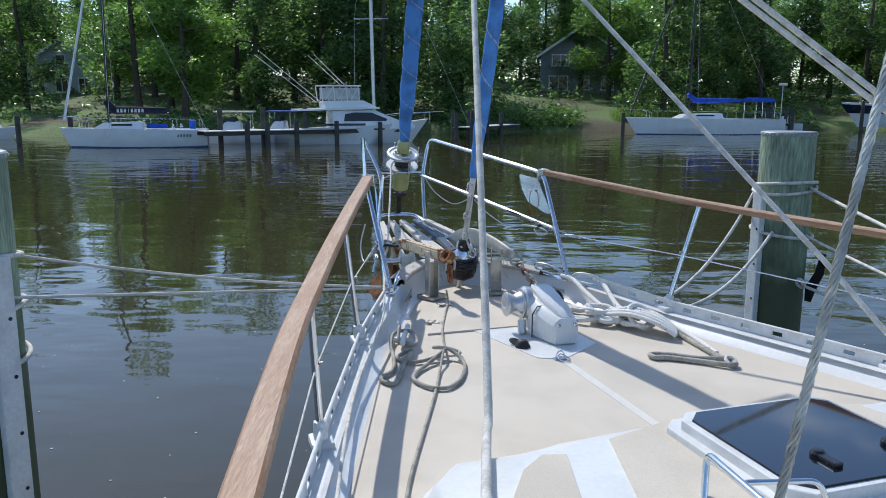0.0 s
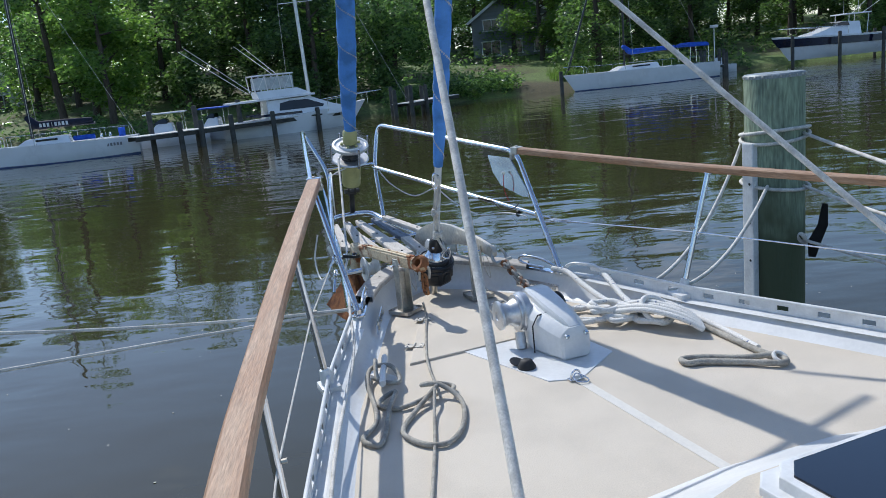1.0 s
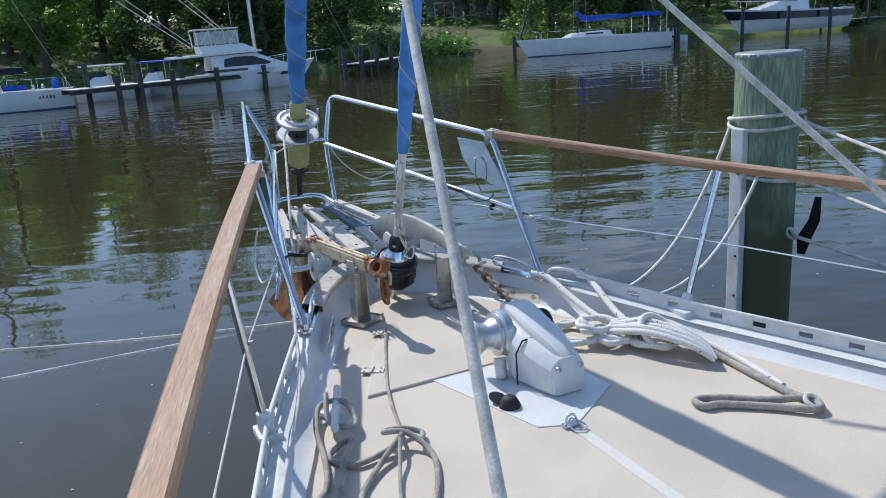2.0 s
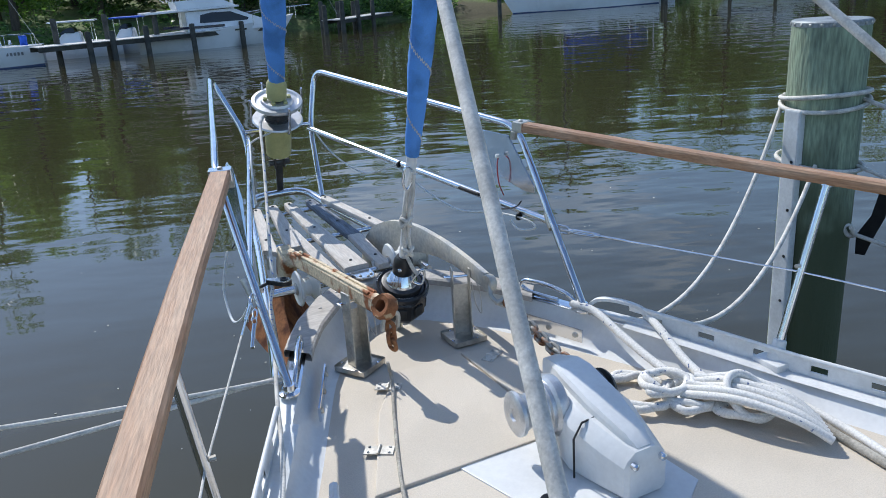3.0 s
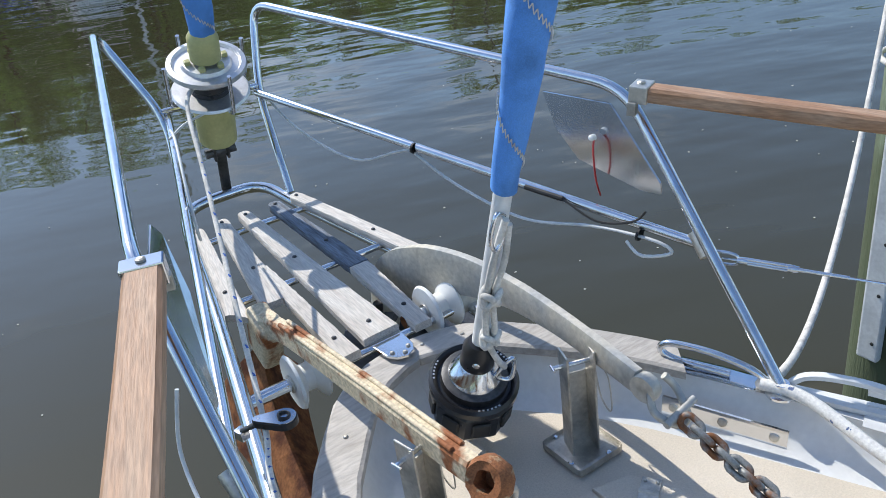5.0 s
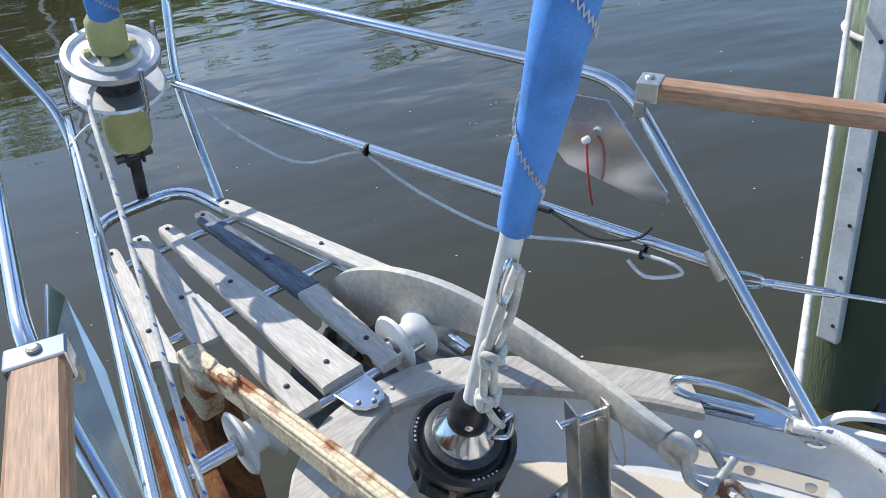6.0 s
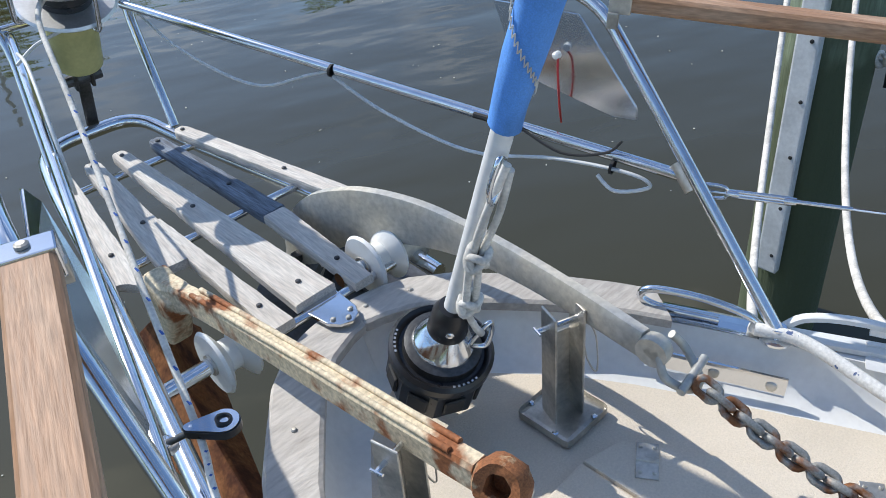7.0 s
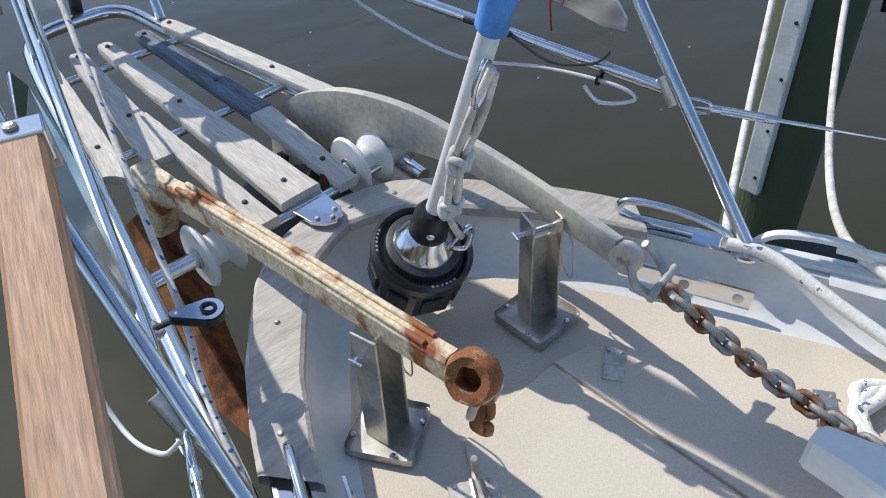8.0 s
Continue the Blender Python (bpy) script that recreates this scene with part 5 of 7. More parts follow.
# ---- houses ----
SIDING = mat("grey_siding", (0.22, 0.23, 0.24), 0.8, 0, 0.15, 2, detail=0.08, bump=0.004, bump_scale=6, stretch=(0.1, 0.1, 8))
SIDING_W = mat("pale_siding", (0.52, 0.54, 0.56), 0.8, 0, 0.15, 2, detail=0.08, bump=0.004, bump_scale=6, stretch=(0.1, 0.1, 8))
ROOF = mat("grey_shingles", (0.17, 0.17, 0.175), 0.9, 0, 0.25, 3, detail=0.25, bump=0.02, bump_scale=10)
TRIM = mat("white_trim", (0.78, 0.78, 0.76), 0.5, 0, 0.08, 3)
PANE = mat("window_pane", (0.03, 0.035, 0.04), 0.08, 0, 0.2, 1)


def house(name, label, m, w, d, eave, ridge, wall_mat, wins):
    """A gabled house, its front along x at y = 0; wins: (x, z, width, height)."""
    h = thing(name, label, "house", (0, 0, 0), m)
    bm = bmesh.new()
    prof = [(-w / 2, -1.5), (w / 2, -1.5), (w / 2, eave), (0, ridge), (-w / 2, eave)]
    a = [bm.verts.new((x, 0, z)) for x, z in prof]
    b = [bm.verts.new((x, d, z)) for x, z in prof]
    bm.faces.new(a), bm.faces.new(b[::-1])
    for i in range(5):
        bm.faces.new((a[i], a[(i + 1) % 5], b[(i + 1) % 5], b[i]))
    part("wall", bm, wall_mat, h)
    for sd in (-1, 1):
        bm = bmesh.new()
        sl = (ridge - eave) / (w / 2)
        x1 = sd * (w / 2 + 0.45)
        z1 = eave - sl * 0.45
        q = [(0, ridge), (x1, z1)]
        v = [bm.verts.new((x, y, z + o)) for o in (0.03, 0.22) for y in (-0.5, d + 0.5) for x, z in q]
        for f in ((0, 1, 3, 2), (4, 6, 7, 5), (0, 4, 5, 1), (2, 3, 7, 6), (0, 2, 6, 4), (1, 5, 7, 3)):
            bm.faces.new([v[i] for i in f])
        rf = part("roof", bm, ROOF, h)
        bm = bmesh.new()
        box(bm, ((0 + x1) / 2, -0.53, (ridge + z1) / 2 + 0.08), (math.hypot(x1, ridge - z1), 0.05, 0.28), Matrix.Rotation(-sd * math.atan2(ridge - z1, abs(x1)) * -1 if sd < 0 else math.atan2(ridge - z1, abs(x1)), 3, "Y"))
        part("fascia", bm, TRIM, rf)
    for x, z, ww, hh in wins:
        bm = bmesh.new()
        box(bm, (x, -0.02, z), (ww, 0.06, hh))
        win = part("window", bm, PANE, h, "dark glazed window in white trim")
        for px, pz, sx, sz in ((0, hh / 2, ww + 0.24, 0.14), (0, -hh / 2, ww + 0.28, 0.16), (-ww / 2, 0, 0.13, hh), (ww / 2, 0, 0.13, hh)) + (((0, 0, 0.10, hh),) if ww > 1.2 else ()):
            bm = bmesh.new()
            box(bm, (x + px, -0.07, z + pz), (sx, 0.07, sz), None, 0.01, 1)
            part("frame", bm, TRIM, win)
    return h


house("grey_house", "two-storey grey-sided house with white window trim", Matrix.Translation((6.35, 98.58, 0)) @ Matrix.Rotation(radians(-6), 4, "Z"), 9.6, 9, 6.2, 9.4, SIDING,
      ((-2.6, 2.9, 2.2, 1.7), (0.6, 2.9, 0.9, 1.6), (3.2, 2.9, 1.4, 1.6), (-2.4, 5.6, 2.0, 1.3), (0.8, 5.6, 1.4, 1.3), (3.1, 5.6, 1.2, 1.3), (-2.6, 0.2, 1.4, 1.0), (2.8, 0.0, 2.0, 1.0)))
house("white_house", "pale-sided house half hidden among trees", Matrix.Translation((-52.49, 86.79, 0)) @ Matrix.Rotation(radians(26), 4, "Z"), 8.2, 8, 4.4, 7.2, SIDING_W,
      ((-2.4, 2.4, 1.3, 1.6), (0, 2.4, 1.3, 1.6), (2.4, 2.4, 1.3, 1.6), (0, 5.2, 1.0, 1.1)))

# ---- far boats ----
HULLW = mat("boat_gelcoat", (0.84, 0.86, 0.88), 0.25, 0, 0.06, 1.2, coat=0.3)
NAVY = mat("navy_hull", (0.012, 0.016, 0.04), 0.15, 0, 0.2, 1.0, coat=0.4)
GLASSD = mat("tinted_glass", (0.02, 0.025, 0.03), 0.06, 0, 0.2, 1.5)
BLUE_COVER = mat("blue_cover", (0.02, 0.10, 0.55), 0.8, 0, 0.25, 4, bump=0.01, bump_scale=9)
NAVY_COVER = mat("navy_cover", (0.010, 0.014, 0.035), 0.8, 0, 0.25, 4, bump=0.01, bump_scale=9)
SPAR = mat("spar_alloy", (0.62, 0.63, 0.64), 0.4, 0.6, 0.1, 2)
SPAR_DARK = mat("black_spar", (0.03, 0.03, 0.034), 0.35, 0, 0.2, 2)
BOOT = mat("boot_stripe", (0.02, 0.05, 0.16), 0.4, 0, 0.1, 2)


def berth(stern, bow):
    """A frame at the waterline: y runs from stern to bow."""
    s, b = Vector((*stern, WATER_Z)), Vector((*bow, WATER_Z))
    d = b - s
    return Matrix.Translation(s) @ Matrix.Rotation(math.atan2(-d.x, d.y), 4, "Z"), d.length


def hull_mesh(L, beam, fb_bow, fb_stern, rake, n=22, full=0.62, bottom=-0.35):
    bm = bmesh.new()
    secs = []
    for i in range(n + 1):
        t = i / n
        w = beam / 2 * (full + (1 - full) * math.sin(math.pi * min(1, t * 1.15) ** 0.9)) * (1 - max(0, (t - 0.42) / 0.58) ** 2.1)
        w = max(w, 0.012)
        fb = fb_stern + (fb_bow - fb_stern) * t ** 1.6
        y = L * t
        row_ = []
        for k, (a, z) in enumerate(((0, bottom), (0.55, bottom), (0.86, 0.0), (0.95, fb * 0.5), (1.0, fb))):
            yy = y - (rake * (1 - z / fb) * t ** 3 if z < fb else 0)
            row_.append((w * a, yy, z))
        secs.append([Vector((-x, y_, z)) for x, y_, z in reversed(row_)] + [Vector((x, y_, z)) for x, y_, z in row_])
    loft(bm, secs)
    bmesh.ops.remove_doubles(bm, verts=bm.verts, dist=0.001)
    bmesh.ops.holes_fill(bm, edges=[e for e in bm.edges if e.is_boundary and e.verts[0].co.y < 0.01 and e.verts[1].co.y < 0.01], sides=0)
    top = [s[0] for s in secs] + [s[-1] for s in reversed(secs)]
    return bm, secs


def deck_from(secs, drop=0.04):
    bm = bmesh.new()
    loft(bm, [[s[0] * 1.0 - Vector((0, 0, drop)), Vector((0, s[0].y, s[0].z - drop + 0.05)), s[-1] - Vector((0, 0, drop))] for s in secs])
    return bm


def wedge(prof, w0, w1, y_off=0.0):
    """A deckhouse: side profile (y, z) points, half width w0 at the foot and w1 at the top."""
    bm = bmesh.new()
    zs = [z for _, z in prof]
    lo, hi = min(zs), max(zs)
    wid = lambda z: w0 + (w1 - w0) * (z - lo) / (hi - lo)
    a = [bm.verts.new((-wid(z), y + y_off, z)) for y, z in prof]
    b = [bm.verts.new((wid(z), y + y_off, z)) for y, z in prof]
    bm.faces.new(a), bm.faces.new(b[::-1])
    n = len(a)
    for i in range(n):
        bm.faces.new((a[i], a[(i + 1) % n], b[(i + 1) % n], b[i]))
    bmesh.ops.bevel(bm, geom=list(bm.edges), offset=0.05, segments=2, affect="EDGES")
    return bm


def lines(boat, name, segs, r, material, label=""):
    for a, b in segs:
        part(name, T([a, b], r, 6), material, boat, label, smooth=60)


def sail_yacht(label, stern, bow, beam, fb, mast_at, mast_h, spar, cover, boom_z, boom_len, house_len, marks=False, sag=0.12):
    m, L = berth(stern, bow)
    s = thing("sailing_yacht", label, "sailboat", (0, 0, 0), m)
    bm, secs = hull_mesh(L, beam, fb, fb * 0.9, L * 0.07)
    hl = part("hull", bm, HULLW, s, smooth=40)
    part("deck", deck_from(secs), HULLW, s, smooth=60)
    bm = bmesh.new()
    loft(bm, [[Vector((sg * (abs(q[7].x) + 0.012), q[7].y, z)) for z in (-0.02, 0.09)] for sg in (1,) for q in secs])
    part("boot_stripe", bm, BOOT, hl)
    bm = bmesh.new()
    loft(bm, [[Vector((-(abs(q[7].x) + 0.012), q[7].y, z)) for z in (-0.02, 0.09)] for q in secs])
    part("boot_stripe", bm, BOOT, hl)
    my = L * mast_at
    part("cabin", wedge([(my - house_len * 0.75, fb * 0.9), (my - house_len * 0.72, fb + 0.33), (my + house_len * 0.1, fb + 0.26), (my + house_len * 0.3, fb * 0.95)], beam * 0.27, beam * 0.20), HULLW, s, smooth=40)
    for sd in (-1, 1):
        bm = bmesh.new()
        box(bm, (sd * beam * 0.243, my - house_len * 0.3, fb + 0.16), (0.03, house_len * 0.42, 0.11), None, 0.01)
        part("cabin_window", bm, GLASSD, s)
    part("mast", T([(0, my, fb), (0, my - 0.15, mast_h)], 0.085, 10), spar, s, smooth=60)
    part("boom", T([(0, my - 0.1, boom_z), (0, my - boom_len, boom_z - 0.05)], 0.06, 8), spar, s, smooth=60)
    n = 16
    pts = [Vector((0, my + 0.12 - boom_len * i / n, boom_z + 0.10 + sag * math.sin(2.1 * i / n) * 0.4 + (0.55 * max(0, 1 - i / 2.2)))) for i in range(n + 1)]
    cv = part("sail_cover", tube(bmesh.new(), pts, 0.2, 10, flat=1.25, radii=[0.12, 0.17, 0.19] + [0.19 - 0.09 * i / n for i in range(n - 2)]), cover, s, "stowed mainsail under its cover", smooth=60)
    if marks:
        for sd in (-1, 1):
            for i in range(8):
                bm = bmesh.new()
                box(bm, (sd * 0.19, my - 0.55 - i * 0.19, boom_z + 0.12), (0.02, 0.12 if i != 3 else 0.03, 0.2), None, 0.004, 1)
                part("mark", bm, TRIM, cv, "pale bar of lettering")
            for i in range(5):
                bm = bmesh.new()
                box(bm, (sd * beam * 0.425, 0.9 + i * 0.17, fb * 0.6), (0.05, 0.10, 0.16), None, 0.004, 1)
                part("mark", bm, SIDING, hl, "grey bar of lettering")
    top = Vector((0, my - 0.15, mast_h * 0.97))
    lines(s, "stay", [((0, L * 0.985, fb + 0.02), top), ((0, 0.1, fb * 0.9), top), ((-beam * 0.4, my - 0.2, fb * 0.95), top), ((beam * 0.4, my - 0.2, fb * 0.95), top)], 0.012, STEEL_DULL)
    part("furled_jib", T([(0, L * 0.965, fb + 0.35), Vector((0, L * 0.965, fb + 0.35)).lerp(top, 0.9)], 0.07, 8), HULLW if marks else spar, s, smooth=60)
    part("pulpit", T([(-0.35, L * 0.86, fb), (-0.33, L * 0.87, fb + 0.55), (0, L * 1.0, fb + 0.62), (0.33, L * 0.87, fb + 0.55), (0.35, L * 0.86, fb)], 0.02, 8, 6), STEEL, s, smooth=60)
    for sd in (-1, 1):
        rows = []
        for t in (0.06, 0.25, 0.45, 0.65, 0.86):
            q = secs[int(t * 22)][0 if sd < 0 else -1]
            a = Vector((q.x * 0.95, q.y, q.z))
            part("stanchion", T([a, a + Vector((0, 0, 0.55))], 0.016, 6), STEEL, s, smooth=60)
            rows.append(a + Vector((0, 0, 0.54)))
        part("lifeline", T(rows, 0.009, 6), STEEL, s)
    return s, L, m


sa, L, m = sail_yacht("sleek white racing yacht with a navy sail cover at the dock", (-18.33, 45.13), (-26, 42.59), 2.5, 1.12, 0.67, 13, SPAR_DARK, NAVY_COVER, 1.95, 3.3, 2.6, True)
bm = bmesh.new()
lathe([(0.17, 0), (0.2, 0.42), (0.19, 0.5), (0, 0.5)], Matrix.Translation((0.55, 0.9, 0.98)), 14, bm)
part("bucket", bm, BLUE_COVER, sa, "blue bucket", smooth=40)
for i, (x, y) in enumerate(((0.3, 1.5), (-0.3, 1.9), (0.4, 2.6), (-0.4, 3.1))):
    part("winch", lathe([(0.07, 1.1), (0.09, 1.14), (0.06, 1.2), (0.08, 1.3), (0, 1.31)], Matrix.Translation((x, y, 0)), 12), STEEL, sa, smooth=40)
for x, y in ((0.5, 3.6), (-0.5, 2.2)):
    part("sail_bag", T([(x, y, 1.2), (x, y + 1.1, 1.2)], 0.13, 8), BLUE_COVER, sa, smooth=60)

sb, L, m = sail_yacht("long white cruising yacht under a bright blue sail cover", (20.87, 68.74), (8.07, 65.67), 3.4, 1.35, 0.60, 16, SPAR_DARK, BLUE_COVER, 2.55, 4.6, 3.6)
part("bimini", wedge([(0.9, 2.55), (1.0, 2.85), (2.5, 2.95), (2.9, 2.75), (2.7, 2.6)], 1.1, 0.9), BLUE_COVER, sb, "blue canvas bimini")
for x, y in ((-0.95, 1.0), (0.95, 1.0), (-0.95, 2.6), (0.95, 2.6)):
    part("bimini_leg", T([(x, y, 1.3), (x * 1.05, y, 2.65)], 0.025, 6), STEEL, sb)
part("radar_pole", T([(-0.7, 0.3, 1.2), (-0.7, 0.3, 3.9)], 0.04, 8), SPAR, sb)
bm = bmesh.new()
box(bm, (-0.7, 0.3, 4.0), (0.4, 0.55, 0.22), None, 0.05)
part("radar", bm, TRIM, sb, "white radar dome")


def cruiser():
    m, L = berth((-14.65, 48.35), (-6.25, 52.29))
    s = thing("motor_yacht", "white flybridge motor yacht alongside the dock", "motor yacht", (0, 0, 0), m)
    bm, secs = hull_mesh(L, 3.4, 1.75, 1.05, 1.1, full=0.8)
    part("hull", bm, HULLW, s, smooth=40)
    part("deck", deck_from(secs, 0.02), HULLW, s, smooth=60)
    for sd in (-1, 1):
        for y, l in ((5.6, 0.7), (7.3, 0.55)):
            bm = bmesh.new()
            box(bm, (sd * (1.53 if y < 6 else 1.02), y, 1.08), (0.06, l, 0.11), Matrix.Rotation(sd * radians(6 if y < 6 else 22), 3, "Z"), 0.02)
            part("hull_port", bm, GLASSD, s)
        bm = bmesh.new()
        box(bm, (sd * 1.26, 3.3, 1.42), (0.05, 3.0, 0.16), None, 0.03)
        part("dark_band", bm, NAVY, s)
    def up(nm, bm2, *rest, **more):
        bmesh.ops.translate(bm2, vec=(0, 0.85, -0.12), verts=bm2.verts)
        return part(nm, bm2, *rest, **more)

    up("deckhouse", wedge([(1.9, 1.0), (1.9, 2.55), (4.6, 2.6), (6.0, 1.85), (7.2, 1.55), (7.2, 1.2)], 1.25, 1.0), HULLW, s, "white moulded deckhouse", smooth=40)
    for sd in (-1, 1):
        bm = bmesh.new()
        pr = [(2.6, 1.78), (2.7, 2.3), (3.3, 2.42), (4.4, 2.40), (5.4, 1.92), (5.3, 1.78)]
        a = [bm.verts.new((sd * (1.275 - 0.156 * (z - 1.0)), y, z)) for y, z in pr]
        b = [bm.verts.new((sd * (1.18 - 0.16 * (z - 1.0)), y, z)) for y, z in pr]
        bm.faces.new(a), bm.faces.new(b[::-1])
        for i in range(6):
            bm.faces.new((a[i], a[(i + 1) % 6], b[(i + 1) % 6], b[i]))
        up("side_window", bm, GLASSD, s)
    bm = bmesh.new()
    box(bm, (0, 2.3, 2.66), (2.5, 5.2, 0.14), Matrix.Rotation(radians(1.5), 3, "X"), 0.05)
    up("flybridge_deck", bm, HULLW, s, "white overhanging roof", smooth=40)
    up("flybridge", wedge([(1.5, 2.7), (1.4, 3.25), (3.9, 3.30), (4.8, 2.78)], 1.05, 0.98), HULLW, s, smooth=40)
    bm = bmesh.new()
    box(bm, (0, 2.5, 4.35), (2.1, 2.5, 0.10), None, 0.04)
    up("hard_top", bm, HULLW, s, "white hard top")
    posts = [(x, y) for x in (-0.95, 0.95) for y in (1.35, 2.1, 2.9, 3.65)]
    for x, y in posts:
        up("top_post", T([(x, y, 3.2), (x, y - 0.1, 4.32)], 0.035, 6), TRIM, s)
    for x in (-0.95, 0.95):
        for y in (1.5, 2.3, 3.1):
            up("brace", T([(x, y, 3.3), (x, y + 0.5, 4.3)], 0.022, 6), TRIM, s)
            bm = bmesh.new()
            box(bm, (x * 0.985, y + 0.3, 3.78), (0.015, 0.6, 0.85))
            up("clear_curtain", bm, mat("clear_vinyl", (0.55, 0.6, 0.62), 0.2, 0, 0.2, 3) if x < 0 and y == 1.5 else bpy.data.materials["clear_vinyl"], s, "hazy vinyl curtain")
    for k, (x, y) in enumerate(((-0.9, 0.2), (0.9, 0.2), (-0.5, 1.8), (0.6, 1.8))):
        up("outrigger", T([(x, y + 1.0, 3.2 if k < 2 else 4.4), (x * 1.8, y - 2.6 if k < 2 else y - 1.0, 6.6)], 0.022, 6), TRIM, s, "thin fishing outrigger")
    for x in (-1.2, 1.2):
        rows = [(x, 5.6, 2.15), (x * 0.86, 6.8, 2.3), (x * 0.45, 8.4, 2.4), (0, 9.55, 2.45)]
        up("bow_rail", T(rows, 0.022, 6, 6), STEEL, s, smooth=60)
        for p in rows[:-1]:
            up("rail_post", T([(p[0], p[1], p[2] - 0.8), p], 0.016, 6), STEEL, s)
    s.scale = (1, 1, 0.84)
    return s


cruiser()
# pale mast of another yacht behind
mk = thing("distant_mast", "pale alloy mast of a yacht berthed behind the dock", "mast", (-10.1, 53.9, 0), Matrix())
part("spar", T([(-10.1, 53.9, WATER_Z), (-10.4, 53.9, 14)], 0.12, 10), SPAR, mk, smooth=60)
part("spreader", T([(-11.4, 53.9, 6.3), (-9.1, 53.9, 6.3)], 0.03, 6), SPAR, mk)
lines(mk, "stay", [((-10.4, 53.9, 14), (-3.6, 52, -0.4)), ((-10.4, 53.9, 14), (-11.4, 53.9, 6.3)), ((-11.4, 53.9, 6.3), (-11.5, 53.9, -0.4))], 0.014, STEEL_DULL)


def sport_boat():
    m, L = berth((40.4, 77.74), (27.82, 74.67))
    m = m @ Matrix.Translation((0, 0, 0.95))
    s = thing("sport_boat", "navy and white sport fishing boat raised on a boat lift", "motor boat", (0, 0, 0), m)
    bm, secs = hull_mesh(L, 3.3, 1.6, 1.15, 1.3, full=0.85, bottom=-0.55)
    part("hull", bm, HULLW, s, smooth=40)
    for sg in (0, -1):
        bm = bmesh.new()
        loft(bm, [[q[sg] * 1.0 + Vector((0.02 if sg else -0.02, 0, -0.14)), Vector((q[-2 if sg else 1].x * 1.02 + (0.03 if sg else -0.03), q[-2 if sg else 1].y, q[-2 if sg else 1].z - 0.12))] for q in secs])
        part("navy_topside", bm, NAVY, s, "glossy navy topside", smooth=60)
    part("deck", deck_from(secs, 0.0), HULLW, s, smooth=60)
    part("cuddy", wedge([(4.6, 1.2), (4.6, 2.35), (6.4, 2.45), (8.4, 1.75), (9.6, 1.55), (9.6, 1.3)], 1.15, 0.85), HULLW, s, smooth=40)
    part("windscreen", wedge([(5.7, 2.0), (5.8, 2.40), (6.5, 2.42), (7.5, 2.08)], 0.99, 0.92), GLASSD, s)
    bm = bmesh.new()
    box(bm, (0, 4.9, 3.05), (2.2, 2.6, 0.12), None, 0.04)
    part("hard_top", bm, HULLW, s)
    for x in (-0.9, 0.9):
        for y in (3.9, 5.9):
            part("post", T([(x, y, 1.3), (x, y - 0.15, 3.0)], 0.035, 6), TRIM, s)
        part("rod_holder", T([(x * 0.8, 4.2, 3.1), (x * 1.5, 1.2, 4.9)], 0.025, 6), TRIM, s)
        rows = [(x * 1.25, 6.0, 2.0), (x * 1.0, 8.6, 2.15), (x * 0.5, 10.8, 2.25), (0, 12.2, 2.3)]
        part("bow_rail", T(rows, 0.025, 6, 6), STEEL, s, smooth=60)
        for p in rows[:-1]:
            part("rail_post", T([(p[0], p[1], p[2] - 0.6), p], 0.018, 6), STEEL, s)
        bm = bmesh.new()
        box(bm, (x * 0.6, -0.35, 0.9), (0.5, 0.6, 1.1), None, 0.12, 3)
        part("outboard", bm, NAVY, s, "dark outboard engine", smooth=40)
    for x, y in ((-0.5, 4.5), (0.4, 5.3)):
        part("antenna", T([(x, y, 3.1), (x, y, 5.8)], 0.015, 6), TRIM, s)


sport_boat()


def small_boat(label, stern, bow, top):
    m, L = berth(stern, bow)
    s = thing("small_boat", label, "boat", (0, 0, 0), m)
    bm, secs = hull_mesh(L, 2.2, 0.85, 0.65, 0.5, full=0.8)
    part("hull", bm, HULLW, s, smooth=40)
    part("deck", deck_from(secs, 0.03), HULLW, s, smooth=60)
    part("console", wedge([(L * 0.35, 0.6), (L * 0.36, 1.35), (L * 0.5, 1.4), (L * 0.62, 0.7)], 0.75, 0.6), HULLW, s, smooth=40)
    part("windscreen", wedge([(L * 0.40, 1.3), (L * 0.41, 1.62), (L * 0.47, 1.62), (L * 0.55, 1.3)], 0.66, 0.6), GLASSD, s)
    if top:
        bm = bmesh.new()
        box(bm, (0, L * 0.42, 1.95), (1.7, L * 0.42, 0.08), None, 0.03)
        part("top", bm, top, s, "canvas top")
        for x in (-0.75, 0.75):
            for y in (0.25, 0.58):
                part("top_post", T([(x, L * y, 0.7), (x, L * y, 1.93)], 0.022, 6), STEEL, s)


small_boat("white cabin launch with a pale hard top behind the yacht", (-15.69, 49.55), (-21.36, 48.12), HULLW)
small_boat("small open white boat with blue canvas top", (-13.8, 50.46), (-17.78, 50.14), BLUE_COVER)
small_boat("small white launch moored by the bank", (-37.6, 50.4), (-34.2, 51.2), None)
small_boat("white skiff beside the boat lift", (24.99, 75.66), (21.64, 76.54), None)

# ---- docks ----
DOCKW = mat("grey_dock_boards", (0.62, 0.60, 0.56), 0.85, 0, 0.25, 1.2, detail=0.2, bump=0.004, bump_scale=12)
DARKPILE = mat("dark_dock_pile", (0.075, 0.075, 0.065), 0.9, 0, 0.3, 3, detail=0.3, bump=0.01, bump_scale=14)


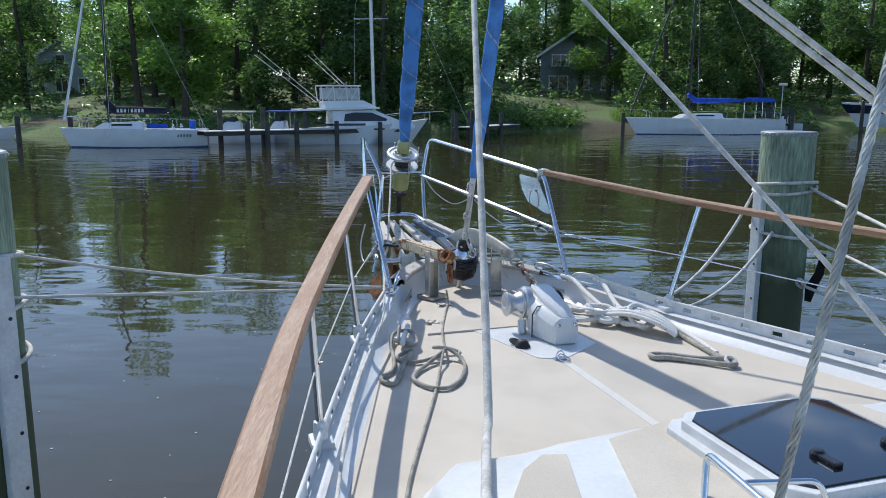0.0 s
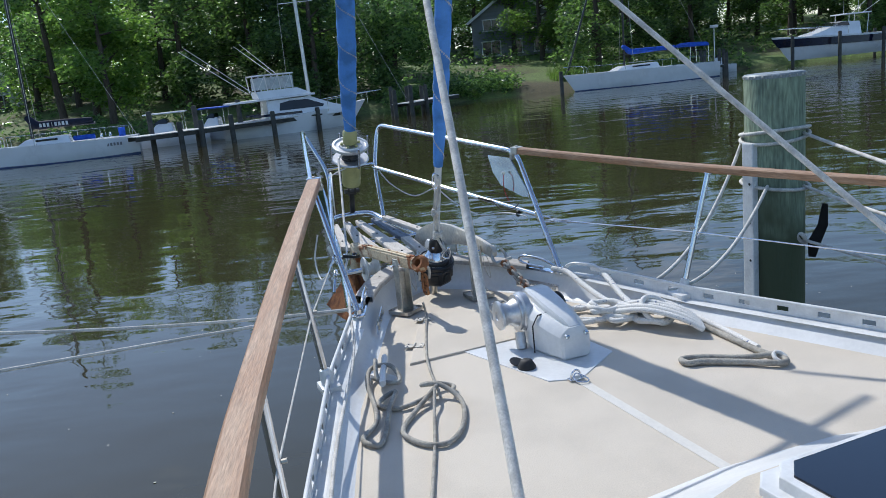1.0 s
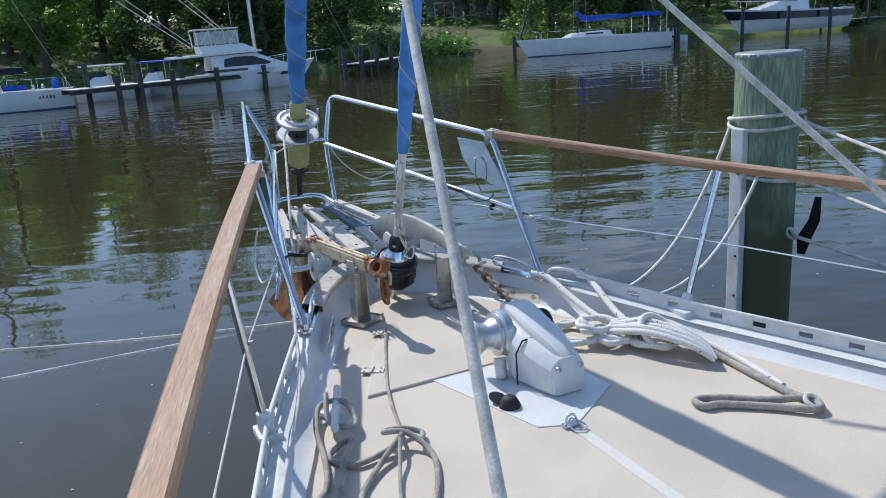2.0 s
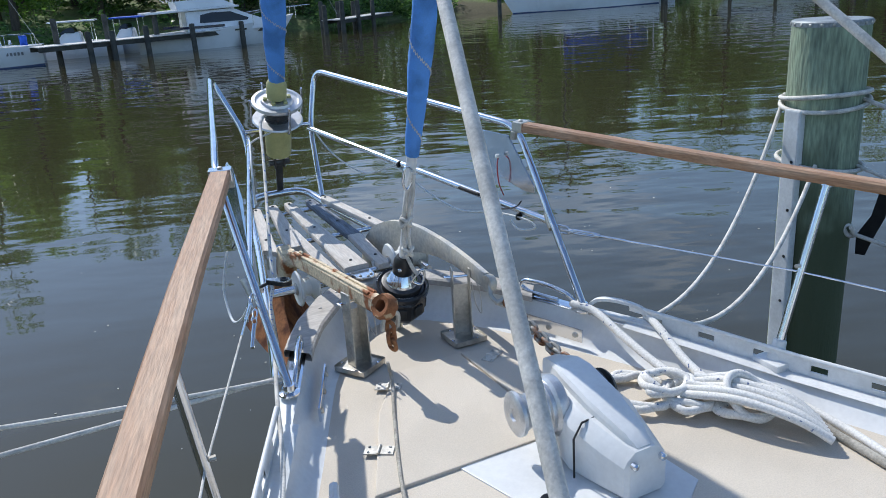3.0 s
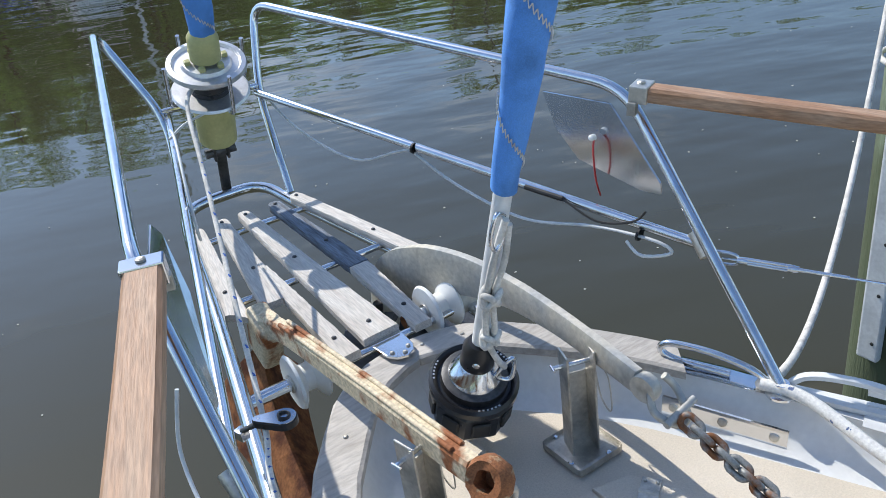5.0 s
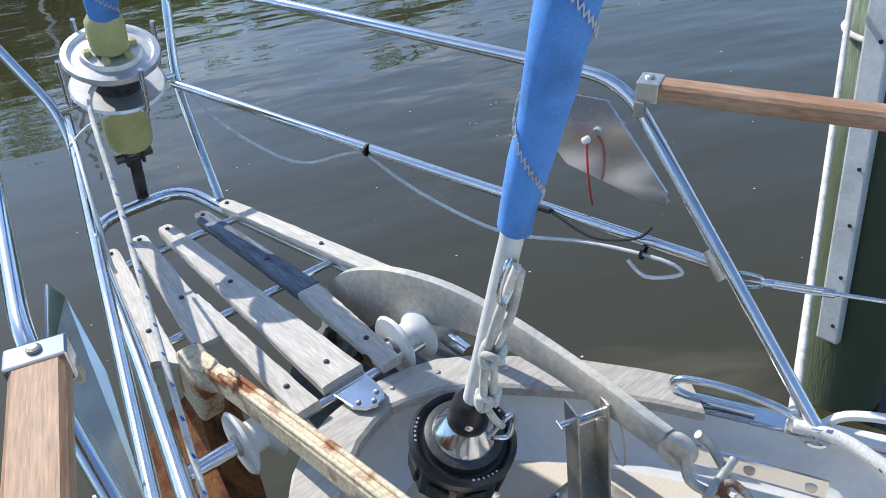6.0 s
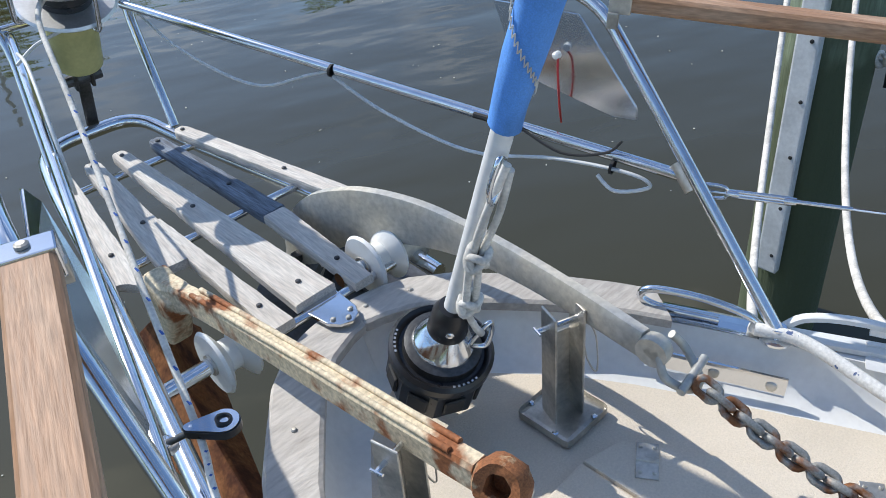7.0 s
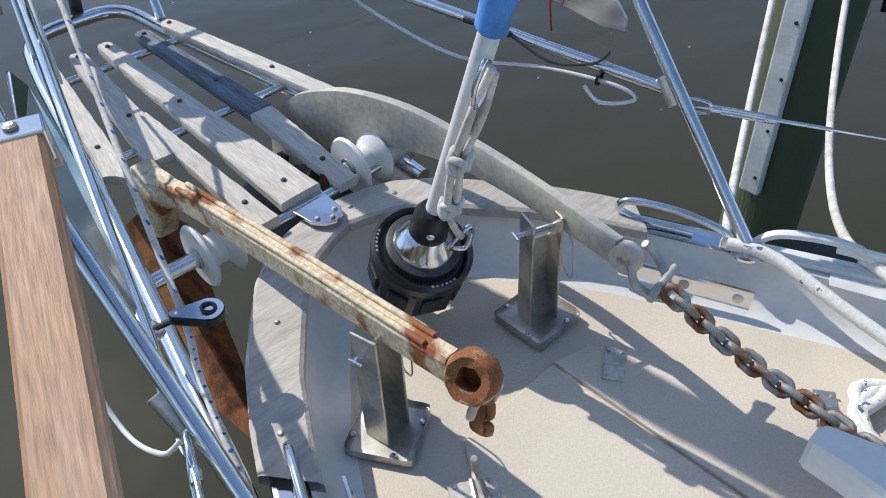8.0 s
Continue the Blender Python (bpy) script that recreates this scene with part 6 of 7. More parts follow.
def dock(label, a, b, width, z, piles):
    a, b = Vector((*a, z)), Vector((*b, z))
    d = (b - a).normalized()
    m = Matrix.Translation(a) @ Matrix.Rotation(math.atan2(-d.x, d.y), 4, "Z")
    L = (b - a).length
    dk = thing("dock", label, "dock", (0, 0, 0), m, kind="structure")
    n = min(120, int(L / 0.16))
    me = None
    for i in range(n):
        if me is None:
            bm = bmesh.new()
            box(bm, (0, 0, 0), (width, L / n - 0.012, 0.045), None, 0.006, 1)
            p0 = part("plank", bm, DOCKW, dk)
            me = p0.data
            p0.location = (0, (i + 0.5) * L / n, 0)
        else:
            o = new("plank", me)
            o.parent = dk
            o.location = (0, (i + 0.5) * L / n, 0)
    for x in (-width / 2 + 0.1, width / 2 - 0.1):
        bm = bmesh.new()
        box(bm, (x, L / 2, -0.14), (0.09, L, 0.22), None, 0.01, 1)
        part("beam", bm, DARKPILE, dk)
    for x, y, h in piles:
        part("pile", lathe([(0.15, -2.6), (0.145, h - 0.05), (0.12, h), (0, h + 0.01)], Matrix.Translation((x, y, 0)), 14), DARKPILE, dk, smooth=40)
    return dk


dock("long grey timber dock on dark piles", (-17.93, 43.13), (-8.14, 51.19), 1.5, WATER_Z + 0.95, [(-0.85, 1.4, 1.25), (0.85, 2.4, 0.55), (0.85, 3.6, 0.5), (-0.85, 4.0, 1.3), (0.85, 5.4, 0.6), (-0.85, 6.7, 1.35), (0.85, 8.0, 0.5), (-0.85, 10.0, 1.35), (0.85, 11.0, 0.4)])
dock("small timber pier at the bank", (-4.34, 56.01), (-0.95, 64.03), 1.4, WATER_Z + 0.8, [(-0.75, 0.2, 1.2), (0.75, 0.2, 1.2), (-0.75, 2.6, 1.1), (0.75, 2.6, 1.1), (-0.75, 5, 1.0), (0.75, 5, 1.0)])
dock("timber pier by the boat lift", (21.83, 71.64), (23.98, 82.16), 1.5, WATER_Z + 0.8, [(-0.8, 0.2, 1.3), (0.8, 0.2, 1.3), (-0.8, 4, 1.3), (0.8, 4, 1.3)])
dock("far timber pier", (40, 80), (58, 88), 1.5, WATER_Z + 0.9, [(-0.8, 0.3, 1.6), (0.8, 5, 1.6), (-0.8, 9, 1.6), (0.8, 13, 1.6)])
for x, y, h in ((7.64, 63.47, 1.75), (29.17, 73.38, 2.6), (33.36, 73.6, 2.6), (37.66, 74.62, 2.6), (21.28, 66.74, 1.9), (-29.76, 44.48, 1.7), (-27.65, 46.49, 1.6), (-32.27, 45.36, 1.6), (-3.51, 55.21, 1.9), (-4.56, 54.4, 1.8)):
    p = thing("dock_post", "dark timber mooring post standing in the creek", "post", (x, y, WATER_Z), Matrix(), group="mooring posts")
    part("post", lathe([(0.16, WATER_Z - 2), (0.15, WATER_Z + h - 0.06), (0.11, WATER_Z + h), (0, WATER_Z + h + 0.01)], Matrix.Translation((x, y, 0)), 14), DARKPILE, p, smooth=40)
# ---- lines, sheets and mooring ropes ----
def sagged(a, b, sag, n=14):
    a, b = Vector(a), Vector(b)
    return [a.lerp(b, i / n) - Vector((0, 0, 4 * sag * (i / n) * (1 - i / n))) for i in range(n + 1)]


def rope_thing(name, label, pts, r, material=None, n=5, frame_m=BOAT, category="rope", seg=8):
    o = thing(name, label, category, pts[0], frame_m)
    part("rope", T(pts, r, seg, n), material or ROPE, o, smooth=60, frame_m=frame_m)
    return o


inv = BOAT.inverted()
pile = inv @ Vector((PX, PY, 0))
lpile = inv @ Vector((-2.10, 3.07, 0))


def wrap(c, r, z, tilt, turns=1.0, phase=0.0):
    return [Vector((c.x + r * math.cos(a), c.y + r * math.sin(a), z + tilt * math.sin(a + phase))) for a in [2 * math.pi * turns * i / 22 for i in range(int(22 * turns) + 1)]]


for c, zs in ((pile, (0.54, 0.50, 0.17)), (lpile, (0.46, 0.21, 0.0))):
    for k, z in enumerate(zs):
        o = thing("mooring_loop", "white mooring rope looped round the piling", "rope", (c.x, c.y, z), group="mooring loops")
        part("rope", T(wrap(c, 0.222, z, 0.03 if k % 2 else -0.025, 1.0, k * 1.3)[:-1], 0.0125, 8, 2, True), ROPE, o, smooth=60)
vdir = (pile - Vector((0.5, -0.4, 0))).normalized()
side = Vector((-vdir.y, vdir.x, 0))
rope_thing("mooring_line", "slack white mooring line from piling to bow chock", sagged(pile + side * 0.21 + Vector((0, 0, 0.53)), (0.50, -0.34, 0.14), 0.52), 0.012)
rope_thing("mooring_line", "slack white mooring line from piling to fairlead", sagged(pile - vdir * 0.22 - side * 0.05 + Vector((0, 0, 0.19)), (0.66, -0.54, 0.13), 0.34), 0.012)
rope_thing("mooring_line", "white spring line from piling towards the stern", sagged(pile - side * 0.2 + Vector((0, 0, 0.52)), (1.62, -3.3, 0.25), 0.05), 0.012)
rope_thing("mooring_line", "white spring line low on the piling", sagged(pile - side * 0.2 + Vector((0, 0, 0.16)), (1.68, -3.6, 0.10), 0.06), 0.011)
rope_thing("mooring_line", "grey line from piling towards the stern", sagged(pile - side * 0.2 + Vector((0, 0, -0.22)), (2.4, -4.2, 0.0), 0.10), 0.012)
o = thing("strap", "black webbing strap hanging at the piling", "strap", pile - side * 0.24 + Vector((0, 0, -0.05)))
bm = bmesh.new()
loft(bm, [[pile - side * (0.22 + dx) - vdir * 0.02 + Vector((0, 0, z)), pile - side * (0.22 + dx + w) - vdir * 0.02 + Vector((0, 0, z))] for z, dx, w in ((-0.33, 0.02, 0.05), (-0.22, 0.015, 0.09), (-0.1, 0.08, 0.07), (0.05, 0.11, 0.04))])
bmesh.ops.solidify(bm, geom=bm.faces[:], thickness=0.006)
part("webbing", bm, RUBBER, o)
o = thing("strap_knot", "white rope knot tied on the piling", "knot", pile - side * 0.22 + Vector((0, 0, -0.2)))
part("knot", T([pile - side * 0.21 - vdir * 0.04 + Vector((0.03 * math.cos(a * 2), 0.02 * math.sin(a), -0.2 + 0.035 * math.sin(a * 1.7))) for a in [i * 0.6 for i in range(14)]], 0.010, 8, 4), ROPE, o, smooth=60)

bow_l = Vector((-0.548, -0.30, 0.135))
ld = (lpile - bow_l).normalized()
ls_ = Vector((-ld.y, ld.x, 0))
rope_thing("mooring_line", "white mooring line running to the port piling", sagged(lpile - ld * 0.2 - ls_ * 0.10 + Vector((0, 0, 0.42)), bow_l, 0.03), 0.0075)
rope_thing("mooring_line", "second white mooring line to the port piling", sagged(lpile - ld * 0.18 + ls_ * 0.12 + Vector((0, 0, 0.27)), bow_l + Vector((0.0, 0.03, -0.01)), 0.0), 0.0075)

# headsail sheets that lead aft over the foredeck
rope_thing("jib_sheet", "thick white braided sheet leading aft from the furled sail", [(-1.15, -3.5, 0.17), (-0.93, -2.86, 0.17), (-0.74, -2.36, 0.165), (-0.685, -2.23, 0.175), (-0.553, -1.832, 0.5), (-0.380, -1.290, 1.0), (-0.033, -0.205, 2.0), (0.222, 0.60, 2.75)], 0.0145, n=4)
rope_thing("jib_sheet", "grey-white sheet leading aft to starboard", [(1.26, -2.75, 0.08), (1.13, -2.29, 0.12), (0.992, -1.818, 0.5), (0.814, -1.218, 1.0), (0.459, -0.017, 2.0), (0.19, 0.89, 2.75)], 0.0125, n=4)
# twin ropes and the wire shroud close to the walk's start
e0 = inv @ Vector((1.02, 2.24, 1.43))
e1 = inv @ Vector((1.37, 2.16, 1.15))
for off in (0.0, 0.018):
    d = (e1 - e0).normalized()
    rope_thing("spinnaker_guy", "taut white braided rope beside the mast shroud", [e0 - d * 3.0 + Vector((off, 0, off)), e0 + Vector((off, 0, off)), e1 + Vector((off, 0, off)), e1 + d * 0.75 + Vector((off, 0, off))], 0.0085, n=2)
w0, w1 = inv @ Vector((0.68, 0.7, 0.55)), inv @ Vector((0.8, 0.79, 1.14))
w0, w1 = w0 - (w1 - w0) * 1.0, w1 + (w1 - w0) * 4.0
o = thing("wire_shroud", "grey laid steel wire shroud", "shroud", w0)
ax = (w1 - w0).normalized()
uu = ax.orthogonal().normalized()
vv_ = ax.cross(uu)
Lw = (w1 - w0).length
for k in range(7):
    pts = []
    for i in range(int(Lw / 0.016)):
        a = 2 * math.pi * (i * 0.016 / 0.085 + k / 7)
        pts.append(w0 + ax * (i * 0.016) + uu * (0.0042 * math.cos(a)) + vv_ * (0.0042 * math.sin(a)))
    part("strand", tube(bmesh.new(), pts, 0.0023, 5), STEEL_DULL, o, smooth=60)

# ---- deck gear: ropes lying about ----
def coil(c, r, turns, rr, z, jit, seed, squash=1.0, turn=0.0):
    rg = random.Random(seed)
    pts = []
    n = int(turns * 10)
    for i in range(n):
        a = 2 * math.pi * i / 10 + turn
        k = r * (0.8 + 0.35 * rg.random()) * (1 - 0.25 * i / n)
        pts.append(Vector((c[0] + k * math.cos(a), c[1] + squash * k * math.sin(a), z + rr + 0.9 * rr * (i / 10) * rg.uniform(0.35, 0.8) + jit * rg.random())))
    return pts


dl = ROPE_OLD
ab = thing("anchor_lanyard", "grey rope lashing knotted in loops on the foredeck", "rope", (-0.65, -1.4, 0.01))
part("rope", T([(-0.205, -0.315, 0.10), (-0.20, -0.33, 0.03), (-0.27, -0.50, 0.018), (-0.40, -0.85, 0.016), (-0.47, -1.12, 0.018), (-0.52, -1.24, 0.05), (-0.58, -1.38, 0.018), (-0.68, -1.63, 0.014), (-0.94, -2.23, 0.014), (-1.04, -2.5, 0.014)], 0.0058, 8, 6), dl, ab, smooth=60)
part("loop", T([(-0.495, -1.2, 0.05), (-0.61, -1.29, 0.02), (-0.71, -1.42, 0.016), (-0.685, -1.54, 0.016), (-0.61, -1.58, 0.016), (-0.52, -1.49, 0.016), (-0.445, -1.31, 0.018), (-0.48, -1.2, 0.05), (-0.54, -1.16, 0.05), (-0.475, -1.14, 0.035), (-0.42, -1.17, 0.02), (-0.45, -1.23, 0.03)], 0.0092, 8, 6), dl, ab, smooth=60)
part("tail", T([(-0.51, -1.21, 0.03), (-0.59, -1.23, 0.02), (-0.67, -1.23, 0.016), (-0.71, -1.15, 0.016), (-0.63, -1.11, 0.03), (-0.7, -1.25, 0.03), (-0.76, -1.39, 0.016), (-0.81, -1.47, 0.016), (-0.845, -1.4, 0.016), (-0.77, -1.31, 0.018), (-0.73, -1.17, 0.02), (-0.7, -0.99, 0.03), (-0.65, -0.88, 0.05), (-0.58, -0.92, 0.06), (-0.59, -1.05, 0.04), (-0.66, -1.01, 0.05), (-0.62, -0.85, 0.07)], 0.0092, 8, 6), dl, ab, smooth=60)
cl = thing("deck_cleat", "white deck cleat with a grey rope turned round it", "cleat", (-0.61, -0.92, 0.01))
bm = bmesh.new()
box(bm, (-0.61, -0.92, 0.016), (0.05, 0.13, 0.02), Matrix.Rotation(radians(22), 3, "Z"), 0.008)
tube(bm, spline([(-0.66, -1.06, 0.05), (-0.63, -0.97, 0.052), (-0.59, -0.87, 0.052), (-0.56, -0.78, 0.048)], 5), 0.013, 8)
part("casting", bm, ALLOY_WHITE, cl, smooth=40)

# white dock-line heap to starboard
heap = thing("rope_heap", "tangled heap of white braided dock line on deck", "rope", (0.6, -0.95, 0.0))
for k, (c, r, t_, z, sq, tn) in enumerate((((0.42, -0.80, 0), 0.11, 2.4, 0.004, 1.15, 0.2), ((0.53, -0.92, 0), 0.10, 2.2, 0.02, 0.9, 1.2), ((0.47, -0.86, 0), 0.075, 2.3, 0.05, 1.0, 2.2), ((0.60, -1.02, 0), 0.085, 2.0, 0.015, 1.3, 0.7))):
    part("coil", T(coil(c, r, t_, 0.0125, z, 0.012, 40 + k, sq, tn), 0.0125, 8, 4), ROPE_DOCK, heap, smooth=60)
for k in range(7):
    o = 0.016 * (k - 3)
    part("strand", T([(0.52 + o, -0.90 + o * 0.4, 0.06 + 0.010 * (k % 3)), (0.585 + o * 1.1, -1.02 + o, 0.085 + 0.008 * ((k + 1) % 3)), (0.65 + o * 0.9, -1.15 + o * 1.2, 0.075 + 0.006 * (k % 2)), (0.685 + o * 0.6, -1.24 + o, 0.035)], 0.0125, 8, 5), ROPE_DOCK, heap, smooth=60)
part("wrap", T(wrap(Vector((0.60, -1.05, 0)), 0.06, 0.075, 0.045, 2.3), 0.0115, 8, 2), ROPE_DOCK, heap, smooth=60)
part("lead", T([(0.50, -0.34, 0.14), (0.53, -0.43, 0.135), (0.525, -0.60, 0.10), (0.52, -0.80, 0.07), (0.55, -0.95, 0.06)], 0.0135, 8, 6), ROPE_DOCK, heap, smooth=60)
part("lead", T([(0.655, -0.55, 0.13), (0.64, -0.62, 0.125), (0.60, -0.80, 0.08), (0.58, -0.95, 0.06)], 0.0135, 8, 6), ROPE_DOCK, heap, smooth=60)
part("bight", T([(0.72, -1.09, 0.03), (0.72, -1.21, 0.018), (0.705, -1.38, 0.018), (0.69, -1.57, 0.018), (0.7, -1.67, 0.02), (0.66, -1.7, 0.022), (0.57, -1.61, 0.018), (0.46, -1.52, 0.018), (0.405, -1.5, 0.018), (0.41, -1.455, 0.018), (0.49, -1.485, 0.018), (0.59, -1.57, 0.018), (0.685, -1.65, 0.036)], 0.0125, 8, 6), ROPE_OLD, heap, "greyed bight of the same line", smooth=60)
part("bight", T([(0.75, -1.11, 0.03), (0.76, -1.24, 0.018), (0.74, -1.38, 0.018), (0.71, -1.53, 0.018)], 0.0125, 8, 6), ROPE_DOCK, heap, smooth=60)
part("whipping", T(wrap(Vector((0.685, -1.665, 0)), 0.022, 0.028, 0.012, 2.0), 0.008, 8, 2), ROPE_DOCK, heap, smooth=60)

# chocks, bails and plates on the bulwark
ck = thing("fairlead_chock", "cast white fairlead chock on the toe rail", "chock", (0.6, -0.48, 0.13))
A = [(0.548, -0.395), (0.655, -0.56)]
bm = bmesh.new()
pts = [Vector((0.545, -0.37, 0.125)), Vector((0.562, -0.405, 0.162)), Vector((0.595, -0.47, 0.172)), Vector((0.635, -0.545, 0.160)), Vector((0.66, -0.59, 0.115))]
bar(spline(pts, 5), 0.009, 0.007, bm)
part("arch", bm, ALLOY_WHITE, ck, smooth=40)
bm = bmesh.new()
bar([Vector((0.535, -0.35, 0.118)), Vector((0.665, -0.61, 0.105))], 0.018, 0.008, bm)
part("base", bm, ALLOY_WHITE, ck, smooth=40)
for sd in (-1, 1):
    bl = thing("bow_bail", "polished stainless rope bail on the bulwark", "bail", (sd * 0.46, -0.25, 0.2), group="bow bails")
    part("loop", T([(sd * 0.52, -0.345, 0.135), (sd * 0.50, -0.31, 0.165), (sd * 0.47, -0.23, 0.182), (sd * 0.435, -0.145, 0.182), (sd * 0.427, -0.125, 0.158), (sd * 0.445, -0.165, 0.138), (sd * 0.49, -0.27, 0.132)], 0.0085, 10, 6), STEEL, bl, smooth=60)
    part("strip", T([(sd * 0.435, -0.11, 0.122), (sd * 0.49, -0.24, 0.120), (sd * 0.545, -0.37, 0.112)], 0.028, 8, 0, flat=0.14, up=(0, 0, 1)), STEEL, bl)
    pl = thing("chain_plate", "polished stainless strap bolted inside the bulwark", "plate", (sd * 0.42, -0.32, 0.1), group="chain plates")
    bm = bmesh.new()
    pr = [Vector((sd * 0.372, -0.18, 0.062)), Vector((sd * 0.478, -0.43, 0.052))]
    bar(pr, 0.004, 0.024, bm)
    part("strap", bm, STEEL, pl)
    n_ = Vector((-sd * 0.9, -0.4, 0.25)).normalized()
    screws([pr[0].lerp(pr[1], t) + n_ * 0.005 for t in (0.1, 0.5, 0.9)], pl, STEEL_DULL, 0.011, n_, "bolt")

# furling line along the port side of the platform, with its lead block
fl = thing("furling_line", "white furling line with blue flecks led aft", "rope", (-0.3, 0.5, 0.3))
part("rope", T([(-0.10, 1.17, 0.72), (-0.165, 1.10, 0.69), (-0.233, 0.855, 0.589), (-0.301, 0.61, 0.488), (-0.370, 0.364, 0.386), (-0.438, 0.118, 0.285), (-0.475, 0.021, 0.262), (-0.506, -0.091, 0.24), (-0.528, -0.185, 0.21), (-0.60, -0.45, 0.16), (-0.72, -0.9, 0.12), (-1.05, -1.8, 0.07), (-1.4, -3.2, 0.07)], 0.0065, 8, 6), ROPE, fl, smooth=60)
FLECK = mat("blue_fleck", (0.05, 0.12, 0.40), 0.9)
P = spline([(-0.233, 0.855, 0.589), (-0.301, 0.61, 0.488), (-0.370, 0.364, 0.386), (-0.438, 0.118, 0.285), (-0.475, 0.021, 0.262), (-0.506, -0.091, 0.24), (-0.528, -0.185, 0.21)], 8)
bm = bmesh.new()
for i in range(0, len(P) - 1, 2):
    d = (P[i + 1] - P[i])
    tube(bm, [P[i] + Vector((0, 0, 0.0035)), P[i] + d * 0.3 + Vector((0.003, 0, 0.0035))], 0.0038, 5)
tagged(part("fleck", bm, FLECK, fl, "blue tracer flecks"), kind="stuff")
tb = thing("lead_block", "black and steel lead block clamped to the platform tube", "block", (-0.425, 0.085, 0.27))
BM = aim((-0.403, 0.094, 0.3), (0.15, -0.1, 1))
BACK = (Vector((-0.448, 0.121, 0.303)) - Vector((-0.403, 0.094, 0.3)))


def teardrop(r_eye, r_tail, z0, z1):
    """A plate that narrows from a round eye to a smaller rounded tail."""
    bm = bmesh.new()
    side = Vector((-BACK.y, BACK.x, 0)).normalized()
    fwd = BACK.normalized()
    ring = []
    for i in range(15):
        a = radians(-100 + 200 * i / 14)
        ring.append(Vector((-0.403, 0.094, 0.3)) - fwd * r_eye * math.cos(a) - side * r_eye * math.sin(a))
    for i in range(9):
        a = radians(-80 + 160 * i / 8)
        ring.append(Vector((-0.448, 0.121, 0.303)) + fwd * r_tail * math.cos(a) + side * r_tail * math.sin(a))
    f = bm.faces.new([bm.verts.new(p + Vector((0, 0, z0))) for p in ring])
    top = bmesh.ops.extrude_face_region(bm, geom=[f])["geom"]
    bmesh.ops.translate(bm, verts=[v for v in top if isinstance(v, bmesh.types.BMVert)], vec=(0, 0, z1 - z0))
    bmesh.ops.recalc_face_normals(bm, faces=bm.faces[:])
    return bm


part("body", teardrop(0.027, 0.011, -0.014, 0.0), BLACK, tb, "black plastic cheek")
part("cheek", teardrop(0.025, 0.009, 0.0005, 0.003), STEEL, tb, "thin polished steel side plate")
part("centre", lathe([(0.007, -0.010), (0.013, -0.010), (0.014, 0.006), (0.010, 0.008), (0.007, 0.004), (0.007, -0.010)], BM, 18), BLACK, tb, "black bearing centre", smooth=40)
part("rivet", lathe([(0, 0.007), (0.003, 0.0065), (0.004, 0.003)], Matrix.Translation((-0.446, 0.12, 0.3)), 10), STEEL, tb, smooth=60)
part("stub", T([(-0.446, 0.12, 0.294), (-0.478, 0.150, 0.272)], 0.006, 10), DARK_STEEL, tb, smooth=60)
bm = bmesh.new()
box(bm, (-0.478, 0.155, 0.262), (0.022, 0.026, 0.024), Matrix.Rotation(radians(20), 3, "Z"), 0.004)
part("clamp", bm, STEEL, tb, smooth=40)
# pad eye and clip by the port mooring
tg = thing("turnbuckle", "small steel turnbuckle shackled to the port rail eye", "turnbuckle", (-0.546, -0.043, 0.26))
part("shackle", T([(-0.540, -0.030, 0.268), (-0.550, -0.036, 0.262), (-0.555, -0.058, 0.254), (-0.548, -0.064, 0.252), (-0.538, -0.046, 0.262)], 0.0035, 8, 5, True), STEEL, tg, smooth=60)
bm = bmesh.new()
for d in (-0.007, 0.007):
    box(bm, (-0.557 + d, -0.076, 0.25), (0.004, 0.034, 0.014), Matrix.Rotation(radians(-12), 3, "Z"), 0.0015)
tube(bm, [(-0.568, -0.068, 0.252), (-0.545, -0.068, 0.252)], 0.003, 8)
part("jaw", bm, STEEL, tg, smooth=40)
part("barrel", T([(-0.560, -0.090, 0.244), (-0.571, -0.105, 0.222), (-0.588, -0.140, 0.186)], 0.0075, 10), STEEL, tg, smooth=60)
# thin wires tied along the pulpit
for label, pts in (("slack white wire tied along the pulpit rail", [(0.175, 1.40, 0.56), (0.20, 1.22, 0.47), (0.26, 0.98, 0.41), (0.315, 0.80, 0.46), (0.335, 0.72, 0.485)]),
                   ("loose white wire drooping under the pulpit rail", [(0.335, 0.72, 0.47), (0.37, 0.58, 0.40), (0.43, 0.36, 0.34), (0.48, 0.14, 0.37), (0.52, -0.02, 0.37), (0.535, -0.06, 0.345), (0.50, 0.0, 0.33), (0.49, 0.04, 0.36)]),
                   ("white wire looped over the port pulpit rail", [(-0.21, 1.20, 0.60), (-0.245, 1.02, 0.62), (-0.29, 0.85, 0.55), (-0.31, 0.78, 0.45), (-0.30, 0.82, 0.40)]),
                   ("pale cord from furler guard to port rail", [(-0.10, 1.20, 0.62), (-0.16, 1.22, 0.60), (-0.22, 1.20, 0.575)]),
                   ("limp white cord hanging outside the port rail", [(-0.566, 0.16, 0.42), (-0.60, 0.14, 0.30), (-0.605, 0.04, 0.22), (-0.592, -0.08, 0.27), (-0.572, -0.14, 0.345)])):
    rope_thing("cable", label, pts, 0.0042, PVC, 6, category="cable")
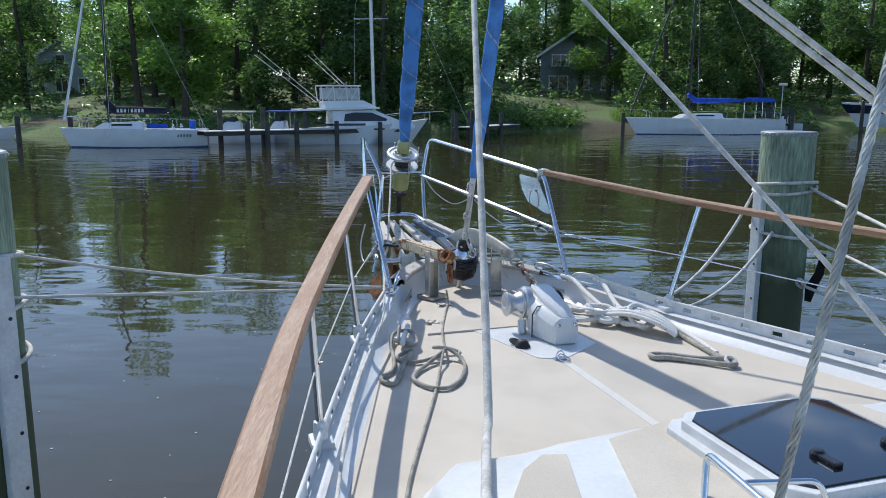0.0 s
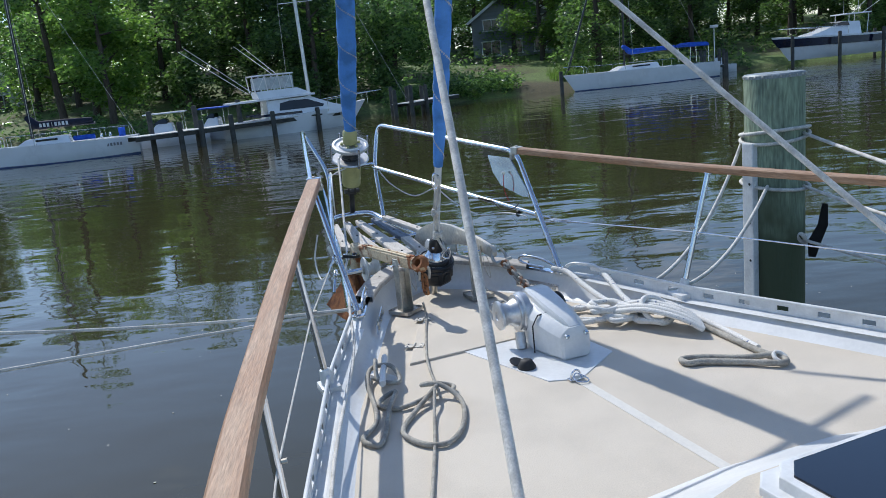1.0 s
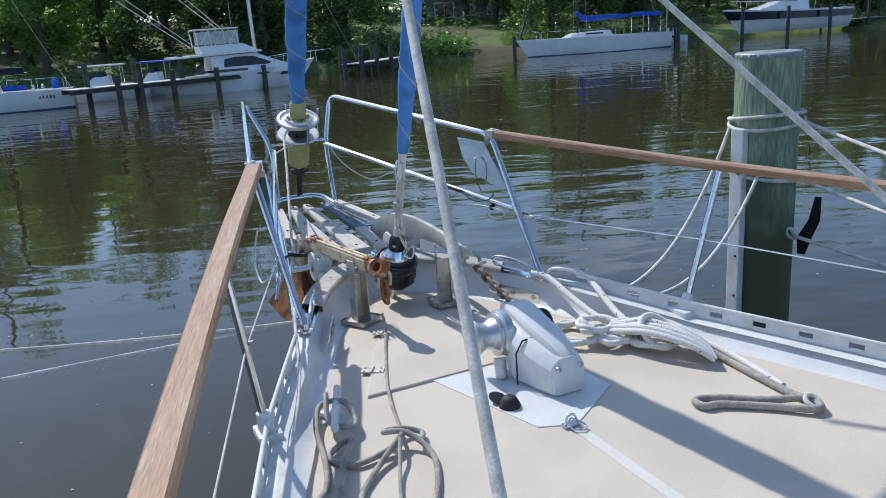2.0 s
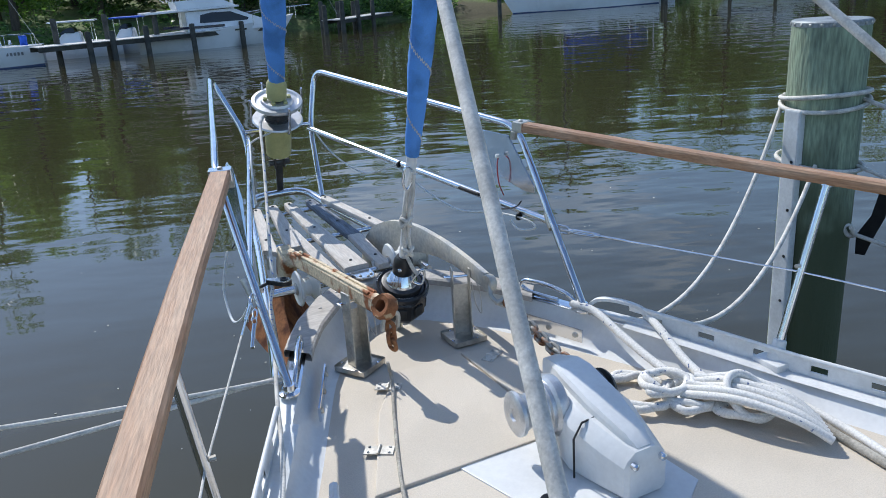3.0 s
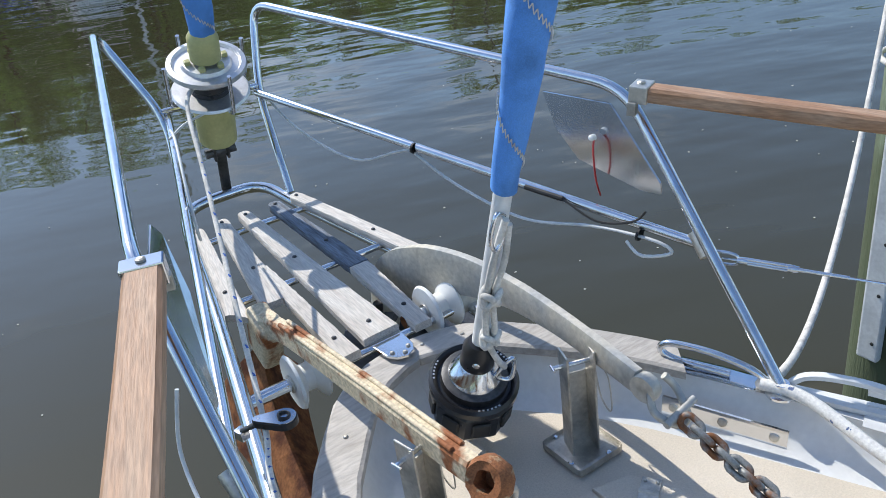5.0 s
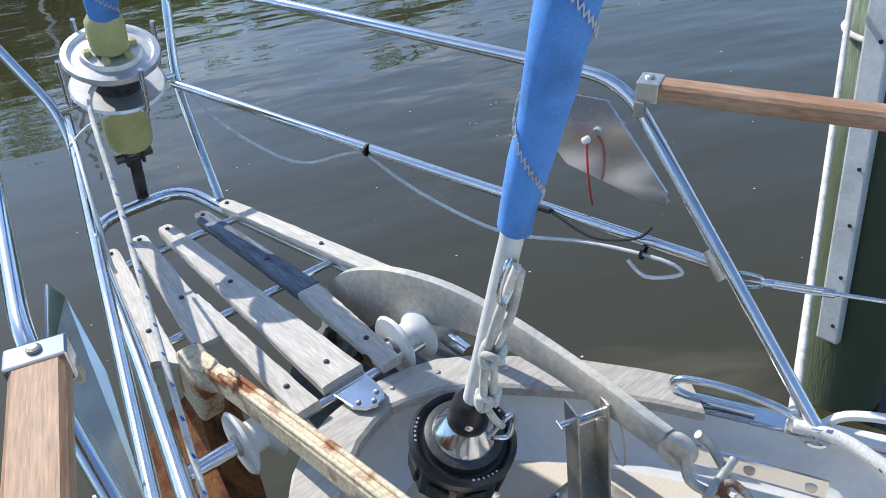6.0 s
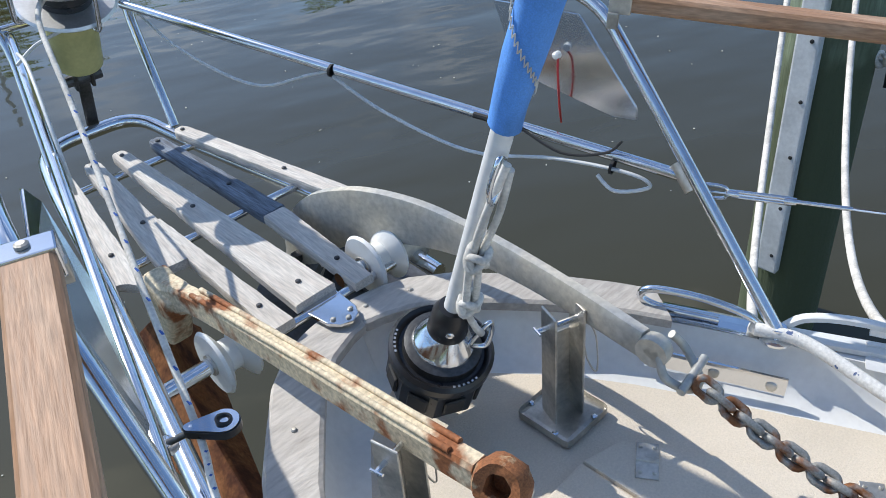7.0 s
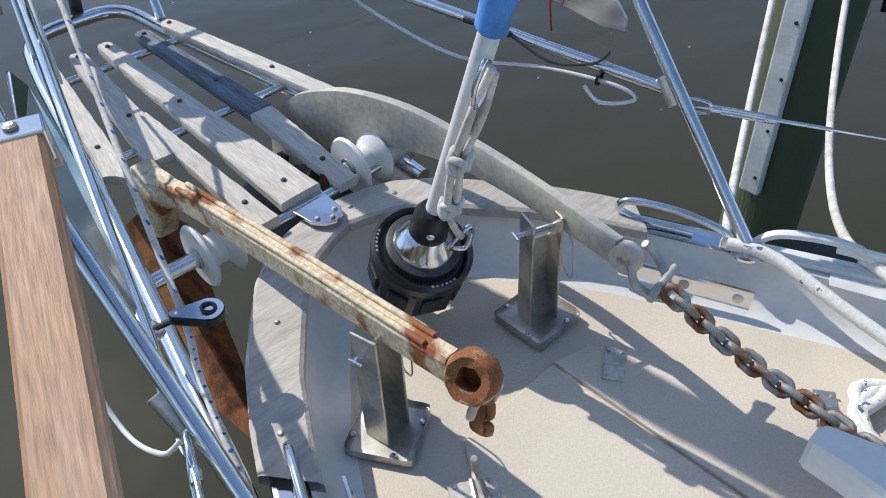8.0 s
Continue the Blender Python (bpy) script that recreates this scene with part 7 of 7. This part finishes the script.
for p, q in (((0.325, 0.72, 0.485), (0.345, 0.72, 0.485)), ((0.505, 0.02, 0.375), (0.525, 0.02, 0.375))):
    o = thing("cable_tie", "black cable tie round the pulpit rail", "cable tie", p, group="cable ties")
    part("band", lathe([(0.0145, -0.003), (0.0165, -0.003), (0.0165, 0.003), (0.0145, 0.003), (0.0145, -0.003)], aim(Vector(p).lerp(Vector(q), 0.5), (0.24, -1, -0.13)), 16), RUBBER, o)
o = thing("cable_joint", "black taped wire joint on the pulpit rail", "cable", (0.44, 0.27, 0.43))
part("tape", T([(0.425, 0.33, 0.442), (0.455, 0.22, 0.430)], 0.007, 8), RUBBER, o)
part("wire", T([(0.455, 0.22, 0.43), (0.47, 0.12, 0.395), (0.50, 0.03, 0.41), (0.515, 0.0, 0.44)], 0.003, 6, 6), RUBBER, o)
# a lone autumn leaf afloat
lf = thing("floating_leaf", "red-brown leaf floating on the water", "leaf", (-1.6, 4.4, WATER_Z), Matrix())
bm = bmesh.new()
bm.faces.new([bm.verts.new((-1.99 + 0.05 * math.cos(a) * (1 + 0.3 * math.sin(3 * a)), 4.15 + 0.035 * math.sin(a), WATER_Z + 0.006 + 0.004 * math.cos(2 * a))) for a in [i * 0.5236 for i in range(12)]])
bmesh.ops.solidify(bm, geom=bm.faces[:], thickness=0.002)
part("blade", bm, mat("dead_leaf", (0.35, 0.10, 0.05), 0.7), lf)
# pale seed fluff afloat round the boat
rng = random.Random(77)
verts, faces = [], []
for i in range(420):
    a, d = rng.uniform(0, 6.28), 1.2 + 9.0 * rng.random() ** 0.7
    x, y, r = 0.6 + d * math.cos(a), 5.2 + d * math.sin(a), rng.uniform(0.003, 0.011)
    k, n = len(verts), rng.randint(5, 7)
    verts += [(x + r * rng.uniform(0.6, 1.4) * math.cos(2 * math.pi * q / n), y + r * rng.uniform(0.6, 1.4) * math.sin(2 * math.pi * q / n), WATER_Z + 0.004) for q in range(n)]
    faces.append(tuple(range(k, k + n)))
me = bpy.data.meshes.new("fluff")
me.from_pydata(verts, [], faces)
me.materials.append(mat("seed_fluff", (0.55, 0.54, 0.46), 0.9, 0, 0.3, 30))
tagged(new("floating_fluff", me), "pale seed fluff scattered on the creek water", "debris", kind="stuff")
